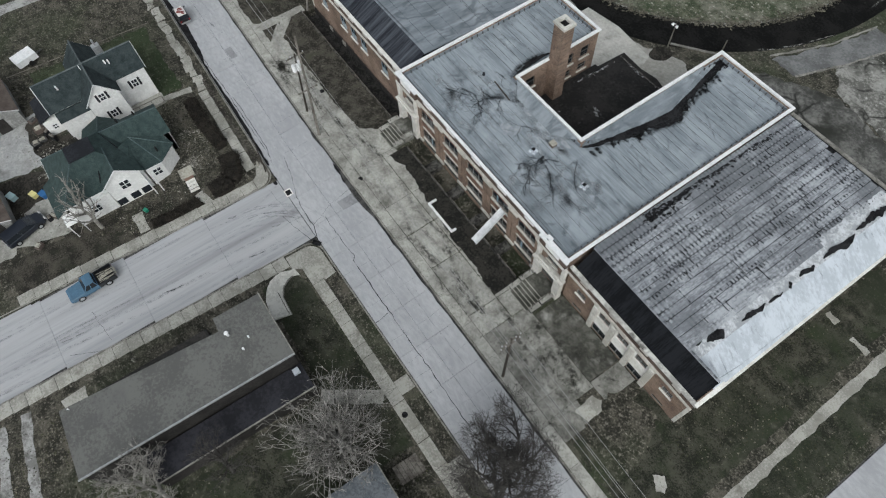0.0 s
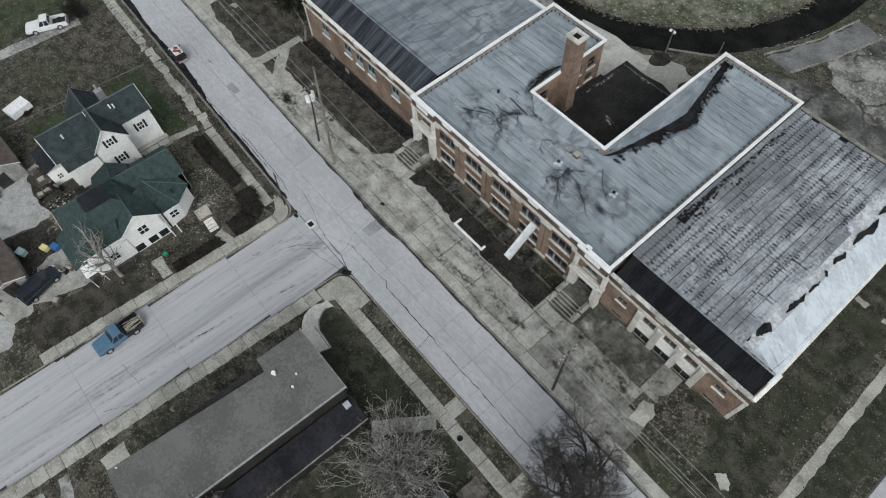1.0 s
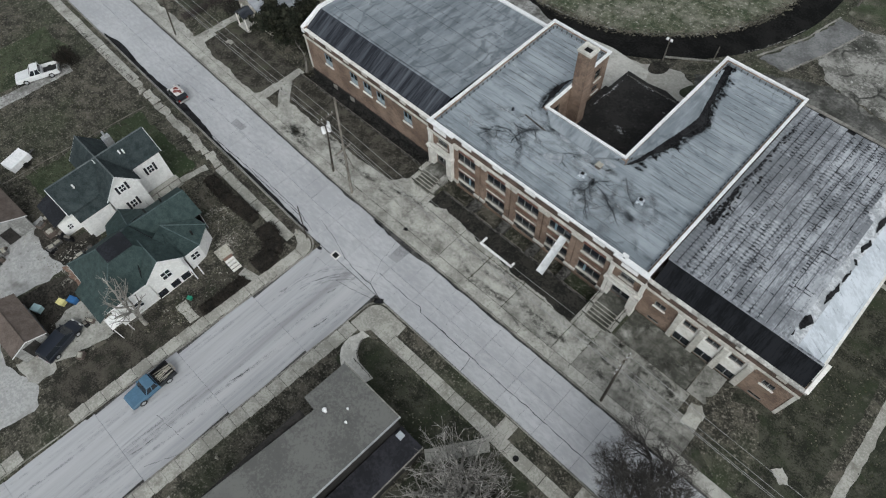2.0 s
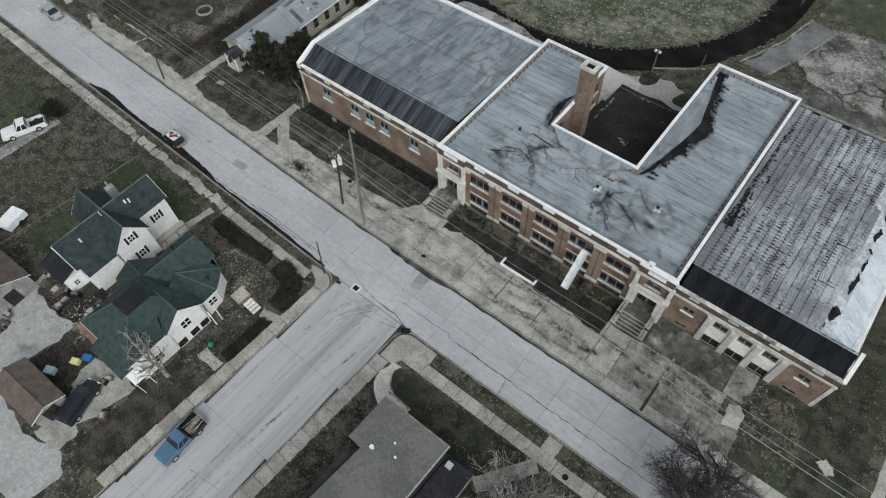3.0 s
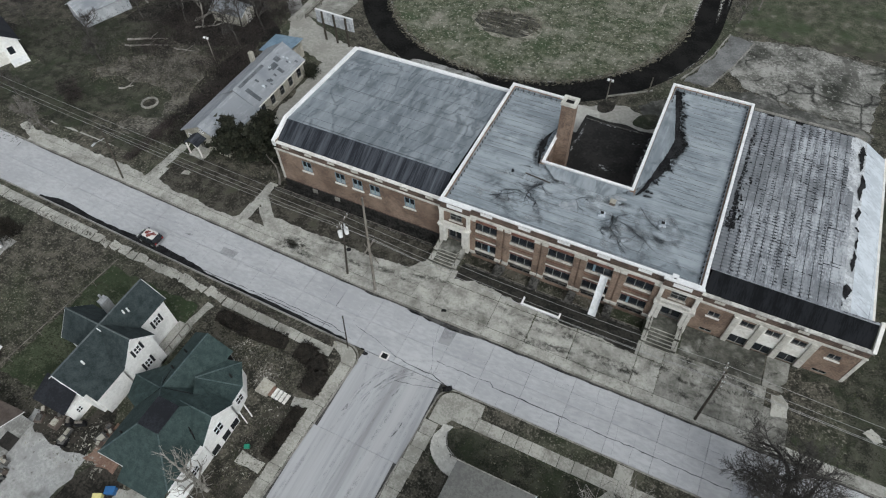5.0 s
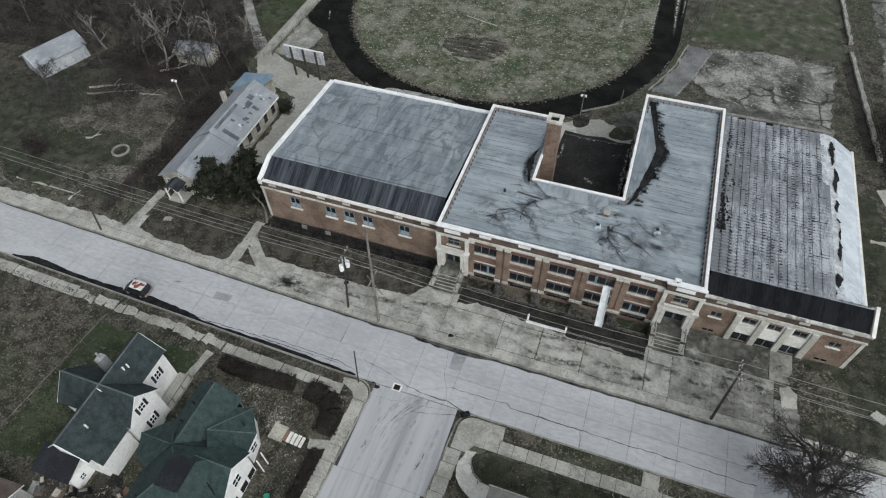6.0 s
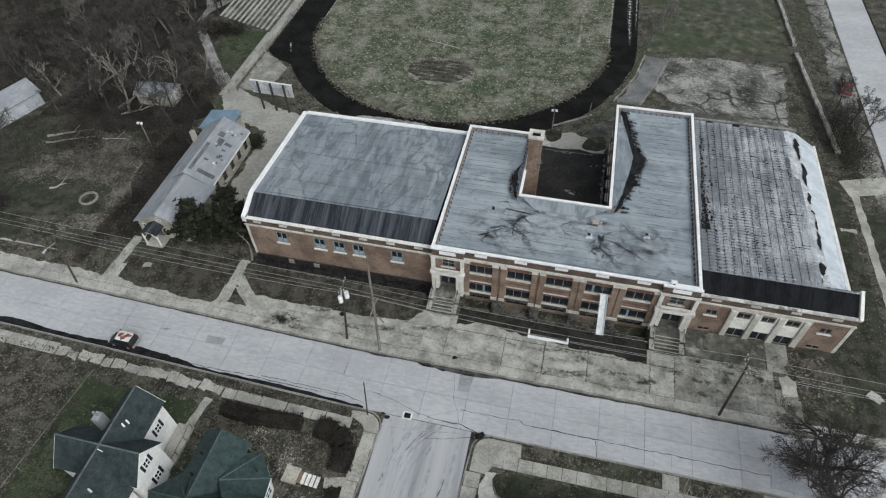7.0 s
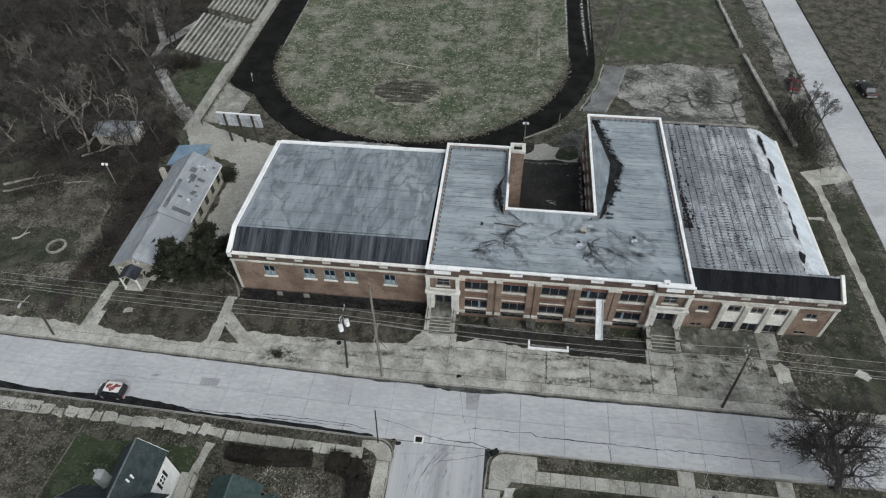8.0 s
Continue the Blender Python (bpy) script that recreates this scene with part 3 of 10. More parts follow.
def wall_panel(bm, u0, u1, z0, z1, thick, holes, place):
    """A wall of some thickness with real openings. place(u, d, z) gives the world point at depth d from the face."""
    us = sorted({u0, u1, *[h[0] for h in holes], *[h[1] for h in holes]})
    zs = sorted({z0, z1, *[h[2] for h in holes], *[h[3] for h in holes]})
    us = [u for u in us if u0 <= u <= u1]
    zs = [z for z in zs if z0 <= z <= z1]

    def solid(i, j):
        if not (0 <= i < len(us) - 1 and 0 <= j < len(zs) - 1):
            return False
        u, z = (us[i] + us[i + 1]) / 2, (zs[j] + zs[j + 1]) / 2
        return not any(h[0] < u < h[1] and h[2] < z < h[3] for h in holes)

    cache = {}

    def vert(i, j, d):
        if (i, j, d) not in cache:
            cache[(i, j, d)] = bm.verts.new(place(us[i], thick if d else 0.0, zs[j]))
        return cache[(i, j, d)]

    for i in range(len(us) - 1):
        for j in range(len(zs) - 1):
            if not solid(i, j):
                continue
            for d in (0, 1):
                bm.faces.new([vert(i, j, d), vert(i + 1, j, d), vert(i + 1, j + 1, d), vert(i, j + 1, d)])
            if not solid(i - 1, j):
                bm.faces.new([vert(i, j, 0), vert(i, j + 1, 0), vert(i, j + 1, 1), vert(i, j, 1)])
            if not solid(i + 1, j):
                bm.faces.new([vert(i + 1, j, 0), vert(i + 1, j + 1, 0), vert(i + 1, j + 1, 1), vert(i + 1, j, 1)])
            if not solid(i, j - 1):
                bm.faces.new([vert(i, j, 0), vert(i + 1, j, 0), vert(i + 1, j, 1), vert(i, j, 1)])
            if not solid(i, j + 1):
                bm.faces.new([vert(i, j + 1, 0), vert(i + 1, j + 1, 0), vert(i + 1, j + 1, 1), vert(i, j + 1, 1)])


def front(y):
    return lambda u, d, z: (u, y + d, z)


def back(y):
    return lambda u, d, z: (u, y - d, z)


def east(x):
    return lambda u, d, z: (x - d, u, z)


def west(x):
    return lambda u, d, z: (x + d, u, z)


def window_unit(parent, place, u0, u1, z0, z1, lights=2, rows=1, frame_mat=None, pane_mat=None, sill_mat=None, depth=0.14, name="window", fw=0.06, sill=0.16):
    """A frame with mullions and one pane per light, a sill below."""
    frame_mat, pane_mat = frame_mat or M["frame"], pane_mat or M["glass"]
    bm = bmesh.new()

    def bar(a0, a1, b0, b1, d0=depth, d1=depth + 0.07):
        p, q = place(a0, d0, b0), place(a1, d1, b1)
        box(bm, min(p[0], q[0]), max(p[0], q[0]), min(p[1], q[1]), max(p[1], q[1]), b0, b1)

    loops = []
    for d in (depth, depth + 0.07):
        for e in (0.0, fw):
            loops.append([bm.verts.new(place(u, d, z)) for u, z in ((u0 + e, z0 + e), (u1 - e, z0 + e), (u1 - e, z1 - e), (u0 + e, z1 - e))])
    for p, q in ((0, 1), (2, 3), (0, 2), (1, 3)):
        for k in range(4):
            bm.faces.new((loops[p][k], loops[p][(k + 1) % 4], loops[q][(k + 1) % 4], loops[q][k]))
    win = part(name, bm, frame_mat, parent)
    w = (u1 - u0) / lights
    hgt = (z1 - z0) / rows
    for k in range(1, lights):
        bm = bmesh.new()
        bar(u0 + k * w - fw / 2, u0 + k * w + fw / 2, z0 + fw, z1 - fw)
        part("mullion", bm, frame_mat, win)
    for k in range(1, rows):
        bm = bmesh.new()
        bar(u0 + fw, u1 - fw, z0 + k * hgt - fw / 2, z0 + k * hgt + fw / 2, depth - 0.01, depth + 0.06)
        part("glazing_bar", bm, frame_mat, win)
    for k in range(lights):
        bm = bmesh.new()
        bar(u0 + k * w + fw / 2, u0 + (k + 1) * w - fw / 2, z0 + fw / 2, z1 - fw / 2, depth + 0.03, depth + 0.045)
        part("pane", bm, pane_mat, win)
    if sill_mat:
        bm = bmesh.new()
        bar(u0 - 0.12, u1 + 0.12, z0 - sill, z0 - 0.003, -0.14, depth)
        part("sill", bm, sill_mat, win)
    return win


def shear(x, y):
    """The streets' slight bends in plan."""
    s = -0.03 * (max(x, -130) + 5) if x < -5 else 0.0
    f = 1.0 if -21 <= y <= -6.5 else (max(0.0, 1 - (y + 6.5) / 4) if y > -6.5 else max(0.0, 1 - (-21 - y) / 5))
    k = max(0.0, min(1.0, (x + 22) / 16, (30 - x) / 18))
    return (x + 0.062 * k * (max(y, -75) + 17.5) if y < -17.5 else x, y + s * f)


def laid(x, y, z):
    """The pose of a slab whose middle is at plan place (x, y)."""
    px, py = shear(x, y)
    qx, qy = shear(x + 0.5, y)
    rz = math.degrees(math.atan2(qy - py, qx - px))
    return pose(px, py, z, 0, 0, rz)


# ---- ground, streets and pavements ----
RN, RS = -10.3, -17.3          # the main street's kerb lines
SW, SE = -1.2, 8.4             # the side street's kerb lines at its mouth
EW, EE = 57.5, 64.5            # the far cross street
ROAD_TOP, BED = -0.10, -0.30


def ground_level(x, y):
    """None under a building; the bed under a street; a sunken strip along the school's front."""
    if RS < y < RN and x < EW or EW < x < EE or (SW < x < SE and y < RS):
        return BED
    if -23.6 < x < 45.2 and 0.4 < y < 20:
        return None
    if -24.2 < x < -0.3 and -1.5 < y < 0.4 or 3.8 < x < 25.2 and -2.4 < y < 0.4:
        return -1.1
    return 0.0


def build_ground():
    def steps(marks, lo, hi, fine):
        out = set(marks)
        v = lo
        while v < hi:
            out.add(round(v, 2))
            v += fine if -70 < v < 90 else 60
        out.add(hi)
        return sorted(out)

    xs = steps((-24.2, -23.6, -0.3, 3.8, 25.2, 45.2, SW, SE, EW, EE), -900, 900, 5.0)
    ys = steps((RN, RS, -2.4, -1.5, 0.4, 20), -700, 1100, 5.0)
    bm = bmesh.new()
    cells = {}
    for i in range(len(xs) - 1):
        for j in range(len(ys) - 1):
            cells[i, j] = ground_level((xs[i] + xs[i + 1]) / 2, (ys[j] + ys[j + 1]) / 2)
    vs = {}

    def vert(i, j, z):
        if (i, j, z) not in vs:
            px, py = shear(xs[i], ys[j])
            vs[i, j, z] = bm.verts.new((px, py, z))
        return vs[i, j, z]

    for (i, j), z in cells.items():
        if z is None:
            continue
        bm.faces.new((vert(i, j, z), vert(i + 1, j, z), vert(i + 1, j + 1, z), vert(i, j + 1, z)))
        for (di, dj), (a, b) in {(1, 0): ((1, 0), (1, 1)), (0, 1): ((1, 1), (0, 1)), (-1, 0): ((0, 1), (0, 0)), (0, -1): ((0, 0), (1, 0))}.items():
            o = cells.get((i + di, j + dj), z)
            if o is not None and o < z - 0.01:
                pa, pb = (i + a[0], j + a[1]), (i + b[0], j + b[1])
                bm.faces.new((vert(*pa, z), vert(*pa, o), vert(*pb, o), vert(*pb, z)))
    return tagged(part("ground", bm, M["ground"]), "rough winter grass and bare soil round the streets", "ground", kind="structure")


build_ground()


def paving(name, label, category, material, x0, x1, y0, y1, sx, sy, top, gap=0.03, th=0.12, wob=0.0, drop=0.0, piece_name="slab", seed=1, keep=None, tilt=0.0):
    """A bed of slabs laid in rows; each slab is a piece of its own."""
    rng = random.Random(seed)
    root = thing(name, label, category, kind="structure")
    nx, ny = max(1, round((x1 - x0) / sx)), max(1, round((y1 - y0) / sy))
    sx, sy = (x1 - x0) / nx, (y1 - y0) / ny
    me = slab_mesh(sx - gap, sy - gap, th, material, name)
    for i in range(nx):
        for j in range(ny):
            cx, cy = x0 + (i + 0.5) * sx, y0 + (j + 0.5) * sy
            if keep and not keep(cx, cy) or rng.random() < drop:
                continue
            m = laid(cx + rng.uniform(-wob, wob), cy + rng.uniform(-wob, wob), top + rng.uniform(-0.02, 0.02) * (wob > 0))
            if tilt:
                m = m @ pose(0, 0, 0, rng.uniform(-tilt, tilt), rng.uniform(-tilt, tilt), rng.uniform(-tilt, tilt) * 1.5)
            piece(piece_name, me, root, m)
    return root


paving("road", "pale grey concrete street with tarred joints", "road", M["road"], -122, 57.4, RS + 0.15, RN - 0.15, 4.6, 3.4, ROAD_TOP, 0.022, 0.15)
paving("side_road", "worn grey side street with dark tyre streaks", "road", M["side_road"], SW + 0.15, SE - 0.15, -92, RS + 0.1, 4.6, 9.4, ROAD_TOP, 0.015, 0.15)
paving("cross_road", "pale grey cross street beyond the school", "road", M["road"], EW + 0.2, EE - 0.2, -80, 200, 7.2, 12.0, ROAD_TOP, 0.015, 0.15)
for bed, dims in (("street_bed", [(-122, EW, RS, RN, -0.29, -0.17), (EW, EE, -80, 200, -0.29, -0.17)]), ("street_bed", [(SW, SE, -92, RS, -0.29, -0.17)])):
    bm = bmesh.new()
    for d in dims:
        n = 40
        for k in range(n):
            ya, yb = d[2] + (d[3] - d[2]) * k / n, d[2] + (d[3] - d[2]) * (k + 1) / n
            if d[1] - d[0] > 50:
                xa, xb = d[0] + (d[1] - d[0]) * k / n, d[0] + (d[1] - d[0]) * (k + 1) / n
                prism(bm, [shear(xa, d[2]), shear(xb, d[2]), shear(xb, d[3]), shear(xa, d[3])], d[4], d[5])
            else:
                prism(bm, [shear(d[0], ya), shear(d[1], ya), shear(d[1], yb), shear(d[0], yb)], d[4], d[5])
    tagged(part(bed, bm, M["tar"]), "dark tar bed under the street slabs", "road", kind="structure")


def kerb_line(pts, label="worn concrete kerb along the street", h=0.04, w=0.16, ln=3.0, seed=3):
    """Kerb stones along a line in plan."""
    rng = random.Random(seed)
    root = thing("kerb", label, "kerb", kind="structure")
    for (ax, ay), (bx, by) in zip(pts, pts[1:]):
        d = math.hypot(bx - ax, by - ay)
        n = max(1, round(d / ln))
        me = slab_mesh(d / n - 0.02, w, 0.36, M["kerb"], "kerb_stone")
        rz = math.degrees(math.atan2(by - ay, bx - ax))
        for k in range(n):
            f = (k + 0.5) / n
            piece("kerb_stone", me, root, pose(ax + (bx - ax) * f, ay + (by - ay) * f, h + rng.uniform(-0.015, 0.015), 0, 0, rz + rng.uniform(-0.3, 0.3)))


def sheared_line(a, b, n):
    return [shear(a[0] + (b[0] - a[0]) * k / n, a[1] + (b[1] - a[1]) * k / n) for k in range(n + 1)]


kerb_line(sheared_line((-120, RN), (57, RN), 24))
kerb_line(sheared_line((-120, RS), (-3.0, RS), 16))
kerb_line(sheared_line((10.0, RS), (57, RS), 8))


def corner(cx, cy, r, a0, a1, n=6):
    return [(cx + r * math.cos(radians(a0 + (a1 - a0) * k / n)), cy + r * math.sin(radians(a0 + (a1 - a0) * k / n))) for k in range(n + 1)]


kerb_line(corner(-3.0, -19.1, 1.8, 90, 0), ln=0.6)
kerb_line(corner(10.0, -19.0, 1.7, 90, 180), ln=0.6)
kerb_line(sheared_line((SW, -19.1), (SW, -90), 8))
kerb_line(sheared_line((SE, -19.0), (SE, -90), 8))

# pavements on the south side
paving("pavement", "pale concrete pavement along the side street", "pavement", M["walk"], SE + 0.1, SE + 1.6, -66, -21.3, 1.5, 1.5, 0.05, 0.03, 0.1, 0.01, seed=4)
paving("pavement", "pale concrete pavement along the side street", "pavement", M["walk"], SW - 1.45, SW - 0.1, -66, -19.58, 1.35, 1.7, 0.05, 0.03, 0.1, 0.01, seed=5,
       keep=lambda x, y: not (-52 < y < -47))
paving("pavement", "pale concrete pavement between lawn and verge", "pavement", M["walk"], 10.4, 46, -20.35, -19.0, 1.45, 1.35, 0.05, 0.03, 0.1, 0.02, seed=6)
def apron(label, pts):
    bm = bmesh.new()
    prism(bm, pts, -0.1, 0.05)
    tagged(part("pavement", bm, M["walk"]), label, "pavement", kind="structure")


apron("pale rounded concrete corner apron at the crossing", [(8.56, -21.2)] + [(10.15 + 1.55 * math.cos(radians(a)), -19.05 + 1.5 * math.sin(radians(a))) for a in range(180, 89, -15)] + [(13.2, -17.55), (13.3, -18.95), (12.2, -19.1), (11.2, -19.7), (10.5, -20.7), (10.2, -21.25)])
apron("pale rounded concrete corner apron beside the hedge", [(-4.6, -17.6), (-3.1, -17.55)] + [(-3.1 + 1.75 * math.cos(radians(a)), -19.2 + 1.65 * math.sin(radians(a))) for a in range(75, -1, -15)] + [(-1.36, -19.55), (-2.75, -19.55), (-3.2, -18.9), (-4.3, -18.4), (-4.6, -18.35)])
paving("pavement", "broken concrete pavement beside the hedge", "pavement", M["walk"], -19.0, -4.2, -19.6, -18.4, 1.5, 1.2, 0.04, 0.05, 0.1, 0.05, seed=9, tilt=1.0)
rng = random.Random(10)
oldwalk = thing("pavement", "cracked and heaved old pavement stones", "pavement", kind="structure")
bx = -40.0
while bx < -20.6:
    w = rng.uniform(0.7, 1.7)
    bm = bmesh.new()
    pts = []
    for cx, cy in ((-w / 2, -0.55), (w / 2, -0.55), (w / 2, 0.55), (-w / 2, 0.55)):
        pts.append((cx + rng.uniform(-0.18, 0.18), cy + rng.uniform(-0.2, 0.2)))
    more = []
    for p, q in zip(pts, pts[1:] + pts[:1]):
        more += [p, ((p[0] + q[0]) / 2 + rng.uniform(-0.12, 0.12), (p[1] + q[1]) / 2 + rng.uniform(-0.12, 0.12))]
    prism(bm, more, -0.1, 0.0)
    st = part("stone", bm, M["walk"], oldwalk)
    st.matrix_basis = laid(bx + w / 2, -18.85 + rng.uniform(-0.12, 0.12), rng.uniform(0.04, 0.09)) @ pose(0, 0, 0, rng.uniform(-2, 2), rng.uniform(-2, 2), rng.uniform(-8, 8))
    bx += w + rng.uniform(-0.05, 0.2)
paving("pavement", "old grey pavement along the street", "pavement", M["plaza"], -92, -40.2, -19.5, -18.0, 1.6, 1.5, 0.035, 0.06, 0.1, 0.04, 0.02, seed=11)
paving("pavement", "short concrete path across the verge", "pavement", M["walk"], 26.9, 28.5, -19.0, -17.45, 1.5, 1.5, 0.05, 0.03, 0.1, seed=12)
paving("pavement", "short concrete path across the verge", "pavement", M["walk"], 36.2, 37.8, -19.0, -17.45, 1.5, 1.5, 0.05, 0.03, 0.1, seed=13)

# the stained forecourt between street and school
def fore_keep(x, y):
    if x < -26:
        return y < -6.2
    if x < -3.2:
        return y < -4.6
    return y < -3.6 and x < 40.9


def slab_field(label, material, xs, ys, top, seed, gap=0.022, keep=None):
    """Poured concrete bays between given joint lines."""
    rng = random.Random(seed)
    root = thing("pavement", label, "pavement", kind="structure")
    for xa, xb in zip(xs, xs[1:]):
        for ya, yb in zip(ys, ys[1:]):
            cx, cy = (xa + xb) / 2, (ya + yb) / 2
            if keep and not keep(cx, cy):
                continue
            me = slab_mesh(xb - xa - gap, yb - ya - gap, 0.1, material, "bay")
            piece("slab", me, root, laid(cx, cy, top + rng.uniform(-0.012, 0.012)) @ pose(0, 0, 0, rng.uniform(-0.25, 0.25), rng.uniform(-0.25, 0.25), rng.uniform(-0.25, 0.25)))


WEST_BAYS = [-62 + 3.1 * k for k in range(19)]
slab_field("stained grey concrete forecourt slabs", M["plaza"], WEST_BAYS + [-3.4, 0.2, 3.0], (-9.0, -7.3, -5.6, -3.5), 0.03, 14, keep=fore_keep)
slab_field("cracked grey concrete forecourt bays with dark joints", M["plaza"], (3.0, 9.6, 14.1, 18.9, 25.6, 28.2), (-9.0, -5.4, -3.5), 0.03, 44, 0.05, fore_keep)
slab_field("patchy grey concrete forecourt slabs", M["plaza_mid"], (28.2, 30.3, 32.4, 34.7, 36.6, 38.5, 41.0), (-9.0, -7.4, -5.6, -3.45), 0.03, 24, keep=lambda x, y: not (x > 38.5 and y > -5.6))
slab_field("weathered concrete strip beside the kerb", M["plaza"], [-62 + 4.2 * k for k in range(28)], (RN + 0.1, -9.02), 0.035, 15)
slab_field("algae-stained concrete in front of the side entrance", M["plaza_dark"], (29.4, 31.4, 33.2, 35.8, 37.9), (-3.42, -1.4, 0.3), 0.02, 16)
slab_field("grey concrete slab before the side entrance", M["plaza_mid"], (38.0, 40.3), (-3.42, 0.3), 0.034, 17)


def strip(name, label, a, b, w, material, z=0.02, category="path"):
    """A straight path as a thin plate with ragged edges."""
    rng = random.Random(int(abs(a[0] * 7 + a[1] * 13)))
    bm = bmesh.new()
    ax, ay, bx, by = *a, *b
    d = math.hypot(bx - ax, by - ay)
    nx, ny = -(by - ay) / d, (bx - ax) / d
    n = max(4, int(d / 0.8))
    left, right = [], []
    for k in range(n + 1):
        f = k / n
        left.append((ax + (bx - ax) * f + nx * (w / 2 + rng.uniform(-0.08, 0.08)), ay + (by - ay) * f + ny * (w / 2 + rng.uniform(-0.12, 0.12))))
        right.append((ax + (bx - ax) * f - nx * (w / 2 + rng.uniform(-0.12, 0.12)), ay + (by - ay) * f - ny * (w / 2 + rng.uniform(-0.12, 0.12))))
    for k in range(n):
        prism(bm, [right[k], right[k + 1], left[k + 1], left[k]], -0.05, z)
    return tagged(part(name, bm, material), label, category, kind="structure")


strip("path", "narrow concrete path running up to the school wing", (-24.7, -7.9), (-24.6, -0.9), 1.15, M["plaza"], 0.07)
strip("path", "narrow concrete path branching off over the lawn", (-20.7, -7.1), (-24.3, -3.5), 1.2, M["plaza"], 0.066)
strip("path", "concrete walk to the small stucco house", (-40.6, -7.0), (-40.4, 0.0), 1.3, M["plaza"])
strip("path", "pale worn path at the school's far side", (53.5, -22), (52.4, 28), 1.0, M["walk"])
strip("path", "broken end of a pale path at the school's far side", (49.4, 20.3), (51.4, 20.3), 0.6, M["walk"], 0.024)
strip("path", "broken end of a pale path at the school's far side", (46.3, 20.6), (47.6, 20.4), 0.7, M["walk"], 0.024)
strip("path", "concrete walk to the school's rear door", (51.3, 28.5), (57.5, 30.5), 3.2, M["walk"], 0.028)
strip("path", "pale concrete front walk over the lawn", (23.9, -25.6), (27.6, -20.5), 1.4, M["walk"], 0.02)
strip("path", "pale trodden path through the wood", (-42.8, 32.5), (-47.0, 37.0), 2.4, M["gravel"], 0.02)
strip("path", "pale trodden path through the wood", (-46.6, 36.5), (-59.0, 52.0), 1.6, M["gravel"], 0.022)
strip("path", "pale trodden path through the wood", (-58.9, 51.5), (-59.4, 58.5), 1.3, M["gravel"], 0.024)
strip("path", "pale trodden path through the wood", (-59.4, 58.0), (-72.0, 80.0), 1.4, M["gravel"], 0.02)
strip("path", "pale trodden path through the wood", (-59.2, 57.4), (-53.0, 72.0), 2.0, M["gravel"], 0.026)
strip("driveway", "pale gravel drive beside the parked pickup", (-50.6, -40), (-49.4, -22.5), 2.0, M["gravel"])
strip("driveway", "pale gravel wheel track beside the flat-roofed house", (8.6, -50.2), (26, -53.2), 1.0, M["gravel"], 0.02)
strip("driveway", "pale gravel wheel track beside the flat-roofed house", (8.6, -52.6), (26, -56.0), 1.0, M["gravel"], 0.02)
strip("path", "concrete apron at the flat-roofed house", (9.4, -45.6), (13.4, -45.4), 2.4, M["walk"], 0.03)


def rag(pts, amp, step=0.6):
    """An outline broken into short uneven edges."""
    rng = random.Random(int(abs(sum(p[0] * 3 + p[1] for p in pts)) * 10))
    out = []
    for (ax, ay), (bx, by) in zip(pts, pts[1:] + pts[:1]):
        n = max(1, int(math.hypot(bx - ax, by - ay) / step))
        for k in range(n):
            f = k / n
            w = amp * (0.6 * math.sin(ax + by + k * 0.7) + rng.uniform(-1, 1))
            d = math.hypot(bx - ax, by - ay)
            out.append((ax + (bx - ax) * f - (by - ay) / d * w, ay + (by - ay) * f + (bx - ax) / d * w))
    return out


def sheet(name, label, pts, z, material, category):
    bm = bmesh.new()
    if category in ("lot", "yard", "patio"):
        pts = rag(pts, 0.22)
    prism(bm, pts, -0.06, z)
    return tagged(part(name, bm, material), label, category, kind="structure")


def blob(cx, cy, rx, ry, seed, n=40, rough=0.12):
    rng = random.Random(seed)
    ph = [rng.uniform(0, 6.28) for _ in range(5)]
    out = []
    for k in range(n):
        a = 2 * math.pi * k / n
        r = 1 + rough * sum(math.sin((i + 2) * a + ph[i]) / (i + 1) for i in range(5))
        out.append((cx + rx * r * math.cos(a), cy + ry * r * math.sin(a)))
    return out


# the playing field behind the school
def oval(cx, cy, r, y_end, rough=0.0, seed=0):
    rng = random.Random(seed)
    pts = []
    for k in range(61):
        a = math.pi + math.pi * k / 60
        q = r + rng.uniform(-rough, rough)
        pts.append((cx + q * math.cos(a), cy + q * math.sin(a)))
    return pts + [(cx + r, y_end), (cx - r, y_end)]


sheet("running_track", "black cinder running track round the field", oval(-9.0, 58.6, 31.6, 170), 0.02, M["track"], "track")
sheet("playing_field", "patchy green and straw-coloured playing field", oval(-9.0, 58.6, 26.6, 165, 0.35, 2), 0.045, M["field"], "field")
sheet("running_track", "black cinders spread out to the field wall", rag([(-42.2, 46.5), (-40.0, 44.0), (-34.0, 41.6), (-34.0, 50), (-38.0, 58), (-38.0, 168), (-42.2, 168)], 0.12), 0.016, M["track"], "track")
sheet("asphalt_corner", "grey asphalt corner beside the scoreboard", rag([(-42.2, 34.2), (-38.4, 33.4), (-36.6, 37.8), (-36.2, 41.2), (-39.8, 43.8), (-42.2, 45.6)], 0.15), 0.015, M["plaza_mid"], "ground")
sheet("bare_patch", "pale dead grass rim of the worn patch", rag(blob(-10.0, 45.4, 6.3, 3.9, 5, 40, 0.05), 0.25, 0.5), 0.056, M["deadgrass"], "ground")
sheet("bare_patch", "worn bare patch on the playing field", rag(blob(-10.0, 45.5, 5.7, 3.2, 6, 40, 0.06), 0.3, 0.5), 0.064, M["bare"], "ground")
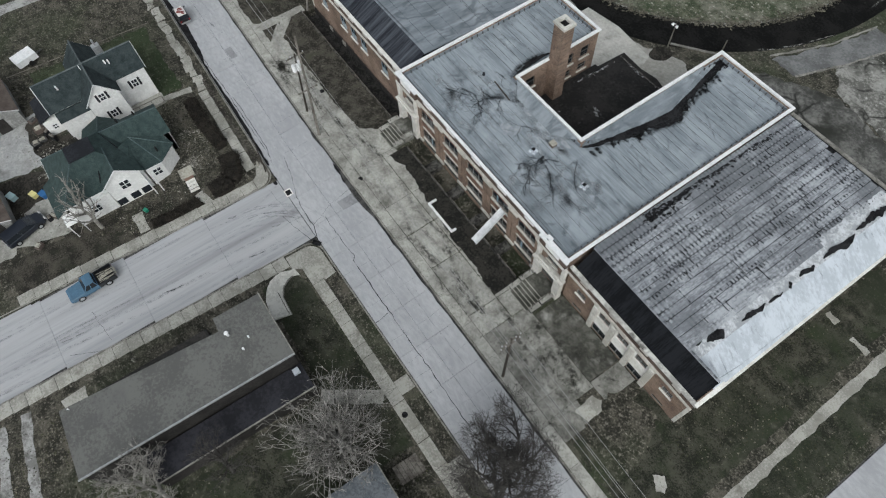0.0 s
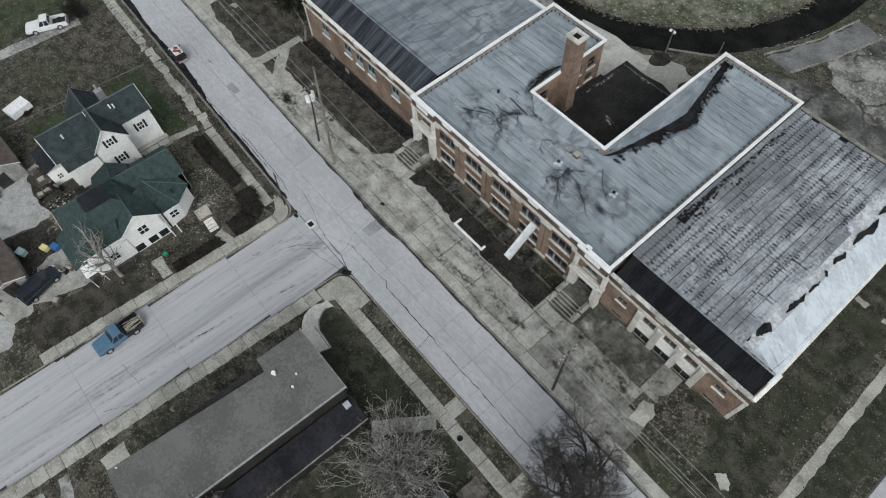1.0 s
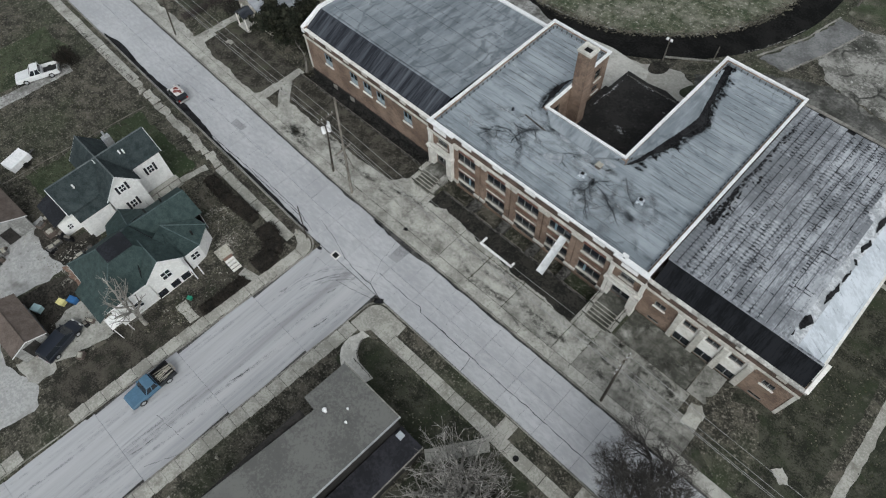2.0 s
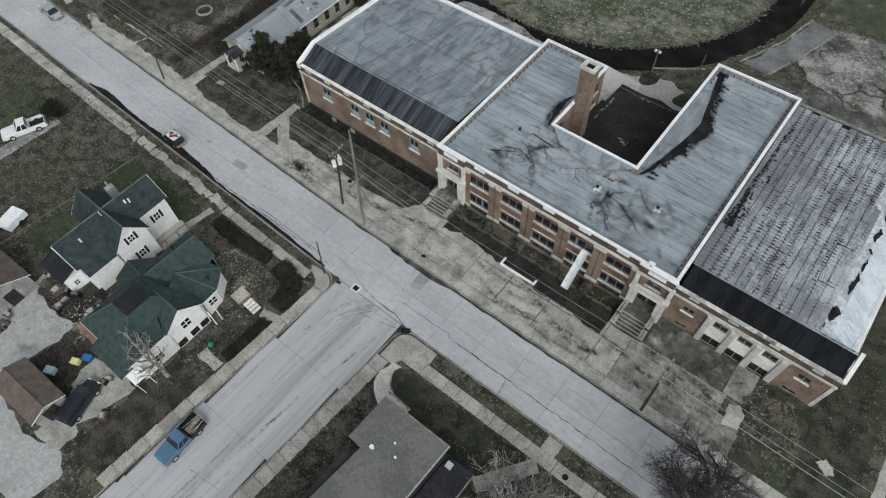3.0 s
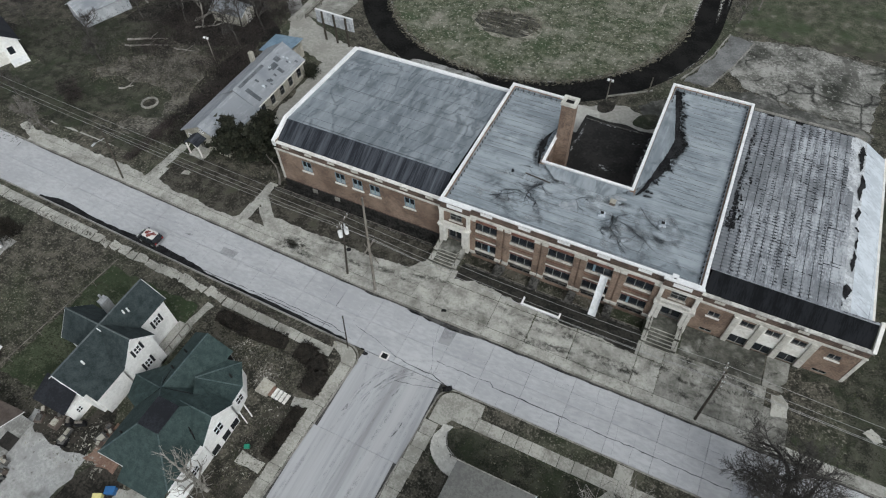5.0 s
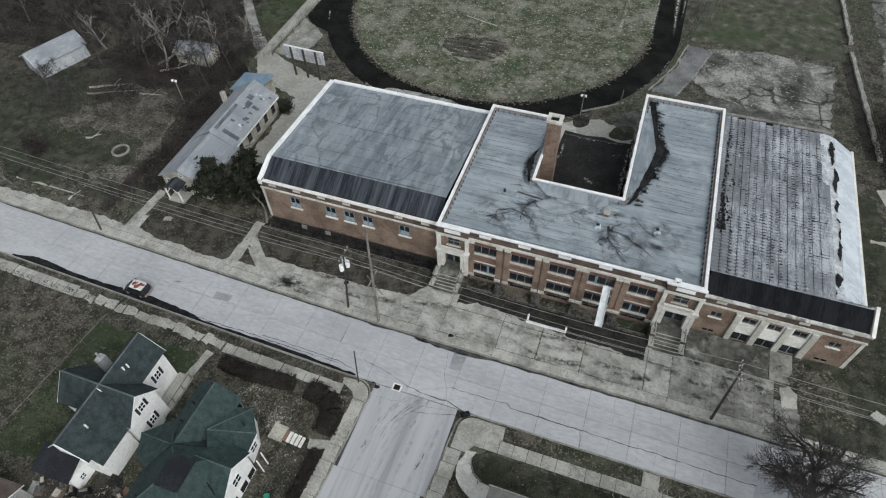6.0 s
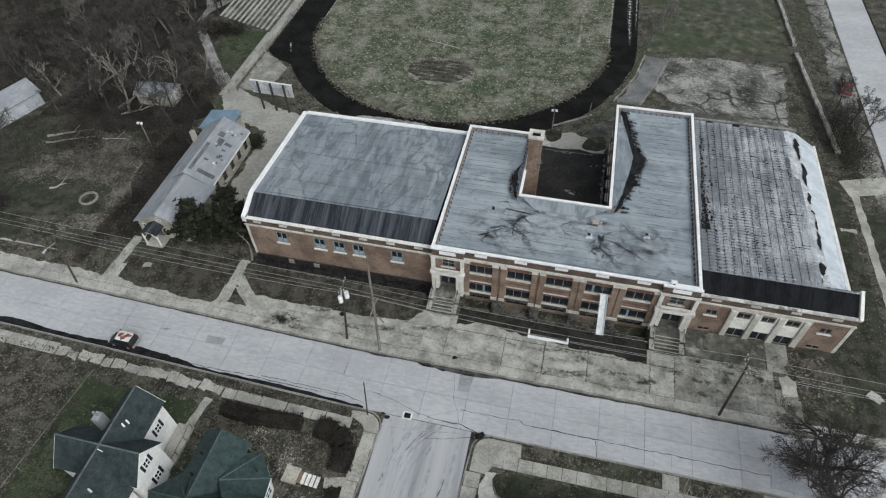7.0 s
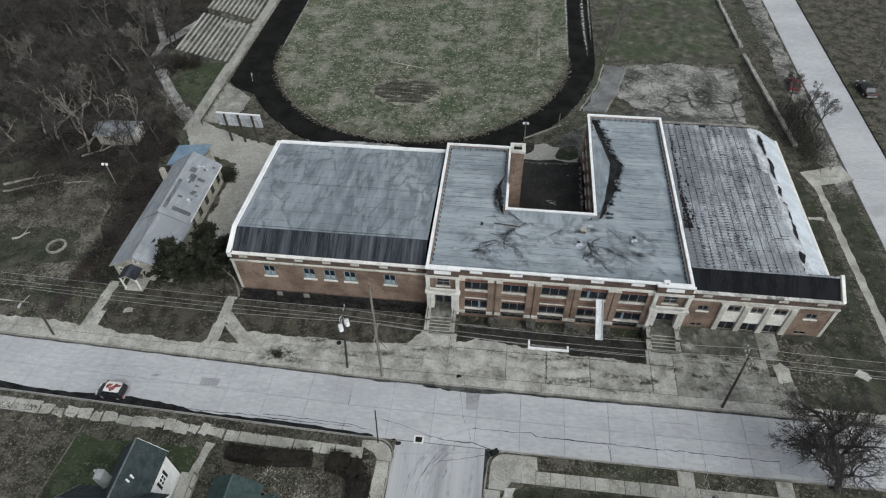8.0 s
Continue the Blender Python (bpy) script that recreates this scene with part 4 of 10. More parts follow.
sheet("field_line", "faded white line on the playing field", [(12.2, 57.5), (12.7, 57.5), (12.6, 76), (12.15, 76)], 0.056, M["deadgrass"], "line")
sheet("lot", "cracked and stained pale concrete lot", [(25.2, 47.5), (29, 44), (45.5, 41.5), (47, 57.5), (36, 58.5), (27, 57.0)], 0.02, M["lot"], "lot")
sheet("lot", "grey asphalt corner between track and lot", [(19.9, 42.6), (23.4, 42.2), (26.0, 49.0), (27.8, 56.2), (24.2, 57), (22.8, 50)], 0.025, M["lot_asphalt"], "lot")
for line in ([(19.4, 42.6), (22.5, 50.0), (24.0, 57.2)], [(23.5, 42.4), (26.0, 49.1), (27.9, 56.2)]):
    for a, b in zip(line, line[1:]):
        strip("lot_kerb", "low pale kerb line beside the lot", a, b, 0.24, M["kerb"], 0.09, "kerb")
sheet("rear_yard", "stained pale concrete yard behind the school", [(-32.6, 5.0), (-26.5, 5.0), (-24.2, 8.0), (-24.2, 28.2), (-29, 28.8), (-37, 31.5), (-42, 34), (-44, 31), (-40, 26), (-32.6, 24)], 0.022, M["yardpale"], "yard")
sheet("rear_yard", "rough pale concrete behind the school wing", [(-1, 22), (18.9, 22), (18.8, 30.2), (14, 33.5), (8, 31), (0, 29)], 0.02, M["yardpale"], "yard")
sheet("rear_yard", "grey cracked asphalt behind the school", [(18, 30.5), (45, 30.5), (46, 41.4), (29, 43.8), (21, 39.8), (15, 34)], 0.018, M["asphalt_old"], "yard")
sheet("rear_path", "pale concrete strip behind the school wing", rag([(-21, 25.5), (-20, 30.7), (-15, 31.2), (-10, 30.8), (-5.5, 29.8), (-1, 28.6), (-1, 25.5)], 0.15), 0.034, M["gravel"], "path")
sheet("rear_path", "pale concrete slab beside the boiler house", [(-1.0, 22.4), (8.3, 22.4), (10.3, 22.4), (10.4, 26.2), (11.0, 28.8), (10.4, 30.4), (4.2, 31.0), (-1.0, 30.2)], 0.036, M["slabpale"], "path")
sheet("rubble_bed", "dark round rubble bed in the rear yard", blob(10.9, 31.9, 1.3, 1.3, 813, 30, 0.1), 0.042, M["soil"], "soil")
rear_kerb = boxpart("yard_kerb", (-3.5, 3.5, -0.11, 0.11, 0.0, 0.2), M["kerb"], None)
rear_kerb.matrix_basis = pose(13.3, 36.1, 0.03, 0, 0, 34.6)
tagged(rear_kerb, "low pale concrete kerb beside the track", "kerb", kind="structure")
sheet("drive_yard", "pale gravel yard between the houses", [(-28, -56), (-17, -56), (-21.0, -47.6), (-20.6, -45.1), (-20.1, -43), (-20.0, -41.1), (-20.2, -39.2), (-22.1, -38.0), (-25, -37.6), (-28.6, -37.5)], 0.015, M["drive"], "yard")
sheet("parking_pad", "pale concrete parking pad beside the green house", [(-14.8, -39.9), (-15.0, -41.6), (-14.5, -43.2), (-13.7, -43.2), (-12.6, -45.5), (-13.2, -48.6), (-9.3, -47.6), (-9.7, -45.3), (-10.5, -45.3), (-9.4, -42.8), (-8.9, -39.4), (-12.4, -39.0)], 0.02, M["plaza"], "yard")
sheet("garden_soil", "dark bare garden soil beside the garage", rag([(-20.2, -44.4), (-13.9, -44.4), (-13.8, -43.0), (-14.8, -40.0), (-15.0, -38.4), (-18.7, -38.8), (-19.8, -41.0)], 0.15), 0.017, M["soil"], "soil")
sheet("drive_yard", "pale gravel drive running out to the side street", [(-19.6, -53), (-8.0, -53.6), (-7.4, -48.6), (-9.3, -47.8), (-13.2, -48.8), (-16, -48.6), (-19.4, -48.2)], 0.018, M["drive"], "yard")
sheet("garden_soil", "dark littered soil beside the patio", rag([(-27.4, -39.2), (-22.2, -39.6), (-20.3, -39.0), (-20.0, -35.2), (-21.6, -33.2), (-23.4, -36.2), (-27.6, -37.4)], 0.2), 0.018, M["soil"], "soil")
sheet("paver_patio", "worn red brick patio between the houses", [(-20.4, -39), (-16.8, -39.2), (-17.0, -35.3), (-19.6, -35.0)], 0.02, M["terra"], "patio")


# brown verge turf, with the shadow of the hedge mixed into its colour
M["lawn_shaded"] = surf("shaded_bare_verge", (0.016, 0.0145, 0.0115), (0.070, 0.063, 0.051), 0.6, 6.0, 0.95, 0.9, con=0.12, stain=((0.024, 0.026, 0.017), 0.5, 0.5, 0.66), stain2=((0.15, 0.141, 0.122), 3.0, 0.62, 0.76))
M["lawn_e"] = surf("damp_dark_lawn", (0.014, 0.015, 0.010), (0.062, 0.062, 0.046), 0.6, 6.0, 0.95, 0.9, con=0.12,
                   stain=((0.025, 0.030, 0.018), 0.10, 0.48, 0.62), stain2=((0.11, 0.103, 0.083), 0.8, 0.54, 0.74), stain3=((0.030, 0.040, 0.020), 0.35, 0.5, 0.7), stain4=((0.13, 0.123, 0.10), 4.0, 0.60, 0.78))
sheet("lawn", "damp dark lawn beside the school wing", rag([(41.5, -8.6), (51.6, -8.8), (51.2, 12), (50.7, 28), (46, 29), (45.7, 0.3), (41.5, 0.3)], 0.15), 0.012, M["lawn_e"], "lawn")
# this sheet darkens the verge where the hedge would shade it
sheet("lawn", "brown verge beside the green-roofed house, darkened for hedge shade", rag([(-9.0, -38.6), (-7.4, -31.7), (-7.0, -28.2), (-7.0, -25.5), (-3.0, -25.5), (-2.6, -46.0), (-7.6, -47.6), (-8.9, -45.8), (-8.5, -41)], 0.15), 0.012, M["lawn_shaded"], "lawn")
sheet("lawn", "damp dark lawn beside the cross street", rag([(53.2, -8.8), (56.6, -8.8), (56.4, 24), (52.4, 24)], 0.15), 0.012, M["lawn_e"], "lawn")
sheet("lawn", "damp dark verge and lawn round the flat-roofed building", rag([(10.4, -21.3), (12.6, -20.6), (33, -20.6), (33, -24), (31, -45), (24, -45), (24, -25), (10.4, -25)], 0.1), 0.011, M["lawn_e"], "lawn")


M["olivegrass"] = surf("patchy_olive_grass", (0.030, 0.036, 0.020), (0.105, 0.105, 0.078), 0.5, 5.0, 0.95, 0.9, con=0.14,
                       stain=((0.036, 0.056, 0.024), 0.12, 0.48, 0.66), stain2=((0.24, 0.23, 0.20), 0.5, 0.60, 0.74), stain3=((0.06, 0.056, 0.046), 0.16, 0.52, 0.68))
M["lawn_green"] = surf("green_back_lawn", (0.020, 0.027, 0.013), (0.072, 0.082, 0.050), 0.5, 5.0, 0.95, 0.9, con=0.13,
                       stain=((0.030, 0.046, 0.020), 0.12, 0.46, 0.64), stain2=((0.16, 0.155, 0.12), 1.8, 0.58, 0.72), stain3=((0.018, 0.019, 0.013), 0.5, 0.58, 0.70))
sheet("lawn", "mossy green back lawn beside the white house", rag([(-34.6, -20.4), (-21.2, -20.4), (-21.4, -24), (-26, -24.6), (-27.6, -27), (-28.4, -36), (-35.6, -36)], 0.2), 0.013, M["lawn_green"], "lawn")
sheet("lawn", "green grass beyond the garden fence", rag([(-60, -21), (-52, -20.6), (-51.6, -38), (-60, -38)], 0.2), 0.013, M["lawn_green"], "lawn")
sheet("lawn", "green grass beside the track", rag([(-42.2, 38), (-38, 36.5), (-40.6, 47), (-42, 51), (-45.8, 52), (-52, 52), (-51.4, 42), (-45.5, 39)], 0.2), 0.013, M["lawn_green"], "lawn")
sheet("grass_patch", "dark grass patch in the rear yard", blob(17.2, 31.2, 1.7, 1.8, 812, 40, 0.14), 0.034, M["lawn_e"], "grass")
sheet("lawn", "patchy olive grass above the concrete lot", rag([(24.6, 58.5), (36, 58.9), (48.4, 59.5), (48.2, 80), (47, 96), (26, 98), (24.6, 80)], 0.4), 0.013, M["olivegrass"], "lawn")


def overgrown(name, label, line, far, material, seed, z=0.052, amp=0.28):
    """Soil or turf that has crept over the slabs: a ragged near edge along a line, a straight far side."""
    rng = random.Random(seed)
    near = []
    for (ax, ay), (bx, by) in zip(line, line[1:]):
        n = max(2, int(math.hypot(bx - ax, by - ay) / 0.3))
        for k in range(n):
            f = k / n
            w = amp * (0.35 * math.sin(ax + k * 0.19 + seed) + 0.3 * math.sin(k * 0.83 + seed * 2)) + rng.uniform(-0.09, 0.09)
            near.append((ax + (bx - ax) * f, ay + (by - ay) * f + w))
    near.append(line[-1])
    bm = bmesh.new()
    lo = [bm.verts.new((x, y, z)) for x, y in near]
    hi = [bm.verts.new((x, far(x), z)) for x, y in near]
    lo0 = [bm.verts.new((x, y - 0.12, 0.01)) for x, y in near]
    for k in range(len(near) - 1):
        bm.faces.new((lo[k], lo[k + 1], hi[k + 1], hi[k]))
        bm.faces.new((lo0[k], lo0[k + 1], lo[k + 1], lo[k]))
    return tagged(part(name, bm, material), label, "soil", kind="structure")


overgrown("flower_bed", "dark bare soil along the school front", [(3.7, -4.5), (6.0, -4.0), (11.9, -4.5), (16.8, -5.0), (22.5, -5.1), (25.25, -5.4)], lambda x: -2.43, M["wetsoil"], 1)
overgrown("flower_bed", "brown patchy lawn along the school wing", [(-23.9, -3.0), (-21.1, -5.7), (-16.8, -5.8), (-13.1, -5.7), (-7.1, -5.9), (-1.9, -5.3), (-0.45, -3.6)], lambda x: -1.54, M["winglawn"], 2, amp=0.1)
sheet("lawn", "small triangle of turf between two paths", rag([(-23.95, -5.2), (-24.05, -7.5), (-21.5, -7.6)], 0.08), 0.062, M["winglawn"], "lawn")
# trench floor coloured near-black to carry the shade of the recess
tagged(boxpart("trench_floor", (-23.6, -0.4, -1.36, 0.42, -1.15, -1.06), M["shadedstone"], None), "soil in the trench along the school wing, shade in its colour", "soil", kind="structure")
overgrown("lawn_edge", "ragged grass over the edge of the forecourt", [(-62.2, -6.2), (-48.0, -6.4), (-41.4, -6.9), (-41.3, -5.6)], lambda x: -4.4, M["ground"], 3)
overgrown("lawn_edge", "ragged grass over the edge of the forecourt", [(-39.3, -6.6), (-36.0, -7.5), (-32.0, -7.4), (-29.5, -7.9), (-26.0, -7.9), (-25.4, -7.2)], lambda x: -1.0, M["winglawn"], 4, amp=0.1)
bm = bmesh.new()
prism(bm, rag(blob(43.2, -4.6, 3.0, 4.0, 12, 30, 0.16), 0.2, 0.35), 0.0, 0.056)
tagged(part("lawn_edge", bm, M["ground"]), "ragged grass over the edge of the forecourt", "soil", kind="structure")
rng = random.Random(55)
GUT = [(-52 + 0.7 * k) for k in range(70)]
sheet("wet_gutter", "dark silted gutter along the street", [shear(x, RS + 0.2) for x in GUT] + [shear(x, RS + 0.28 + (0.85 if x < -24 else 0.35) * max(0.15, 0.75 + 0.25 * math.sin(x * 0.35)) * min(1, (x + 52.5) / 4) + rng.uniform(-0.08, 0.08)) for x in reversed(GUT)], ROAD_TOP + 0.012, M["tarpatch"], "gutter")
sheet("wet_gutter", "dark dirt line along the kerb", [shear(x, RN - 0.27 - 0.05 * math.sin(x * 1.3) - (0.4 if 3 < x < 9 else 0)) for x in range(-60, 57, 2)] + [shear(x, RN - 0.16) for x in range(55, -61, -2)], ROAD_TOP + 0.012, M["tar"], "gutter")


# ---- the school ----
school = thing("school_building", "two-storey red brick school with white trim and grey flat roofs", "school")
ZC, ZD = 7.85, 7.25           # coping and deck heights of the middle block
YF = 0.0

# openings of the middle block's front: five bays, two storeys
BAYS = [(4.15, 6.95), (8.6, 11.45), (13.0, 15.95), (17.4, 20.35), (21.8, 24.75)]
holes = []
for a, b in BAYS:
    holes += [(a, b, 4.15, 5.95), (a, b, 0.75, 2.45), (a + 0.15, b - 0.15, -0.75, -0.1)]
holes += [(0.75, 2.75, 0.85, 3.0), (1.0, 2.5, 4.45, 5.75), (26.2, 28.4, 0.85, 3.0), (26.5, 28.1, 4.45, 5.75)]
bm = bmesh.new()
wall_panel(bm, 0, 29, -1.1, 6.2, 0.35, holes, front(YF))
part("wall", bm, M["brick"], school)
bm = bmesh.new()
wall_panel(bm, 0, 29, 6.2, 7.5, 0.35, [], front(YF))
part("parapet_wall", bm, M["brick_dark"], school)
# flank and courtyard walls
for place, u0, u1, hs in ((west(0.0), 0.35, 22.0, []), (east(29.0), 0.35, 30.4, []),
                          (east(8.4), 10.1, 22.0, [(11.5, 12.8, 4.7, 6.3), (17.2, 18.5, 4.7, 6.3), (19.6, 20.9, 4.7, 6.3), (17.2, 18.5, 2.6, 3.7), (19.6, 20.9, 2.6, 3.7)]),
                          (west(19.1), 10.1, 30.4, [(y, y + 1.3, z, z + 1.6) for y in (11.6, 14.2, 16.8, 19.4, 22.0, 24.6, 27.2) for z in (2.5, 4.9)])):
    bm = bmesh.new()
    wall_panel(bm, u0, u1, -0.2, 7.6, 0.35, hs, place)
    part("wall", bm, M["brick_y"], school)
    for h in hs:
        window_unit(school, place, *h, lights=1, rows=2, sill_mat=M["cream"])
for y, u0, u1, f in ((22.0, 0.35, 8.05, back), (30.4, 19.45, 28.65, back), (10.1, 8.05, 19.45, back)):
    bm = bmesh.new()
    hs = [(9.6, 10.9, 4.7, 6.3), (13.0, 14.3, 4.7, 6.3), (16.4, 17.7, 4.7, 6.3)] if u0 == 8.05 and y == 10.1 else [(u0 + 1.5, u0 + 2.9, 4.7, 6.3), (u0 + 4.6, u0 + 6.0, 4.7, 6.3)]
    wall_panel(bm, u0, u1, -0.2, 7.6, 0.35, hs, f(y))
    part("wall", bm, M["brick"], school)
    for h in hs:
        window_unit(school, f(y), *h, lights=1, rows=2, sill_mat=M["cream"])

# roof deck: a shallow fall toward the courtyard, with crickets behind its parapet
DECK = [((0.3, 0.3), (28.7, 0.3), (28.7, 9.9), (0.3, 9.9)), ((0.3, 9.9), (8.2, 9.9), (8.2, 21.8), (0.3, 21.8)), ((19.3, 9.9), (28.7, 9.9), (28.7, 30.2), (19.3, 30.2))]


def deck_z(x, y):
    return ZD - 0.22 * max(0.0, 1 - (abs(y - 9.0) / 6.0)) * (1 if 7 < x < 20.5 else 0.4)


bm = bmesh.new()
for q in DECK:
    (xa, ya), (xb, yb) = q[0], q[2]
    nx, ny = int((xb - xa) / 1.2) + 1, int((yb - ya) / 1.2) + 1
    gv = [[bm.verts.new((xa + (xb - xa) * i / nx, ya + (yb - ya) * j / ny, deck_z(xa + (xb - xa) * i / nx, ya + (yb - ya) * j / ny))) for j in range(ny + 1)] for i in range(nx + 1)]
    for i in range(nx):
        for j in range(ny):
            bm.faces.new((gv[i][j], gv[i + 1][j], gv[i + 1][j + 1], gv[i][j + 1]))
            bm.faces.new([bm.verts.new(v.co - Vector((0, 0, 0.25))) for v in (gv[i][j + 1], gv[i + 1][j + 1], gv[i + 1][j], gv[i][j])])
part("roof", bm, M["membrane"], school, "grey streaked flat roof membrane")

# parapets with white copings
PAR = [(0, 0, 29, 0), (29, 0, 29, 30.4), (29, 30.4, 19.1, 30.4), (19.1, 30.4, 19.1, 10.1), (19.1, 10.1, 8.4, 10.1), (8.4, 10.1, 8.4, 22.0), (8.4, 22.0, 0, 22.0), (0, 22.0, 0, 0)]
for ax, ay, bx, by in PAR:
    horiz = ay == by
    x0, x1, y0, y1 = min(ax, bx), max(ax, bx), min(ay, by), max(ay, by)
    w = 0.165
    if horiz:
        boxpart("coping", (x0 - w, x1 + w, y0 - w, y0 + w - 0.02, ZC - 0.2, ZC), M["coping"], school, "white painted metal coping")
    else:
        boxpart("coping", (x0 - w, x0 + w, y0 + w - 0.016, y1 - w - 0.004, ZC - 0.205, ZC - 0.004), M["coping"], school, "white painted metal coping")
rng = random.Random(21)
bm = bmesh.new()
for ax, ay, bx, by, nx, ny in ((0, 0.9, 0, 21.6, 1, 0), (29, 0.9, 29, 30, -1, 0), (28.6, 30.4, 19.4, 30.4, 0, -1), (19.1, 30, 19.1, 10.3, 1, 0), (19, 10.1, 8.5, 10.1, 0, -1), (8.4, 10.3, 8.4, 21.8, -1, 0), (8, 22, 0.4, 22, 0, -1)):
    d = math.hypot(bx - ax, by - ay)
    n = int(d / 0.75)
    for k in range(n):
        f = (k + 0.5) / n
        px, py = ax + (bx - ax) * f + nx * 0.42, ay + (by - ay) * f + ny * 0.42
        box(bm, px - 0.04 - 0.08 * abs(nx), px + 0.04 + 0.08 * abs(nx), py - 0.04 - 0.08 * abs(ny), py + 0.04 + 0.08 * abs(ny), ZD + 0.02, ZC - 0.24)
tagged(part("coping_bracket", bm, M["tar"], school), kind="stuff")
UP = [(0.352, 0.41, 0.42, 21.6), (28.59, 28.648, 0.42, 30.0), (19.452, 19.51, 10.0, 30.0), (7.99, 8.048, 10.2, 21.6)]
for x0, x1, y0, y1 in UP:
    boxpart("upstand", (x0, x1, y0, y1, ZD - 0.1, ZC - 0.226), M["membrane_l"], school)
for x0, x1, y0, y1 in [(0.42, 28.58, 0.352, 0.41), (19.52, 28.58, 29.99, 30.048), (8.1, 19.4, 9.69, 9.748), (0.42, 7.98, 21.59, 21.648)]:
    boxpart("upstand", (x0, x1, y0, y1, ZD - 0.35, ZC - 0.226), M["membrane_l"], school)
# light crickets of membrane against the courtyard parapets
bm = bmesh.new()
slab3(bm, [(8.6, 9.85, ZD + 0.5), (19.0, 9.85, ZD + 0.5), (16.5, 8.4, ZD - 0.12), (10.4, 8.6, ZD - 0.12)], 0.04)
slab3(bm, [(19.35, 10.2, ZD + 0.45), (19.35, 27.5, ZD + 0.45), (21.6, 20.5, ZD + 0.02), (20.6, 13.5, ZD + 0.0)], 0.04)
slab3(bm, [(8.15, 11.0, ZD + 0.4), (8.15, 18.5, ZD + 0.4), (7.5, 14.5, ZD + 0.02)], 0.04)
part("cricket", bm, M["membrane_l"], school, "pale membrane cricket against the parapet")

# front entablature: white frieze, brick strip with white panels
boxpart("entablature", [(-0.1, 29.1, YF - 0.18, YF - 0.002, 6.2, 6.42), (-0.2, 29.2, YF - 0.26, YF - 0.002, 6.422, 6.52)], M["cream"], school, "cream stone entablature over the bays")
for x in (5.5, 10.0, 14.5, 18.9, 23.3):
    boxpart("parapet_panel", (x - 0.7, x + 0.7, YF - 0.07, YF - 0.002, 7.05, 7.42), M["coping"], school)
# piers, sills, lintels
for px in (3.95, 7.25, 8.2, 11.75, 12.6, 16.3, 17.05, 20.65, 21.4, 25.0):
    pier = boxpart("pier", (px - 0.32, px + 0.32, YF - 0.16, YF - 0.003, 0.3, 5.85), M["brick"], school)
    boxpart("capital", (px - 0.36, px + 0.36, YF - 0.24, YF - 0.004, 5.853, 6.196), M["cream"], pier)
    boxpart("pier_base", (px - 0.36, px + 0.36, YF - 0.31, YF - 0.004, -0.1, 0.297), M["cream"], pier)
for k, (a, b) in enumerate(BAYS):
    for z0, z1, panel in ((4.15, 5.95, 0.5), (0.75, 2.45, 0.38)):
        boxpart("transom_panel", (a, b, YF + 0.03, YF + 0.13, z1 - panel, z1 - 0.004), M["redpanel"], school, "rusty red boarded transom")
        w = window_unit(school, front(YF), a, b, z0, z1 - panel - 0.004, lights=3, sill_mat=M["cream"], frame_mat=M["paleframe"], pane_mat=M["carglass"], depth=0.05, fw=0.05, sill=0.24)
        if (k, z0 > 3) in ((3, True), (0, False), (4, False)):
            mull = a + (b - a) * (0.3 if k > 2 else 0.66)
            boxpart("blind", (mull - 0.13, mull + 0.13, YF + 0.03, YF + 0.046, z0 + 0.06, z1 - panel - 0.06), M["bluepane"], w, "blue-grey painted mullion board")
    boxpart("string_course", (a - 0.02, b + 0.02, YF - 0.09, YF - 0.002, 2.5, 2.64), M["cream"], school)
    boxpart("spandrel_course", (a - 0.02, b + 0.02, YF - 0.05, YF - 0.002, 3.2, 3.32), M["redpanel"], school)
    window_unit(school, front(YF), a + 0.15, b - 0.15, -0.75, -0.1, lights=3)
boxpart("foundation", (3.7, 25.2, YF - 0.06, YF - 0.003, -0.08, 0.28), M["rubble"], school, "dark rubble foundation")
# wall foot over the trench, its shade put into the stone colour
boxpart("foundation", (-23.68, -0.3, 0.44, 0.497, -1.1, 0.28), M["shadedstone"], school, "stone foundation darkened for the trench's shade")
boxpart("foundation_ledge", (-23.72, -0.3, 0.40, 0.497, 0.283, 0.36), M["brick_dark"], school)
# areaway walls in front of the basement windows
boxpart("areaway_wall", [(3.85, 25.15, -2.43, -2.25, -1.1, 0.12), (-24.15, -0.35, -1.53, -1.38, -1.1, 0.1)], M["rubble"], school, "low dark stone areaway wall")


for a, b in zip(BAYS, BAYS[1:]):
    boxpart("trench_pier", (a[1] + 0.25, b[0] - 0.25, -2.24, YF - 0.32, -1.1, -0.35), M["rubble"], school, "mossy stone footing between the basement windows")


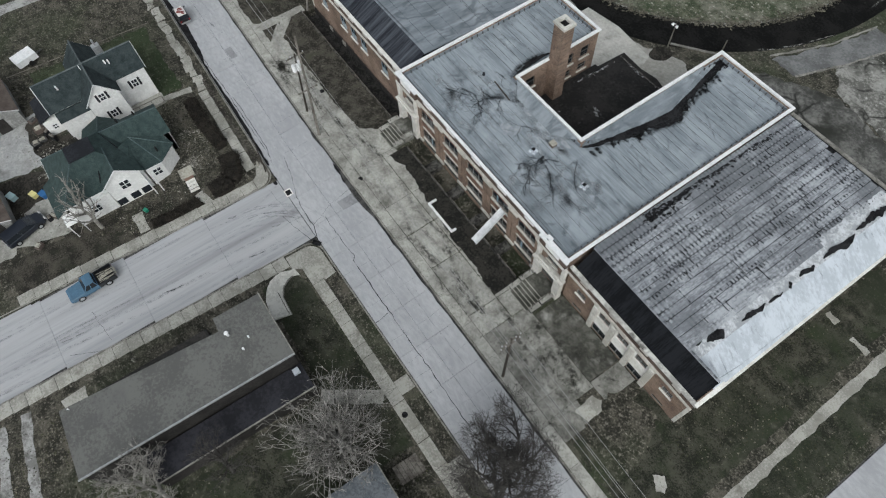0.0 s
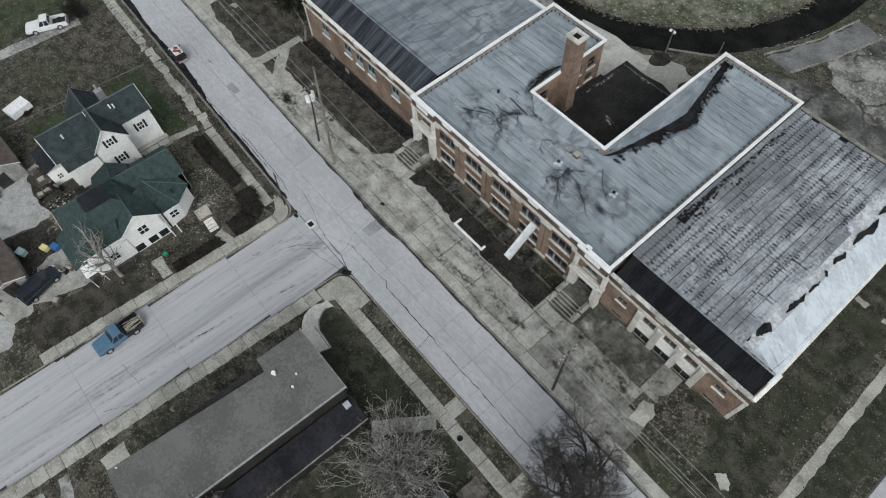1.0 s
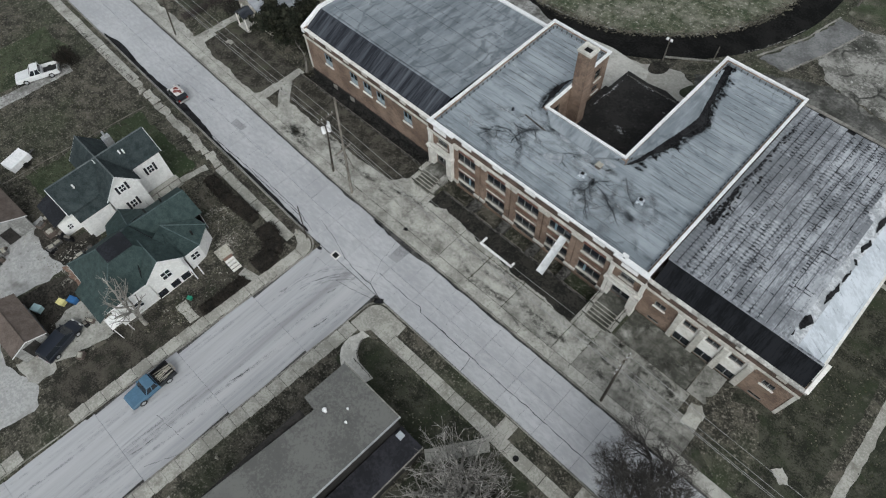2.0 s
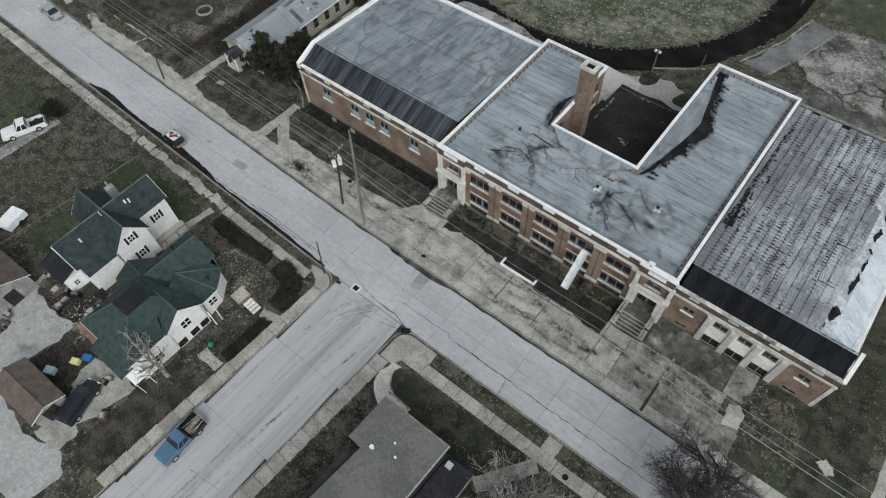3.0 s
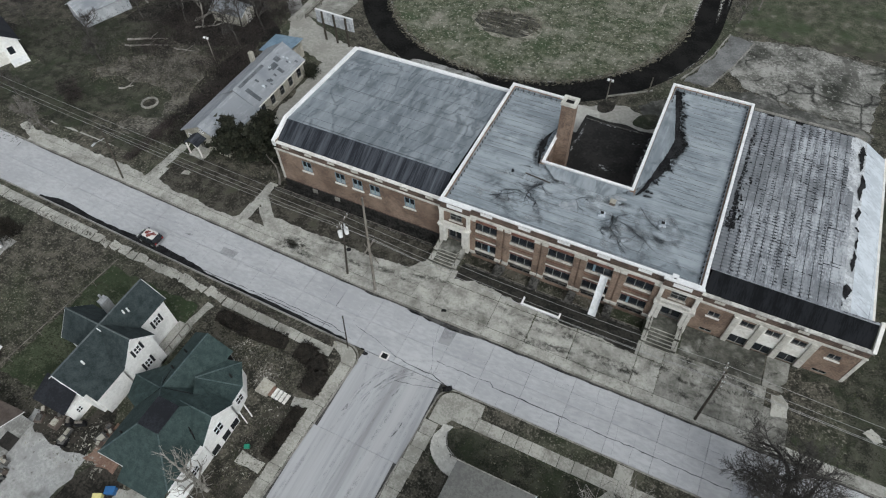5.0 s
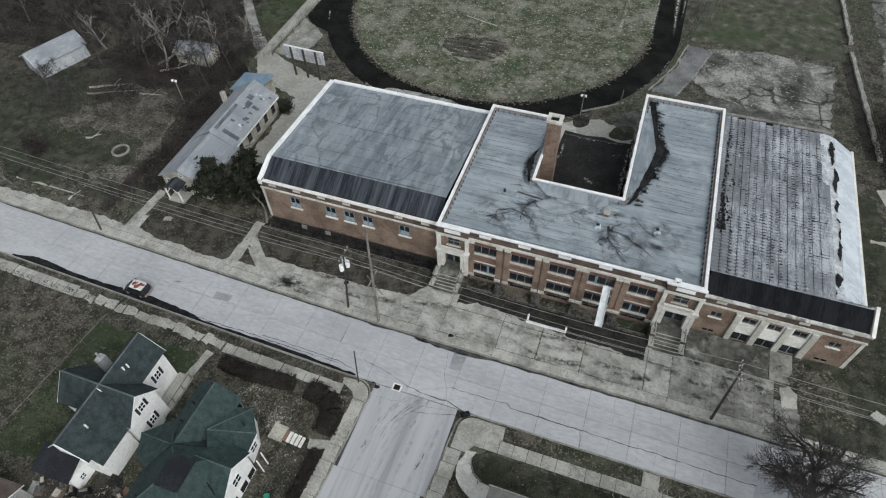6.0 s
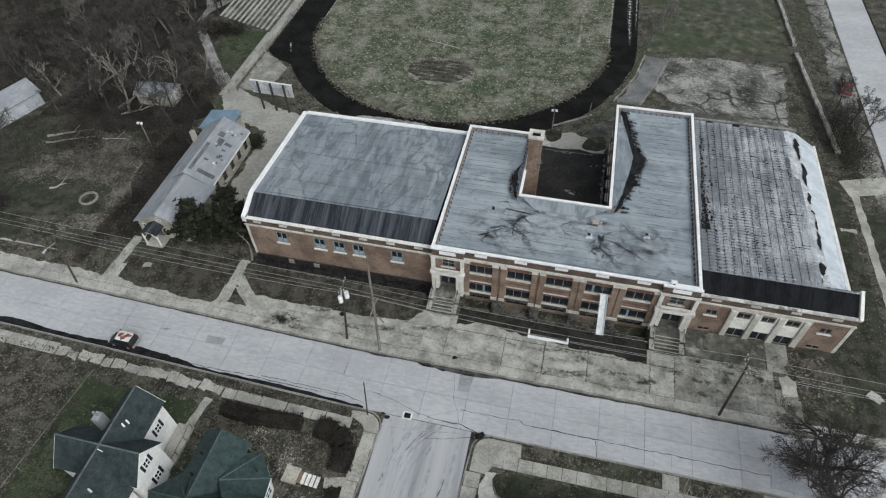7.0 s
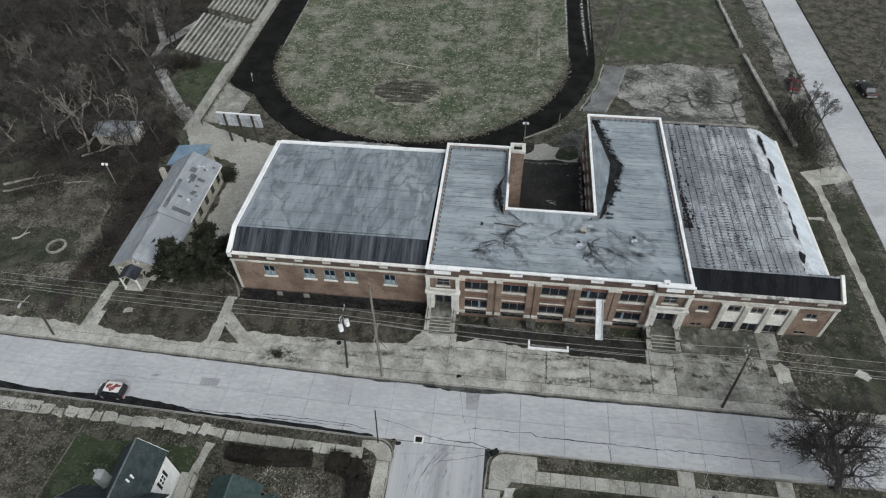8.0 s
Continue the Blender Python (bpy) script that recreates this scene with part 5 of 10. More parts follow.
def porch(x0, x1):
    """A white stone entrance bay with fluted pilasters, a balustrade and an upper window."""
    y = -0.62
    p = thing_part("porch", school, "cream stone entrance porch with balcony")
    for xa in (x0 + 0.05, x0 + 0.5, x1 - 0.9, x1 - 0.45):
        boxpart("pilaster", (xa, xa + 0.40, y, -0.004, 0.85, 3.45), M["porchwhite"], p)
    for xa in (x0, x1 - 0.95):
        boxpart("plinth", (xa, xa + 0.95, y - 0.06, -0.004, -0.1, 0.846), M["porchwhite"], p)
    boxpart("lintel", (x0 - 0.06, x1 + 0.06, y - 0.06, -0.006, 3.454, 3.74), M["porchwhite"], p)
    boxpart("cornice_ledge", (x0 - 0.12, x1 + 0.12, y - 0.14, -0.008, 3.744, 3.95), M["porchwhite"], p)
    boxpart("handrail", (x0 + 0.4, x1 - 0.4, y - 0.12, y + 0.06, 4.42, 4.54), M["porchwhite"], p)
    n = 12
    for k in range(n):
        f = x0 + 0.55 + (x1 - x0 - 1.1) * k / (n - 1)
        bm = bmesh.new()
        tube(bm, (f, y - 0.03, 3.952), (f, y - 0.03, 4.18), 0.045, 0.06, 6)
        tube(bm, (f, y - 0.03, 4.18), (f, y - 0.03, 4.418), 0.06, 0.04, 6)
        part("baluster", bm, M["porchwhite"], p)
    for xa in (x0, x1 - 0.42):
        boxpart("upper_pilaster", (xa, xa + 0.42, y + 0.2, -0.006, 3.954, 6.2), M["porchwhite"], p)
    boxpart("upper_entablature", (x0 - 0.06, x1 + 0.06, y + 0.16, -0.27, 6.204, 6.54), M["porchwhite"], p)


def pavilion(x0, x1):
    """The parapet steps forward over an entrance bay."""
    boxpart("parapet_step", (x0, x1, -0.36, -0.004, 6.56, 7.58), M["brick_dark"], school)
    boxpart("coping", (x0 - 0.14, x1 + 0.14, -0.46, -0.17, ZC - 0.2, ZC + 0.004), M["coping"], school, "white painted metal coping")
    boxpart("parapet_panel", ((x0 + x1) / 2 - 0.95, (x0 + x1) / 2 + 0.95, -0.44, -0.364, 6.95, 7.45), M["coping"], school)


def thing_part(name, parent, label):
    ob = boxpart(name, (0, 0.01, 0, 0.01, 0, 0.01), M["cream"], parent, label)
    return ob


porch(-0.2, 3.65)
porch(25.3, 29.35)
pavilion(-0.1, 3.6)
pavilion(25.35, 29.15)
for dx0, dx1 in ((0.75, 2.75), (26.2, 28.4)):
    mid = (dx0 + dx1) / 2
    for a, b in ((dx0, mid), (mid, dx1)):
        d = boxpart("door", [(a + 0.01, b - 0.01, 0.05, 0.10, 0.86, 1.35), (a + 0.01, a + 0.13, 0.05, 0.10, 1.352, 2.99), (b - 0.13, b - 0.01, 0.05, 0.10, 1.352, 2.99), (a + 0.132, b - 0.132, 0.05, 0.10, 2.8, 2.99)], M["frame"], school, "dark glazed entrance door")
        boxpart("pane", (a + 0.132, b - 0.132, 0.07, 0.08, 1.352, 2.798), M["carglass"], d)
        boxpart("handle", (mid - 0.06 if a == dx0 else mid + 0.03, mid - 0.03 if a == dx0 else mid + 0.06, 0.0, 0.04, 1.7, 2.0), M["metal"], d)
for a, b in ((1.0, 2.5), (26.5, 28.1)):
    window_unit(school, front(YF), a, b, 4.45, 5.75, lights=2, rows=2, sill_mat=M["cream"], frame_mat=M["paleframe"], pane_mat=M["carglass"], depth=0.06)


def stair(x0, x1):
    """Entrance steps between low cheek walls."""
    st = thing("entrance_steps", "worn grey concrete entrance steps with cheek walls", "steps", "entrance steps of the school")
    n = 6
    for k in range(n):
        z = 0.85 * (n - k) / n
        y1 = -1.6 - 0.38 * k + (0.0 if k else 1.59)
        # darker body and added pale edge: tread and riser contrast set by colour
        sp_ = boxpart("step", (x0, x1, -1.6 - 0.38 * (k + 1), y1, 0.0, z), M["plaza_dark"], st)
        boxpart("nosing", (x0, x1, -1.62 - 0.38 * (k + 1), -1.54 - 0.38 * (k + 1), z - 0.05, z + 0.012), M["walk"], sp_)
    for xa in (x0 - 0.5, x1 + 0.02):
        cheek = boxpart("cheek_wall", [(xa, xa + 0.48, -2.3, -0.95, 0.0, 0.9), (xa, xa + 0.48, -3.6, -2.302, 0.0, 0.45)], M["plaza_dark"], st)
        boxpart("cheek_cap", [(xa - 0.04, xa + 0.52, -2.35, -0.95, 0.902, 0.98), (xa - 0.04, xa + 0.52, -3.65, -2.352, 0.452, 0.53)], M["plaza"], cheek)
        bm = bmesh.new()
        tube(bm, (xa + 0.24, -3.4, 1.35), (xa + 0.24, -1.2, 1.85), 0.03, 0.03, 6)
        for yy, zt in ((-3.4, 1.35), (-2.1, 1.64), (-1.2, 1.85)):
            tube(bm, (xa + 0.24, yy, 0.5 if yy < -2.3 else 0.95), (xa + 0.24, yy, zt), 0.03, 0.03, 6)
        part("handrail", bm, M["darkpole"], st, "dark pipe handrail")


stair(0.35, 2.85)
stair(25.9, 28.6)

# inside: unseen near-black floors and a partition, added to keep the rooms dark
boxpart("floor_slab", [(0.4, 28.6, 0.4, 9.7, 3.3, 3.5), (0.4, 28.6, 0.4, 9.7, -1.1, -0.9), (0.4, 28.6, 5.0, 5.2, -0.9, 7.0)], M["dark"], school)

# chimney in the courtyard corner
chim = boxpart("chimney", (8.45, 10.05, 14.5, 15.9, 2.0, 12.9), M["brick"], school, "tall square brick chimney")
boxpart("chimney_cap", [(8.33, 10.17, 14.38, 14.75, 12.903, 13.2), (8.33, 10.17, 15.65, 16.02, 12.903, 13.2), (8.33, 8.75, 14.752, 15.648, 12.903, 13.2), (9.75, 10.17, 14.752, 15.648, 12.903, 13.2)], M["cream"], chim)
# black plug inside the cap: the darkness of the open flue as colour
boxpart("flue_mouth", (8.76, 9.74, 14.76, 15.64, 12.902, 12.93), M["tarpatch"], chim)
# low boiler house in the courtyard with a black roof
bm = bmesh.new()
prism(bm, [(8.75, 10.15), (18.75, 10.15), (18.75, 26.4), (16.8, 26.1), (14.9, 26.6), (12.6, 26.2), (9.4, 26.4), (9.2, 22.3), (8.75, 22.3)], 2.15, 2.4)
part("low_roof", bm, M["blackroof"], school, "black tarred low roof in the courtyard")
boxpart("low_wall", [(10.4, 18.75, 26.1, 26.38, -0.1, 2.148), (10.42, 10.7, 22.35, 26.09, -0.1, 2.148)], M["cream"], school)
boxpart("low_roof_edge", (9.6, 18.6, 25.6, 25.72, 2.402, 2.46), M["rubble"], school)


def wing(x0, x1, yw, y_top, y_back, z_eave, z_top, z_back, mans, deck, ends):
    """A lower wing: brick front, cornice, patterned parapet strip, steep front slope, nearly flat deck."""
    zb = z_eave - 1.25
    boxpart("cornice", [(x0 - 0.06, x1 + 0.06, yw - 0.18, yw - 0.003, zb + 0.06, zb + 0.24)], M["cream"], school, "cream stone cornice")
    boxpart("parapet_strip", (x0, x1, yw, yw + 0.3, zb + 0.002, z_eave - 0.16), M["brick_dark"], school)
    n = round((x1 - x0) / 3.6)
    for k in range(n):
        c = x0 + (x1 - x0) * (k + 0.5) / n
        boxpart("parapet_panel", (c - 0.5, c + 0.5, yw - 0.05, yw - 0.002, zb + 0.62, z_eave - 0.3), M["cream"], school)
    boxpart("coping", (x0 - 0.1, x1 + 0.1, yw - 0.1, yw + 0.34, z_eave - 0.12, z_eave), M["white"] if x0 < 0 else M["dirtywhite"], school)
    bm = bmesh.new()
    slab3(bm, [(x0 + 0.25, yw + 0.42, z_eave - 0.05), (x1 - 0.25, yw + 0.42, z_eave - 0.05), (x1 - 0.25, y_top, z_top), (x0 + 0.25, y_top, z_top)], 0.15)
    part("front_slope", bm, mans, school)
    bm = bmesh.new()
    xd = x1 - 0.25 - ends
    slab3(bm, [(x0 + 0.25, y_top + 0.01, z_top), (xd, y_top + 0.01, z_top), (xd, y_back, z_back), (x0 + 0.25, y_back, z_back)], 0.2)
    return part("roof", bm, deck, school)


# left wing
LX0, LX1, LY = -23.7, -0.2, 0.5
LW = [(-20.0, -18.55), (-15.1, -13.65), (-12.6, -11.15), (-10.15, -8.7), (-5.35, -3.9)]
bm = bmesh.new()
wall_panel(bm, LX0, LX1, -1.1, 5.45, 0.35, [(a, b, 3.2, 4.95) for a, b in LW], front(LY))
part("wall", bm, M["brick"], school)
for a, b in LW:
    w = window_unit(school, front(LY), a, b, 3.2, 4.95, lights=2, frame_mat=M["bluepane"], pane_mat=M["carglass"], sill_mat=M["white"], depth=0.06, fw=0.12, sill=0.2)
    for c in (a + 0.4, b - 0.4):
        boxpart("blind", (c - 0.24, c + 0.24, LY + 0.075, LY + 0.086, 3.32, 3.95), M["paleblind"], w, "pale grey-blue board behind the lower sash")
for x in (-18.9, -15.5):
    boxpart("pier_stub", (x - 0.35, x + 0.35, 0.3, 0.437, -0.5, 0.1), M["kerb"], school, "worn grey stone panel in the foundation")
for place, u0, u1 in ((west(LX0), LY, 21.2), (back(21.2), LX0 + 0.36, LX1)):
    bm = bmesh.new()
    wall_panel(bm, u0, u1, -0.2, 6.9, 0.35, [], place)
    part("wall", bm, M["brick_y"] if u0 == LY else M["brick"], school)
wing(LX0, LX1, LY, 3.7, 20.9, 6.75, 8.0, 7.0, M["mansard_streak"], M["membrane_l"], 0)
# its raking end parapet and back coping
bm = bmesh.new()
for (ya, za), (yb, zb_) in (((LY - 0.1, 6.6), (3.6, 8.25)), ((3.6, 8.25), (21.1, 7.3))):
    vs = []
    for x in (LX0 - 0.2, LX0 + 0.28):
        vs.append([bm.verts.new((x, ya, za - 0.5)), bm.verts.new((x, yb, zb_ - 0.5)), bm.verts.new((x, yb, zb_)), bm.verts.new((x, ya, za + (0.35 if ya < 1 else 0)))])
    a, b = vs
    bm.faces.new(a); bm.faces.new(b[::-1])
    for i in range(4):
        bm.faces.new((a[i], b[i], b[(i + 1) % 4], a[(i + 1) % 4]))
part("end_parapet", bm, M["coping"], school, "white raking end parapet")
boxpart("coping", (LX0 + 0.3, LX1 - 0.1, 20.92, 21.4, 6.9, 7.22), M["coping"], school, "white painted metal coping")
boxpart("corner_trim", (LX0 - 0.04, LX0 + 0.3, LY - 0.05, LY - 0.003, -0.2, 5.44), M["cream"], school)

# right wing
RX0, RX1, RY = 29.2, 45.3, 0.45
bm = bmesh.new()
RBAY = [(33.7, 35.5), (36.2, 38.0), (38.7, 40.5)]
hs = [(30.7, 31.9, 3.1, 3.95), (42.4, 43.6, 3.1, 3.95), (30.7, 32.0, 0.15, 0.65), (42.2, 43.6, 0.15, 0.65)]
hs += [(a + 0.2, b - 0.2, 3.35, 4.2) for a, b in RBAY] + [(a, b, 0.0, 1.45) for a, b in RBAY]
wall_panel(bm, RX0, RX1, -0.2, 4.95, 0.35, hs, front(RY))
part("wall", bm, M["brick"], school)
for h in hs:
    window_unit(school, front(RY), *h, lights=2, sill_mat=M["white"] if h[3] - h[2] < 1 and h[2] > 1 else None, depth=0.05, frame_mat=M["paleframe"], pane_mat=M["carglass"])
# white entrance surround with pilasters and panels
boxpart("surround_panel", [(a - 0.02, b + 0.02, RY - 0.06, RY - 0.003, 1.47, 3.17) for a, b in RBAY], M["white"], school, "white boarded panel between door and window")
for a, b in RBAY:
    boxpart("surround_side", (a - 0.02, a + 0.196, RY - 0.05, RY - 0.003, 3.2, 4.6), M["white"], school)
    boxpart("surround_side", (b - 0.196, b + 0.02, RY - 0.05, RY - 0.003, 3.2, 4.6), M["white"], school)
for k in range(5):
    boxpart("surround_board", [(a, b, RY - 0.075, RY - 0.061, 1.52 + k * 0.33, 1.80 + k * 0.33) for a, b in RBAY], M["white"], school)
for xa, xb in ((33.1, 33.66), (35.54, 36.16), (38.04, 38.66), (40.54, 41.2)):
    pil = boxpart("pilaster", (xa, xb, RY - 0.24, RY - 0.003, 0.0, 4.6), M["cream"], school)
    boxpart("flute", [(xa + 0.12, xa + 0.2, RY - 0.27, RY - 0.241, 0.2, 4.4), (xb - 0.2, xb - 0.12, RY - 0.27, RY - 0.241, 0.2, 4.4)], M["cream"], pil)
boxpart("surround_lintel", (33.0, 41.3, RY - 0.1, RY - 0.004, 4.604, 4.94), M["cream"], school)
boxpart("corner_trim", (RX1 - 0.3, RX1 + 0.05, RY - 0.05, RY - 0.003, -0.1, 4.94), M["cream"], school)
for place, u0, u1 in ((east(RX1), RY, 30.2), (back(30.2), RX0, RX1 - 0.36)):
    bm = bmesh.new()
    wall_panel(bm, u0, u1, -0.2, 5.2, 0.35, [], place)
    part("wall", bm, M["brick_y"] if u0 == RY else M["brick"], school)
wing(RX0, RX1, RY, 2.95, 29.9, 6.2, 7.6, 7.4, M["mansard_dark"], M["tarpatch"], 4.0)
# white coated slope along the outer edge, with tar showing at its upper side
bm = bmesh.new()
slab3(bm, [(41.1, 3.1, 7.56), (42.6, 3.1, 7.10), (42.6, 29.9, 6.95), (41.1, 29.9, 7.38)], 0.05)
part("edge_strip", bm, M["coat"], school, "patchy grey coating along the roof edge")
bm = bmesh.new()
slab3(bm, [(42.6, 3.1, 7.10), (45.34, 3.1, 5.35), (45.34, 29.9, 5.25), (42.6, 29.9, 6.95)], 0.05)
part("edge_slope", bm, M["white_band"], school, "white coated sloping roof edge")
boxpart("gutter", [(45.34, 45.6, 2.6, 30.1, 4.95, 5.3)], M["white"], school, "white box gutter")
bm = bmesh.new()
slab3(bm, [(45.16, 0.4, 6.3), (45.52, 0.4, 6.3), (45.52, 3.2, 7.78), (45.16, 3.2, 7.78)], 0.3)
part("end_parapet", bm, M["white"], school, "white stepped end parapet")
boxpart("back_kerb", (29.3, 42.4, 29.9, 30.25, 5.2, 7.55), M["kerb"], school, "crumbling grey roof kerb")


# ---- roof details ----
def ragged(bm, line, widths, z, seed, th=0.006):
    """A ragged flat patch along a line, lying on a deck; z may be a function of the place."""
    rng = random.Random(seed)
    zf = z if callable(z) else (lambda x, y: z)
    pts, ws = [], []
    for k, ((ax, ay), (bx, by)) in enumerate(zip(line, line[1:])):
        n = max(2, int(math.hypot(bx - ax, by - ay) / 0.25))
        for i in range(n + (k == len(line) - 2)):
            f = i / n
            pts.append((ax + (bx - ax) * f, ay + (by - ay) * f))
            ws.append(widths[k] + (widths[k + 1] - widths[k]) * f)
    rows = []
    da = db = 0.0
    for i, (x, y) in enumerate(pts):
        qx, qy = pts[min(i + 1, len(pts) - 1)]
        px, py = pts[max(i - 1, 0)]
        d = math.hypot(qx - px, qy - py) or 1
        nx, ny = -(qy - py) / d, (qx - px) / d
        da, db = 0.8 * da + rng.uniform(-0.13, 0.13), 0.8 * db + rng.uniform(-0.13, 0.13)
        a = ws[i] * max(0.1, 0.5 + da + rng.uniform(-0.1, 0.1))
        b = ws[i] * max(0.1, 0.5 + db + rng.uniform(-0.1, 0.1))
        p, q = (x + nx * a, y + ny * a), (x - nx * b, y - ny * b)
        rows.append((bm.verts.new((*p, zf(*p) + th)), bm.verts.new((*q, zf(*q) + th))))
    for (a, b), (c, d) in zip(rows, rows[1:]):
        bm.faces.new((a, b, d, c))


rng = random.Random(8)
bm = bmesh.new()
ragged(bm, [(7.9, 10.0), (7.5, 11.6), (7.3, 13.2), (7.4, 15.0), (7.8, 16.4)], [0.4, 0.6, 0.7, 0.5, 0.1], lambda x, y: ZD + 0.012, 31)
part("tar_patch", bm, M["tarpatch"], school, "black exposed tar along the roof valley")
bm = bmesh.new()
vr = random.Random(32)
EDGE = ((9.8, 19.6, 0.2), (11.1, 20.05, 0.5), (13.5, 20.5, 0.8), (16.0, 21.0, 1.3), (18.0, 21.35, 1.3), (20.3, 21.6, 1.6), (22.5, 21.2, 1.0), (24.7, 20.75, 1.0), (27.0, 20.2, 0.9), (29.9, 19.6, 0.7))
prev, drift, yv = None, 0.0, 9.8
while yv < 29.9:
    for (ya, xa, wa), (yb, xb, wb) in zip(EDGE, EDGE[1:]):
        if ya <= yv <= yb:
            f = (yv - ya) / (yb - ya)
            xe, we = xa + (xb - xa) * f, wa + (wb - wa) * f
    drift = 0.86 * drift + vr.uniform(-0.13, 0.13)
    row = (bm.verts.new((xe - 0.06 + vr.uniform(-0.04, 0.04), yv, ZD + 0.03)), bm.verts.new((xe + max(0.08, we * (0.85 + drift) + vr.uniform(-0.05, 0.05)), yv + vr.uniform(-0.03, 0.03), ZD + 0.012)))
    if prev:
        bm.faces.new((prev[0], prev[1], row[1], row[0]))
    prev = row
    yv += 0.16
part("tar_patch", bm, M["tarpatch"], school, "black exposed tar along the roof valley")
bm = bmesh.new()
ragged(bm, [(19.3, 29.4), (20.8, 29.6)], [0.9, 0.5], lambda x, y: ZD + 0.014, 33)
part("tar_patch", bm, M["tarpatch"], school, "black exposed tar along the roof valley")
pale = surf("pale_roof_coating", (0.22, 0.245, 0.27), (0.34, 0.36, 0.39), 0.5, 3, 0.7, 0.1)
for x, y, rx, ry, sd in ((17.0, 8.9, 1.5, 0.5, 41), (12.4, 8.7, 1.4, 0.45, 42), (13.4, 5.4, 0.9, 1.0, 43)):
    bm = bmesh.new()
    bm.faces.new([bm.verts.new((px, py, deck_z(px, py) + 0.009)) for px, py in blob(x, y, rx, ry, sd, 26, 0.25)])
    part("pale_patch", bm, pale, school, "pale repair coating on the roof")
bm = bmesh.new()
for x0, x1, y0, y1, st in ((0.5, 8.0, 10.5, 21.5, 0.92), (21.9, 28.5, 10.5, 30.0, 0.92), (0.5, 28.5, 0.8, 8.2, 1.25)):
    y = y0
    while y < y1:
        ragged(bm, [(x0 + rng.uniform(0, 1), y), ((x0 + x1) / 2, y + rng.uniform(-0.04, 0.04)), (x1 - rng.uniform(0, 1.5), y)], [0.035, 0.05, 0.03], deck_z, rng.random(), 0.004)
        y += st * rng.uniform(0.85, 1.15)
tagged(part("membrane_seam", bm, M["tar"], school), kind="stuff")
bm = bmesh.new()
for k in range(9):
    y = 5.2 + k * 1.75
    z = 8.0 - (y - 3.7) / 17.2
    ragged(bm, [(-23.0, y), (-12, y + rng.uniform(-0.05, 0.05)), (-0.8, y)], [0.03, 0.035, 0.03], (lambda zz: lambda x, yy: 8.0 - (yy - 3.7) / 17.2)(z), rng.random(), 0.008)
tagged(part("membrane_seam", bm, M["mansard_streak"], school), kind="stuff")


def roof_vent(x, y):
    v = thing("roof_vent", "small pale sheet-metal roof vent with a dark mouth", "roof vent", "roof vents")
    v.matrix_basis = pose(x, y, deck_z(x, y), 0, 0, 12)
    bm = bmesh.new()
    for a, b in ((-0.38, -0.1), (0.1, 0.38)):
        box(bm, a, b, -0.36, -0.1, 0.0, 0.16)
        box(bm, a, b, 0.1, 0.36, 0.0, 0.16)
    part("flange", bm, M["white_band"], v)
    boxpart("body", (-0.22, 0.22, -0.22, 0.22, 0.0, 0.42), M["white_band"], v)
    # black plate on the closed body; the opening's darkness is only colour
    boxpart("mouth", (-0.19, 0.19, -0.19, 0.19, 0.421, 0.44), M["tarpatch"], v)


roof_vent(17.0, 5.5)
roof_vent(23.4, 6.8)
box_v = thing("roof_hatch", "small weathered wooden box on the roof", "roof hatch", at=(17.6, 7.6, ZD - 0.1))
boxpart("body", (-0.3, 0.3, -0.3, 0.3, 0, 0.4), M["shingle_b"], box_v)
boxpart("lid", (-0.34, 0.34, -0.34, 0.34, 0.402, 0.46), M["stucco"], box_v)
lampbox = thing("coping_box", "small white electrical box on the coping", "electrical box", at=(26.2, 0.0, ZC))
boxpart("body", (-0.32, 0.32, -0.2, 0.25, 0, 0.3), M["coping"], lampbox)
# black plate on the box face, an opening's dark inside as colour
boxpart("mouth", (-0.1, 0.12, -0.212, -0.202, 0.08, 0.24), M["tarpatch"], lampbox)
pipe = thing("roof_pipe", "short pipe stub on the roof", "pipe", at=(5.6, 7.6, ZD - 0.03))
bm = bmesh.new()
tube(bm, (0, 0, 0), (0, 0, 0.3), 0.16, 0.16, 10)
part("stub", bm, M["mansard_streak"], pipe)
batten = boxpart("loose_batten", (-1.6, 1.6, -0.07, 0.07, 0.0, 0.07), M["darkpole"], None)
batten.matrix_basis = pose(8.6, 7.9, ZD - 0.14, 0, 0, -6)
tagged(batten, "dark loose timber batten lying on the roof", "timber")

bm = bmesh.new()
for line, w in (([(16.6, 23.2), (17.3, 23.5), (18.0, 23.4)], 0.4), ([(13.2, 17.9), (14.5, 17.4), (15.6, 17.5)], 0.9), ([(12.8, 12.6), (14.4, 12.2), (16.2, 12.5)], 0.6), ([(18.5, 12), (18.55, 17), (18.5, 22), (18.5, 26)], 0.35), ([(9.6, 25.6), (13, 25.5), (17.5, 25.8)], 0.5), ([(9.6, 18.5), (9.9, 21.5), (9.8, 24.5)], 0.5), ([(11, 11.2), (12, 14.5)], 0.4)):
    ragged(bm, line, [0.15] + [w] * (len(line) - 2) + [0.15], 2.41, len(line) + w, 0.0)
tagged(part("pale_scuff", bm, M["palefilm"], school), kind="stuff")
boxpart("roof_hatch", (18.0, 18.5, 19.4, 19.9, 2.402, 2.6), M["rubble"], school)

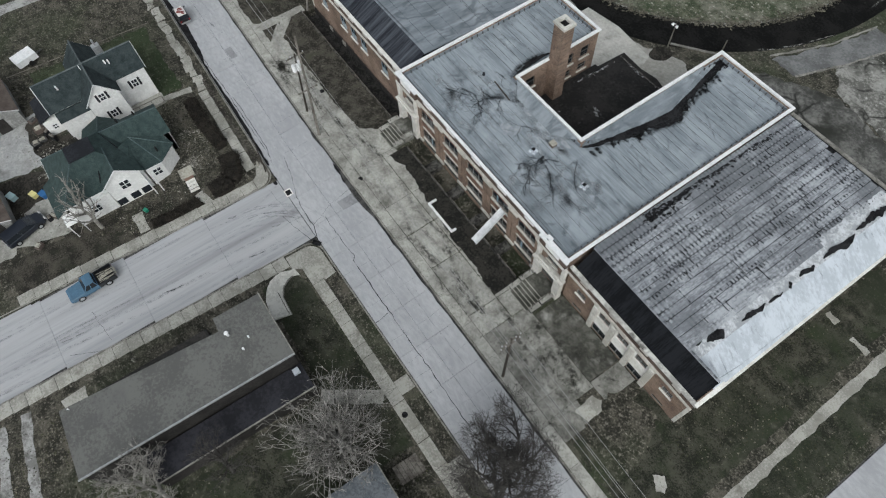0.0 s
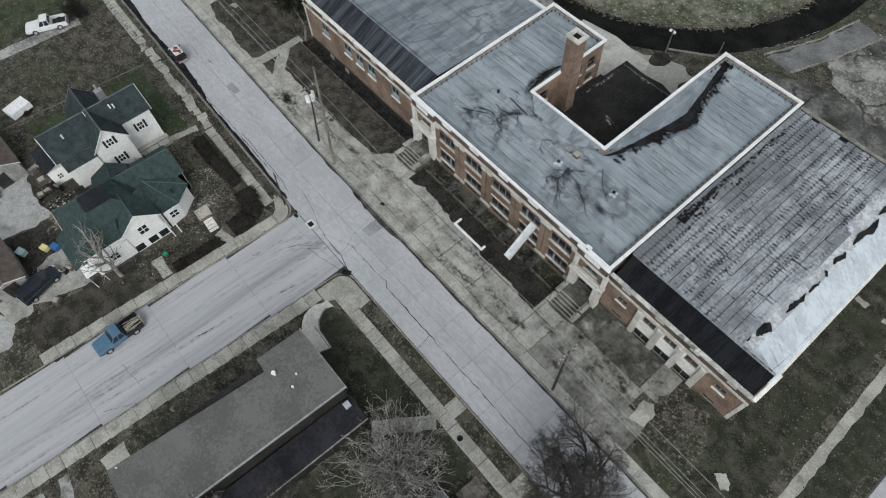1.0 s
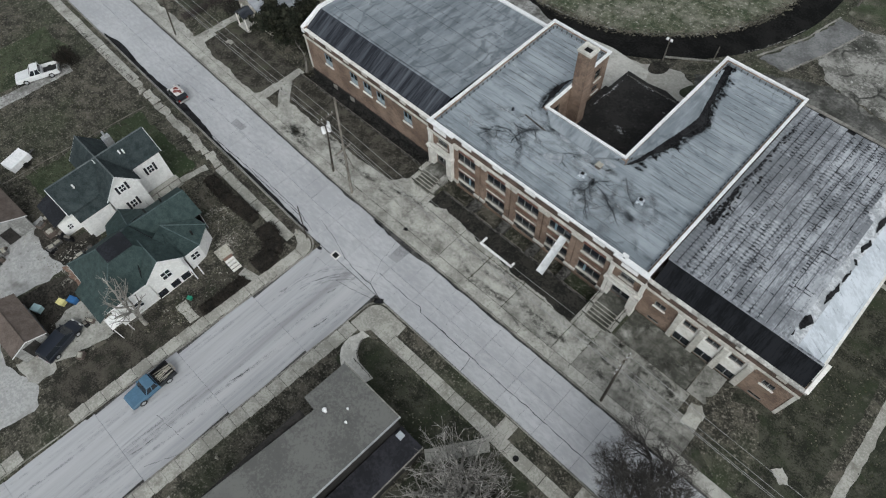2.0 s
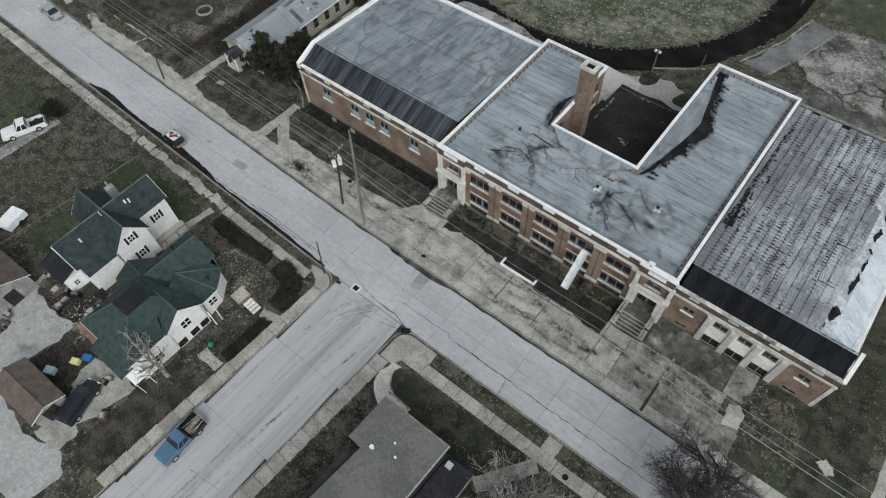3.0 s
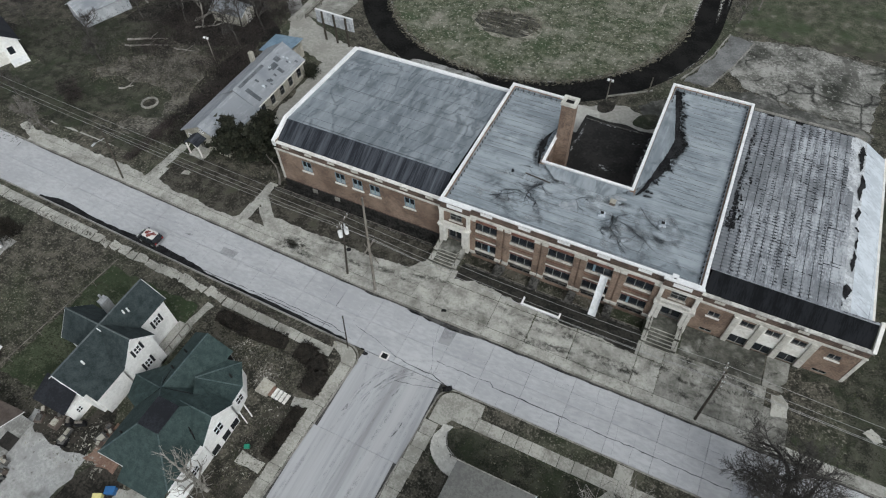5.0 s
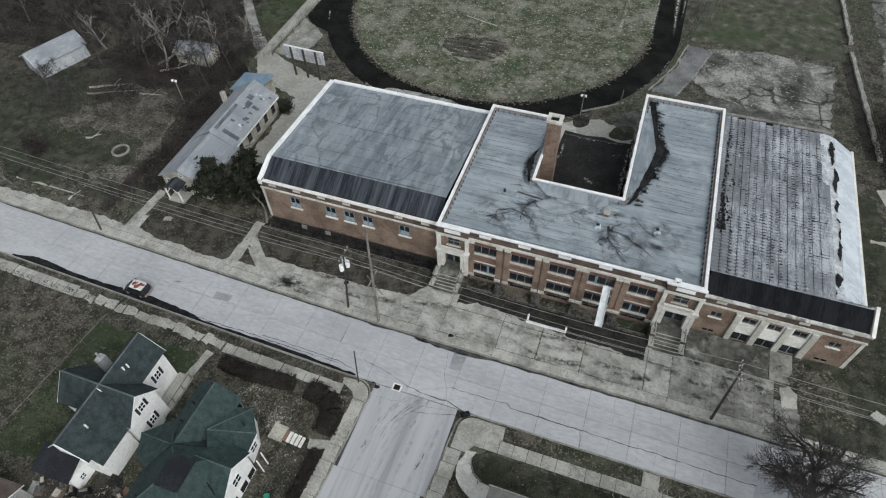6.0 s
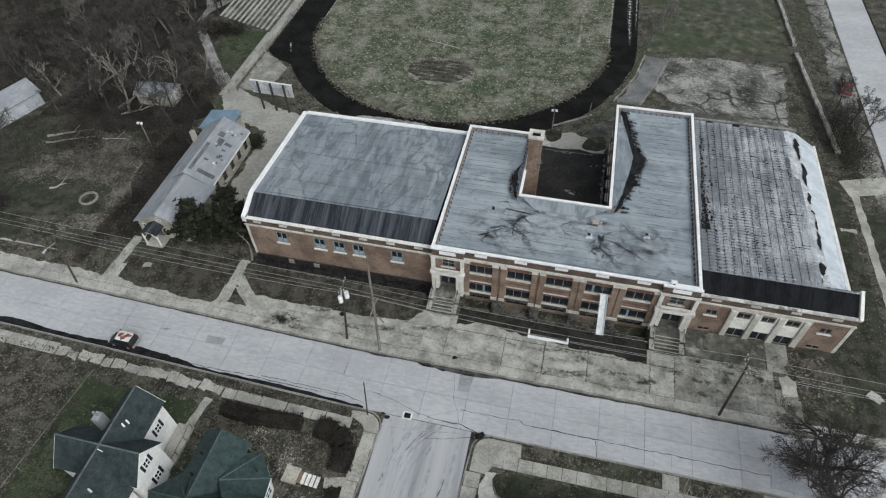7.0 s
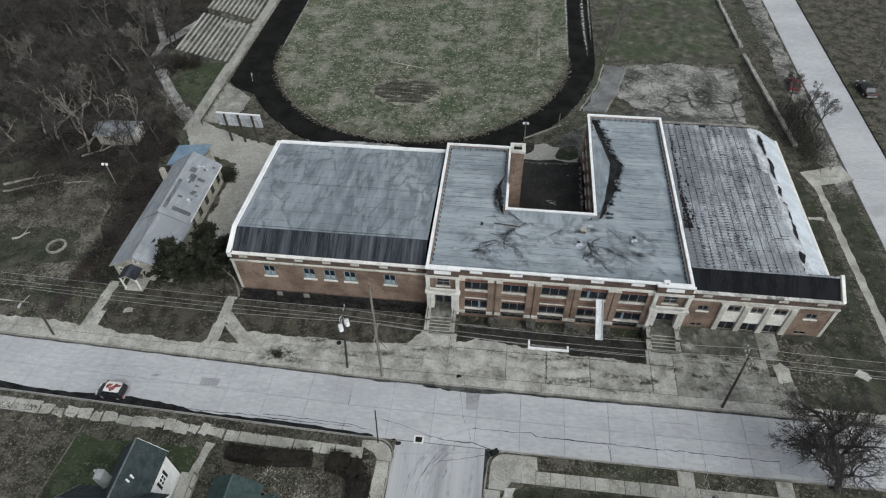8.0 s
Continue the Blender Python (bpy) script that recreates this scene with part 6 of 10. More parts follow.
# lapped sheets of the right wing's roof
rng = random.Random(77)
LAPS = []
sheets = boxpart("sheet_roof", (29.22, 41.1, 3.0, 29.8, 7.36, 7.37), M["tarpatch"], school, "lapped grey roofing sheets with dark joints")
zs = lambda y: 7.6 - 0.2 * (y - 2.95) / 26.95
for row in range(14):
    w = 0.848
    x = 29.22 + row * w
    y = 3.0
    while y < 29.7:
        ln = min(rng.choice((2.9, 3.9, 4.9, 5.9)) * rng.uniform(0.8, 1.1), 29.75 - y)
        if ln < 0.5:
            break
        me = slab_mesh(w - 0.05, round(ln, 1) - 0.03, 0.05, M["sheet"], "roof_sheet")
        piece("roof_sheet", me, sheets, pose(x + w / 2 + rng.uniform(-0.012, 0.012), y + ln / 2, zs(y + ln / 2) + 0.035 + rng.uniform(0, 0.02), rng.uniform(-0.2, 0.2), rng.uniform(-0.6, 0.6), rng.uniform(-0.12, 0.12)))
        if rng.random() < 0.45:
            LAPS.append((x, x + w * rng.choice((1.0, 1.0, 0.6, 1.9)), y))
        y += ln
# smudged lap ends, and rungs of dirt held by the fixings
bm = bmesh.new()
for xa, xb, y in LAPS:
    wd = rng.uniform(0.07, 0.15)
    ragged(bm, [(xa, y), ((xa + xb) / 2, y + rng.uniform(-0.03, 0.03)), (min(xb, 41.0), y)], [wd, wd * 0.7, wd], lambda x, y: zs(y), rng.random(), 0.078)
    if rng.random() < 0.5:
        ragged(bm, [(xa, y), (xa, y + rng.uniform(0.3, 0.9))], [0.14, 0.05], lambda x, y: zs(y), rng.random(), 0.08)
tagged(part("lap_mark", bm, M["tarfilm"], sheets), kind="stuff")
bm = bmesh.new()
for row in range(1, 14):
    x = 29.22 + row * 0.848
    y = 3.4
    while y < 29:
        run = rng.uniform(2.0, 9.0)
        if rng.random() < (0.8 if row in (2, 3, 4, 6, 7, 9, 11) else 0.4):
            side = rng.choice((0.06, 0.45))
            yy = y
            while yy < min(y + run, 29.2):
                l2 = rng.uniform(0.2, 0.42)
                hw = rng.uniform(0.05, 0.12)
                p = [(x + side + rng.uniform(-0.06, 0.06), yy - hw), (x + side + l2, yy - hw * 0.6), (x + side + l2, yy + hw * 0.7), (x + side, yy + hw)]
                bm.faces.new([bm.verts.new((px, py, zs(py) + 0.074)) for px, py in p])
                yy += 0.42 + rng.uniform(-0.06, 0.06)
        y += run
tagged(part("rung_mark", bm, M["dashfilm"], sheets), kind="stuff")
zw = lambda x, y: (7.56 - 0.31 * (x - 41.1) if x < 42.6 else 7.10 - 0.635 * (x - 42.6)) - 0.14 * (y - 3.1) / 26.8
# peeled places along the edge coating, and drips below them
for k, (yc, hw, xc, wd) in enumerate(((4.2, 0.5, 41.5, 0.7), (5.8, 1.0, 41.9, 0.9), (10.2, 1.5, 42.3, 0.75), (12.9, 0.9, 42.45, 0.4), (14.9, 0.25, 42.4, 0.3), (17.2, 1.0, 42.3, 0.55), (21.6, 2.2, 42.35, 0.95), (26.5, 2.3, 42.1, 1.0))):
    bm = bmesh.new()
    ragged(bm, [(xc, yc - hw), (xc + rng.uniform(-0.2, 0.2), yc - hw * 0.5), (xc, yc), (xc + rng.uniform(-0.2, 0.2), yc + hw * 0.55), (xc, yc + hw)], [0.1, wd * rng.uniform(0.5, 0.9), wd * 0.8, wd * rng.uniform(0.5, 1.0), 0.1], zw, rng.random(), 0.06)
    part("peeled_patch", bm, M["tarpatch"], school, "black tar where the white coating has peeled")
bm = bmesh.new()
for k in range(26):
    y = 4 + k * 0.98 + rng.uniform(-0.4, 0.4)
    x0 = rng.uniform(42.7, 43.4)
    x1 = x0 + rng.uniform(0.5, 1.9)
    ragged(bm, [(x0, y), ((x0 + x1) / 2, y + rng.uniform(-0.1, 0.1)), (min(x1, 45.2), y + rng.uniform(-0.2, 0.2))], [rng.uniform(0.1, 0.35), rng.uniform(0.1, 0.25), 0.05], zw, rng.random(), 0.01)
ragged(bm, [(44.7, 3.4), (45.0, 6.5), (45.1, 12), (45.15, 20)], [0.05, 0.16, 0.1, 0.05], zw, 9, 0.012)
tagged(part("dirt_streak", bm, M["film_soft"], school), kind="stuff")
bm = bmesh.new()
ragged(bm, [(41.0, 20.4), (40.95, 24), (41.0, 29.5)], [0.5, 0.6, 0.5], lambda x, y: zs(y) + 0.085 if x < 41.1 else zw(x, y) + 0.10, 5)
cover = bmesh.new()
slab3(cover, [(41.08, 3.1, 7.62), (41.56, 3.1, 7.50), (41.56, 20.2, 7.41), (41.08, 20.2, 7.50)], 0.04)
part("cover_sheet", cover, M["sheet"], school)
part("coating_edge", bm, M["coat"], school, "ragged grey-white coating edge")
bm = bmesh.new()
ragged(bm, [(29.75, 9.0), (29.85, 12), (29.8, 16), (29.9, 20), (29.85, 24.5)], [0.9, 0.55, 0.35, 0.25, 0.3], lambda x, y: zs(y) + 0.09, 6)
ragged(bm, [(30.2, 9.0), (30.15, 10.5), (30.0, 12.5)], [0.5, 0.4, 0.1], lambda x, y: zs(y) + 0.092, 16)
part("tar_strip", bm, M["tarfilm"], school, "worn black tar strip beside the parapet")
bm = bmesh.new()
for k in range(60):
    pts = blob(29.9 + abs(rng.gauss(0, 0.5)), rng.uniform(8.5, 14.5) if k < 40 else rng.uniform(15, 27), rng.uniform(0.05, 0.16), rng.uniform(0.08, 0.3), k + 300, 9, 0.3)
    bm.faces.new([bm.verts.new((px, py, zs(py) + 0.11)) for px, py in pts])
tagged(part("tar_scuff", bm, M["tarpatch"], school), kind="stuff")
boxpart("slope_cap", (29.3, 45.0, 2.8, 3.06, 7.6, 7.68), M["sheet"], school, "grey flashing at the top of the front slope")

# soft stains on roofs and paving
def stain_web(x, y, ang, length, width, rng, depth=0, turn=0.4, fork=0.22):
    """Lines of a branching stain: each with its points and widths."""
    line, ws, out = [(x, y)], [width * 0.5], []
    n = max(4, int(length / 0.45))
    for k in range(n):
        ang += rng.uniform(-turn, turn)
        x, y = x + math.cos(ang) * length / n, y + math.sin(ang) * length / n
        line.append((x, y))
        ws.append(width * (1 - 0.7 * (k + 1) / n) * rng.uniform(0.75, 1.3))
        if depth < 1 and rng.random() < fork:
            out += stain_web(x, y, ang + rng.choice((-1, 1)) * rng.uniform(0.5, 1.1), length * 0.5, width * 0.65, rng, depth + 1, turn, fork)
    return [(line, ws)] + out


def soft_stains(name, lines, zf, material, parent=None, lift=0.006, label="", category="", step=0.3):
    """Ribbons along lines, strong in the middle and fading to the rim; one mesh."""
    vs, fs, fade = [], [], []
    for q, (line, ws) in enumerate(lines):
        pts = []
        for k, ((ax, ay), (bx, by)) in enumerate(zip(line, line[1:])):
            n = max(1, int(math.hypot(bx - ax, by - ay) / step))
            last = k == len(line) - 2
            for i in range(n + last):
                f = i / n
                pts.append((ax + (bx - ax) * f, ay + (by - ay) * f, ws[k] + (ws[k + 1] - ws[k]) * f))
        m = len(pts)
        base = len(vs)
        for i, (x, y, w) in enumerate(pts):
            px, py, _ = pts[max(i - 1, 0)]
            qx, qy, _ = pts[min(i + 1, m - 1)]
            d = math.hypot(qx - px, qy - py) or 1
            nx, ny = -(qy - py) / d, (qx - px) / d
            e = min(1.0, i / max(1, m * 0.18), (m - 1 - i) / max(1, m * 0.18))
            for t_, g in ((-1, 0.0), (-0.55, 0.5), (0, 1.0), (0.55, 0.5), (1, 0.0)):
                vx, vy = x + nx * w * t_, y + ny * w * t_
                vs.append((vx, vy, zf(vx, vy) + lift + 0.0003 * (q % 12)))
                fade.append(g * e)
        for i in range(m - 1):
            for c in range(4):
                a = base + i * 5 + c
                fs.append((a, a + 1, a + 6, a + 5))
    me = bpy.data.meshes.new(name)
    me.from_pydata(vs, [], fs)
    at = me.attributes.new("fade", "FLOAT", "POINT")
    at.data.foreach_set("value", fade)
    me.materials.append(material)
    ob = new(name, me)
    if parent is not None:
        ob.parent = parent
    if label:
        tagged(ob, label, category)
    return tagged(ob, kind="stuff")


rng = random.Random(2024)
flat_roof = lambda x, y: max(deck_z(x, y), ZD - 0.2)
web = []
STEMS = [([(9.7, 7.5), (8.9, 6.6), (8.4, 5.6), (8.3, 4.8), (9.2, 4.3), (10.2, 4.5)], 0.30), ([(8.4, 5.0), (7.4, 5.0), (6.2, 4.8), (5.0, 4.2)], 0.24), ([(7.6, 4.9), (6.4, 4.2), (5.2, 3.4), (4.2, 2.8)], 0.2),
         ([(9.0, 6.6), (7.6, 6.2), (6.4, 6.3)], 0.2), ([(7.6, 9.4), (6.9, 9.2), (6.0, 9.1)], 0.22), ([(17.8, 6.5), (18.2, 5.8), (18.3, 4.8), (18.6, 3.9), (19.2, 3.2), (20.4, 3.4)], 0.28), ([(19.6, 6.9), (18.8, 6.2), (18.3, 5.3)], 0.24),
         ([(18.5, 4.2), (17.7, 3.7), (17.0, 2.8)], 0.2), ([(19.2, 3.3), (19.8, 2.3), (20.9, 1.3)], 0.18), ([(15.3, 7.7), (14.2, 7.2), (13.8, 6.4), (14.2, 5.5), (15.4, 5.1)], 0.16), ([(18.2, 5.6), (20.2, 5.0), (22.2, 3.8), (24.0, 2.6)], 0.14), ([(20.4, 8.6), (21.6, 7.2), (23.6, 5.6)], 0.13)]
halo = []
for line, w in STEMS:
    pts = [line[0]]
    for (ax, ay), (bx, by) in zip(line, line[1:]):
        for f in (0.5, 1.0):
            pts.append((ax + (bx - ax) * f + rng.uniform(-0.15, 0.15), ay + (by - ay) * f + rng.uniform(-0.15, 0.15)))
    web.append((pts, [w * rng.uniform(0.35, 0.9) for _ in pts]))
    halo.append((pts, [w * rng.uniform(1.8, 3.2) for _ in pts]))
    for x, y in pts[1:-1]:
        if rng.random() < 0.8:
            web += stain_web(x, y, rng.uniform(-2.8, -0.3), rng.uniform(0.8, 2.6), w * 0.36, rng, 0, 0.5, 0.3)
soft_stains("water_stain", web, flat_roof, M["roofstain"], school, 0.010)
haze = halo
for k in range(44):
    x = rng.uniform(1.5, 26)
    haze += stain_web(x, rng.uniform(1.5, 8.5), rng.uniform(-0.9, 0.2), rng.uniform(2, 6), rng.uniform(0.4, 1.1), rng, 1, 0.3, 0.15)
for k in range(14):
    haze += stain_web(rng.uniform(21.5, 24), 9 + k * 1.3, rng.uniform(-0.5, 0.1), rng.uniform(3, 5.5), rng.uniform(0.15, 0.45), rng, 2, 0.12)
for k in range(8):
    haze += stain_web(rng.uniform(0.8, 3), 11 + k * 1.3, rng.uniform(-0.15, 0.15), rng.uniform(2, 4.5), rng.uniform(0.12, 0.4), rng, 2, 0.1)
haze += [([(20.6, 9.4), (21.8, 7.6), (22.6, 5.4), (24.2, 3.2), (25.4, 1.4)], [0.3, 0.6, 0.8, 0.7, 0.3]), ([(20.2, 9.0), (20.9, 6.4), (22.0, 3.6), (23.0, 1.4)], [0.2, 0.5, 0.6, 0.4]), ([(22.4, 9.8), (24.4, 7.6), (26.4, 5.6)], [0.3, 0.5, 0.3])]
soft_stains("water_stain", haze, flat_roof, M["roofhaze"], school, 0.004)
pale_lines = [stain_web(rng.uniform(2, 24), rng.uniform(1.5, 8), rng.uniform(-0.4, 0.4), rng.uniform(1.5, 3.5), rng.uniform(0.35, 0.8), rng, 2, 0.4)[0] for k in range(40)]
pale_lines += [([(8.7, 8.9), (9.9, 8.1), (12, 7.9), (15, 7.8), (17.5, 7.8), (19.3, 8.6)], [0.4, 0.5, 0.5, 0.45, 0.5, 0.4]), ([(14.6, 7.2), (15.2, 6.2), (16.4, 5.6)], [0.4, 0.6, 0.4]), ([(19.0, 8.4), (18.6, 7.4), (19.2, 6.6)], [0.3, 0.5, 0.3]), ([(8.8, 9.3), (11.0, 8.4), (13.6, 8.5), (16.0, 8.2), (18.6, 9.0)], [0.3, 0.3, 0.25, 0.3, 0.35])]
soft_stains("pale_stain", pale_lines, flat_roof, M["roofpale"], school, 0.006)

# soft rims of the tar along the valleys, washed down the slope
rims = [([(xe + we * 0.8, ye) for ye, xe, we in EDGE], [0.25 + 0.3 * we for ye, xe, we in EDGE]), ([(7.6, 9.7), (7.1, 11.4), (6.9, 13.2), (7.1, 15.2)], [0.3, 0.5, 0.5, 0.3])]
for ye, xe, we in EDGE[1:]:
    for k in range(4):
        rims += stain_web(xe + we * 0.55, ye + rng.uniform(-1.1, 1.1), rng.uniform(-0.5, 0.3), rng.uniform(0.5, 1.3), rng.uniform(0.25, 0.5), rng, 2, 0.25)
soft_stains("tar_rim", rims, flat_roof, M["softtar"], school, 0.02)

# pale grit spilled along the outer side of the track
grit = [([(20.9, 86), (20.9, 77), (21.0, 68), (21.4, 59)], [0.2, 0.5, 0.45, 0.2]), ([(22.3, 92), (22.2, 78), (22.2, 64)], [0.2, 0.3, 0.15])]
for k in range(26):
    a = math.pi + math.pi * (0.06 + 0.9 * k / 26)
    x, y = -9 + 31.4 * math.cos(a), 58.6 + 31.4 * math.sin(a)
    if rng.random() < 0.5:
        grit += stain_web(x, y, a + 1.57, rng.uniform(2, 5), rng.uniform(0.12, 0.3), rng, 2, 0.1)
rim = [(-9 + 26.7 * math.cos(math.pi * (1 + k / 40)), 58.6 + 26.7 * math.sin(math.pi * (1 + k / 40))) for k in range(41)]
soft_stains("field_rim", [([(-35.7, 120)] + rim + [(17.7, 120)], [0.2] + [rng.uniform(0.15, 0.5) for _ in rim] + [0.2])], lambda x, y: 0.052, M["palegrit"], None, 0.0, "pale dead grass along the rim of the playing field", "grass")
soft_stains("track_grit", grit, lambda x, y: 0.03, M["palegrit"], None, 0.0, "pale grit along the edge of the running track", "grit")

# veined stains that run down the west wing's roof
wing_roof = lambda x, y: 8.0 - (y - 3.71) / 17.19
soft_stains("dirt_line", [([(-23.2, 12.6), (-16, 12.4), (-9, 12.5), (-0.8, 12.3)], [0.06, 0.09, 0.07, 0.08]), ([(-23.2, 4.1), (-12, 4.0), (-0.8, 4.1)], [0.16, 0.12, 0.16])], wing_roof, M["roofstain"], school, 0.009)

# cracks and patches in the street
rng = random.Random(404)
def joint_cracks(bm, lines, rng):
    """Dark open joints: nearly straight, with small jogs and uneven width."""
    for line, w in lines:
        pts = []
        for (ax, ay), (bx, by) in zip(line, line[1:]):
            n = max(2, int(math.hypot(bx - ax, by - ay) / 0.55))
            for k in range(n):
                f = k / n
                pts.append((ax + (bx - ax) * f + rng.uniform(-0.07, 0.07), ay + (by - ay) * f + rng.uniform(-0.07, 0.07)))
        pts.append(line[-1])
        ragged(bm, pts, [w * 0.6 * rng.uniform(0.3, 1.4) for _ in pts], lambda x, y: ROAD_TOP, rng.random(), 0.005)


bm = bmesh.new()
JOINTS = [([(-3.7, -14.9), (-0.4, -15.6), (2.2, -16.4), (4.4, -16.7), (6.6, -16.7), (8.6, -17.2)], 0.10), ([(6.5, -15.1), (10.7, -15.05), (12.6, -14.85), (13.0, -15.3), (19.7, -15.3), (27, -15.3), (34, -15.4), (46, -15.4)], 0.11),
          ([(4.7, -10.7), (5.3, -12.9), (5.2, -13.2), (6.6, -16.7)], 0.06),
          ([(20.4, -15.4), (20.6, -17.1)], 0.1), ([(-30, -16.2), (-18, -16.1), (-6, -16.3)], 0.10), ([(-16, -15.8), (-6.4, -16.0), (-3.2, -16.6)], 0.08),
          ([(3.4, -19.0), (6.0, -18.4), (8.2, -17.8)], 0.06), ([(5.4, -44.5), (6.8, -41.5), (7.6, -41.0)], 0.05), ([(6.8, -41.5), (7.4, -43.6)], 0.04), ([(2.0, -41.0), (6.2, -40.4)], 0.05)]
FAINT = [([(14, -12.3), (22, -12.4), (31, -12.2), (40, -12.5)], 0.05), ([(-0.6, -18.6), (3.4, -18.2), (7.0, -17.6)], 0.05), ([(26, -13.8), (26.1, -16.8)], 0.05)]
for k in range(11):
    xx = 9.4 + 4.6 * k
    FAINT.append(([shear(xx, -17.0), shear(xx + 0.1, -13.8), shear(xx, -10.6)], 0.035))
for k in range(14):
    xx = -64 + 4.6 * k
    FAINT.append(([shear(xx, -17.0), shear(xx + 0.1, -13.8), shear(xx, -10.6)], 0.028))
joint_cracks(bm, JOINTS, rng)
tagged(part("road_crack", bm, M["tarpatch"]), "dark cracked joints in the street surface", "crack", kind="stuff")
bm = bmesh.new()
joint_cracks(bm, FAINT, rng)
tagged(part("road_joint", bm, surf("silted_joint", (0.17, 0.172, 0.178), (0.27, 0.273, 0.28), 0.6, 4, 0.9, 0.1)), "faint grey slab joints in the street", "joint", kind="stuff")
bm = bmesh.new()
for xa, xb, w in ((-5.0, -2.4, 0.22), (0.6, 4.6, 0.5), (4.6, 9.0, 0.3), (9.0, 16, 0.16), (16, 24, 0.2), (24, 40, 0.12), (-24, -12, 0.1)):
    n = max(3, int((xb - xa) / 0.8))
    ragged(bm, [shear(xa + (xb - xa) * k / n, RN - 0.2 - w * 0.35) for k in range(n + 1)], [0.05] + [w * rng.uniform(0.5, 1.3) for _ in range(n - 1)] + [0.05], lambda x, y: ROAD_TOP, rng.random(), 0.016)
tagged(part("gutter_silt", bm, M["tarpatch"]), "black silt and leaves gathered along the kerb", "silt", kind="stuff")
sheet("road_patch", "large bluish repair patch in the street", rag([(37.0, -16.6), (45.5, -16.7), (45.3, -13.4), (41.2, -13.3), (41.0, -14.2), (37.2, -14.4)], 0.05), ROAD_TOP + 0.006, surf("blue_grey_patch", (0.30, 0.31, 0.34), (0.37, 0.38, 0.41), 0.4, 3, 0.85, 0.1), "road")
for x0, x1, y0, y1 in ((5.6, 6.9, -13.0, -10.8), (-24.0, -22.0, -13.2, -12.2)):
    sheet("road_patch", "slightly darker repair patch in the street", [(x0, y0), (x1, y0 + 0.1), (x1 + 0.1, y1), (x0 - 0.1, y1 - 0.1)], ROAD_TOP + 0.006, surf("patch_concrete", (0.22, 0.225, 0.235), (0.30, 0.305, 0.315), 0.5, 3, 0.85, 0.1), "road")

rng = random.Random(515)
smear = []
for k in range(34):
    smear += stain_web(rng.uniform(28.8, 39.5), rng.uniform(-5.2, -0.6), rng.uniform(-0.9, 0.6), rng.uniform(1.2, 3.4), rng.uniform(0.3, 0.9), rng, 2, 0.35)
for k in range(90):
    x = -20 + 59 * rng.random()
    y = rng.choice((rng.uniform(-9.4, -8.6), rng.uniform(-8.6, -6.8), rng.uniform(-8.6, -6.8), rng.uniform(-6.4, -5.2)))
    smear += stain_web(x, y, rng.uniform(-0.08, 0.08), rng.uniform(1.6, 5.0), rng.uniform(0.3, 0.85), rng, 2, 0.12)
soft_stains("algae_stain", [(l, w) for l, w in smear if all(py > -9.7 for _, py in l)], lambda x, y: 0.062, M["algaestain"], None, 0.0, "dark algae smears on the concrete forecourt", "stain")

# tyre marks in the side street and round its mouth
TYRES = []
for line, w in (([(2.2, -52), (3.7, -44.2), (4.0, -38.5), (5.3, -28.7), (6.3, -22.8), (6.8, -19.1)], 0.34), ([(3.2, -50), (4.6, -43), (5.5, -36), (6.2, -29)], 0.2), ([(0.0, -46), (1.4, -36), (2.2, -28), (2.9, -22), (4.6, -18.2), (8, -15.8)], 0.22),
                ([(-0.4, -29), (0.8, -23.2), (1.4, -19), (3.4, -16.4), (8, -14.4)], 0.2), ([(1.4, -30), (2.0, -24), (3.0, -19.5), (5.2, -17.0), (10, -15.2)], 0.18), ([(6.6, -33), (7.0, -25), (7.4, -20.5)], 0.24), ([(0.3, -26), (0.7, -21), (-0.4, -17.8), (-4, -15.6)], 0.18),
                ([(1.6, -62), (3.0, -52), (4.3, -45)], 0.3), ([(4.8, -60), (5.4, -50), (6.4, -42)], 0.22), ([(2.4, -33), (3.2, -26), (3.9, -21.2)], 0.16), ([(-40, -14.0), (-26, -13.2), (-10, -13.1)], 0.16), ([(-44, -12.2), (-30, -11.6), (-18, -11.8)], 0.14)):
    TYRES.append((line, [w * 0.5] + [w * 0.8] * (len(line) - 2) + [w * 0.4]))
for k in range(26):
    x = rng.uniform(SW + 0.8, SE - 0.8)
    y = rng.uniform(-62, -24)
    TYRES.append(([shear(x, y), shear(x + 0.1, y + 4), shear(x + rng.uniform(-0.1, 0.5), y + rng.uniform(7, 12))], [0.1, rng.uniform(0.12, 0.3), 0.1]))
WEAR = []
for k in range(7):
    x, ra = rng.uniform(-0.2, 3.6), rng.uniform(5, 9)
    WEAR.append(([(x + ra * (1 - math.cos(a / 10)), -23 + 7.2 * math.sin(a / 10) ** 1.2) for a in range(0, 14, 2)], [0.04, 0.08, 0.1, 0.1, 0.1, 0.07, 0.04]))
road_z = lambda x, y: ROAD_TOP
soft_stains("tyre_mark", TYRES, road_z, M["tyrestain"], None, 0.004, "faint dark tyre marks on the street", "tyre marks")
soft_stains("tyre_wear", WEAR, road_z, M["tyrepale"], None, 0.009, "pale polished tyre arcs round the junction", "tyre marks")
bm = bmesh.new()
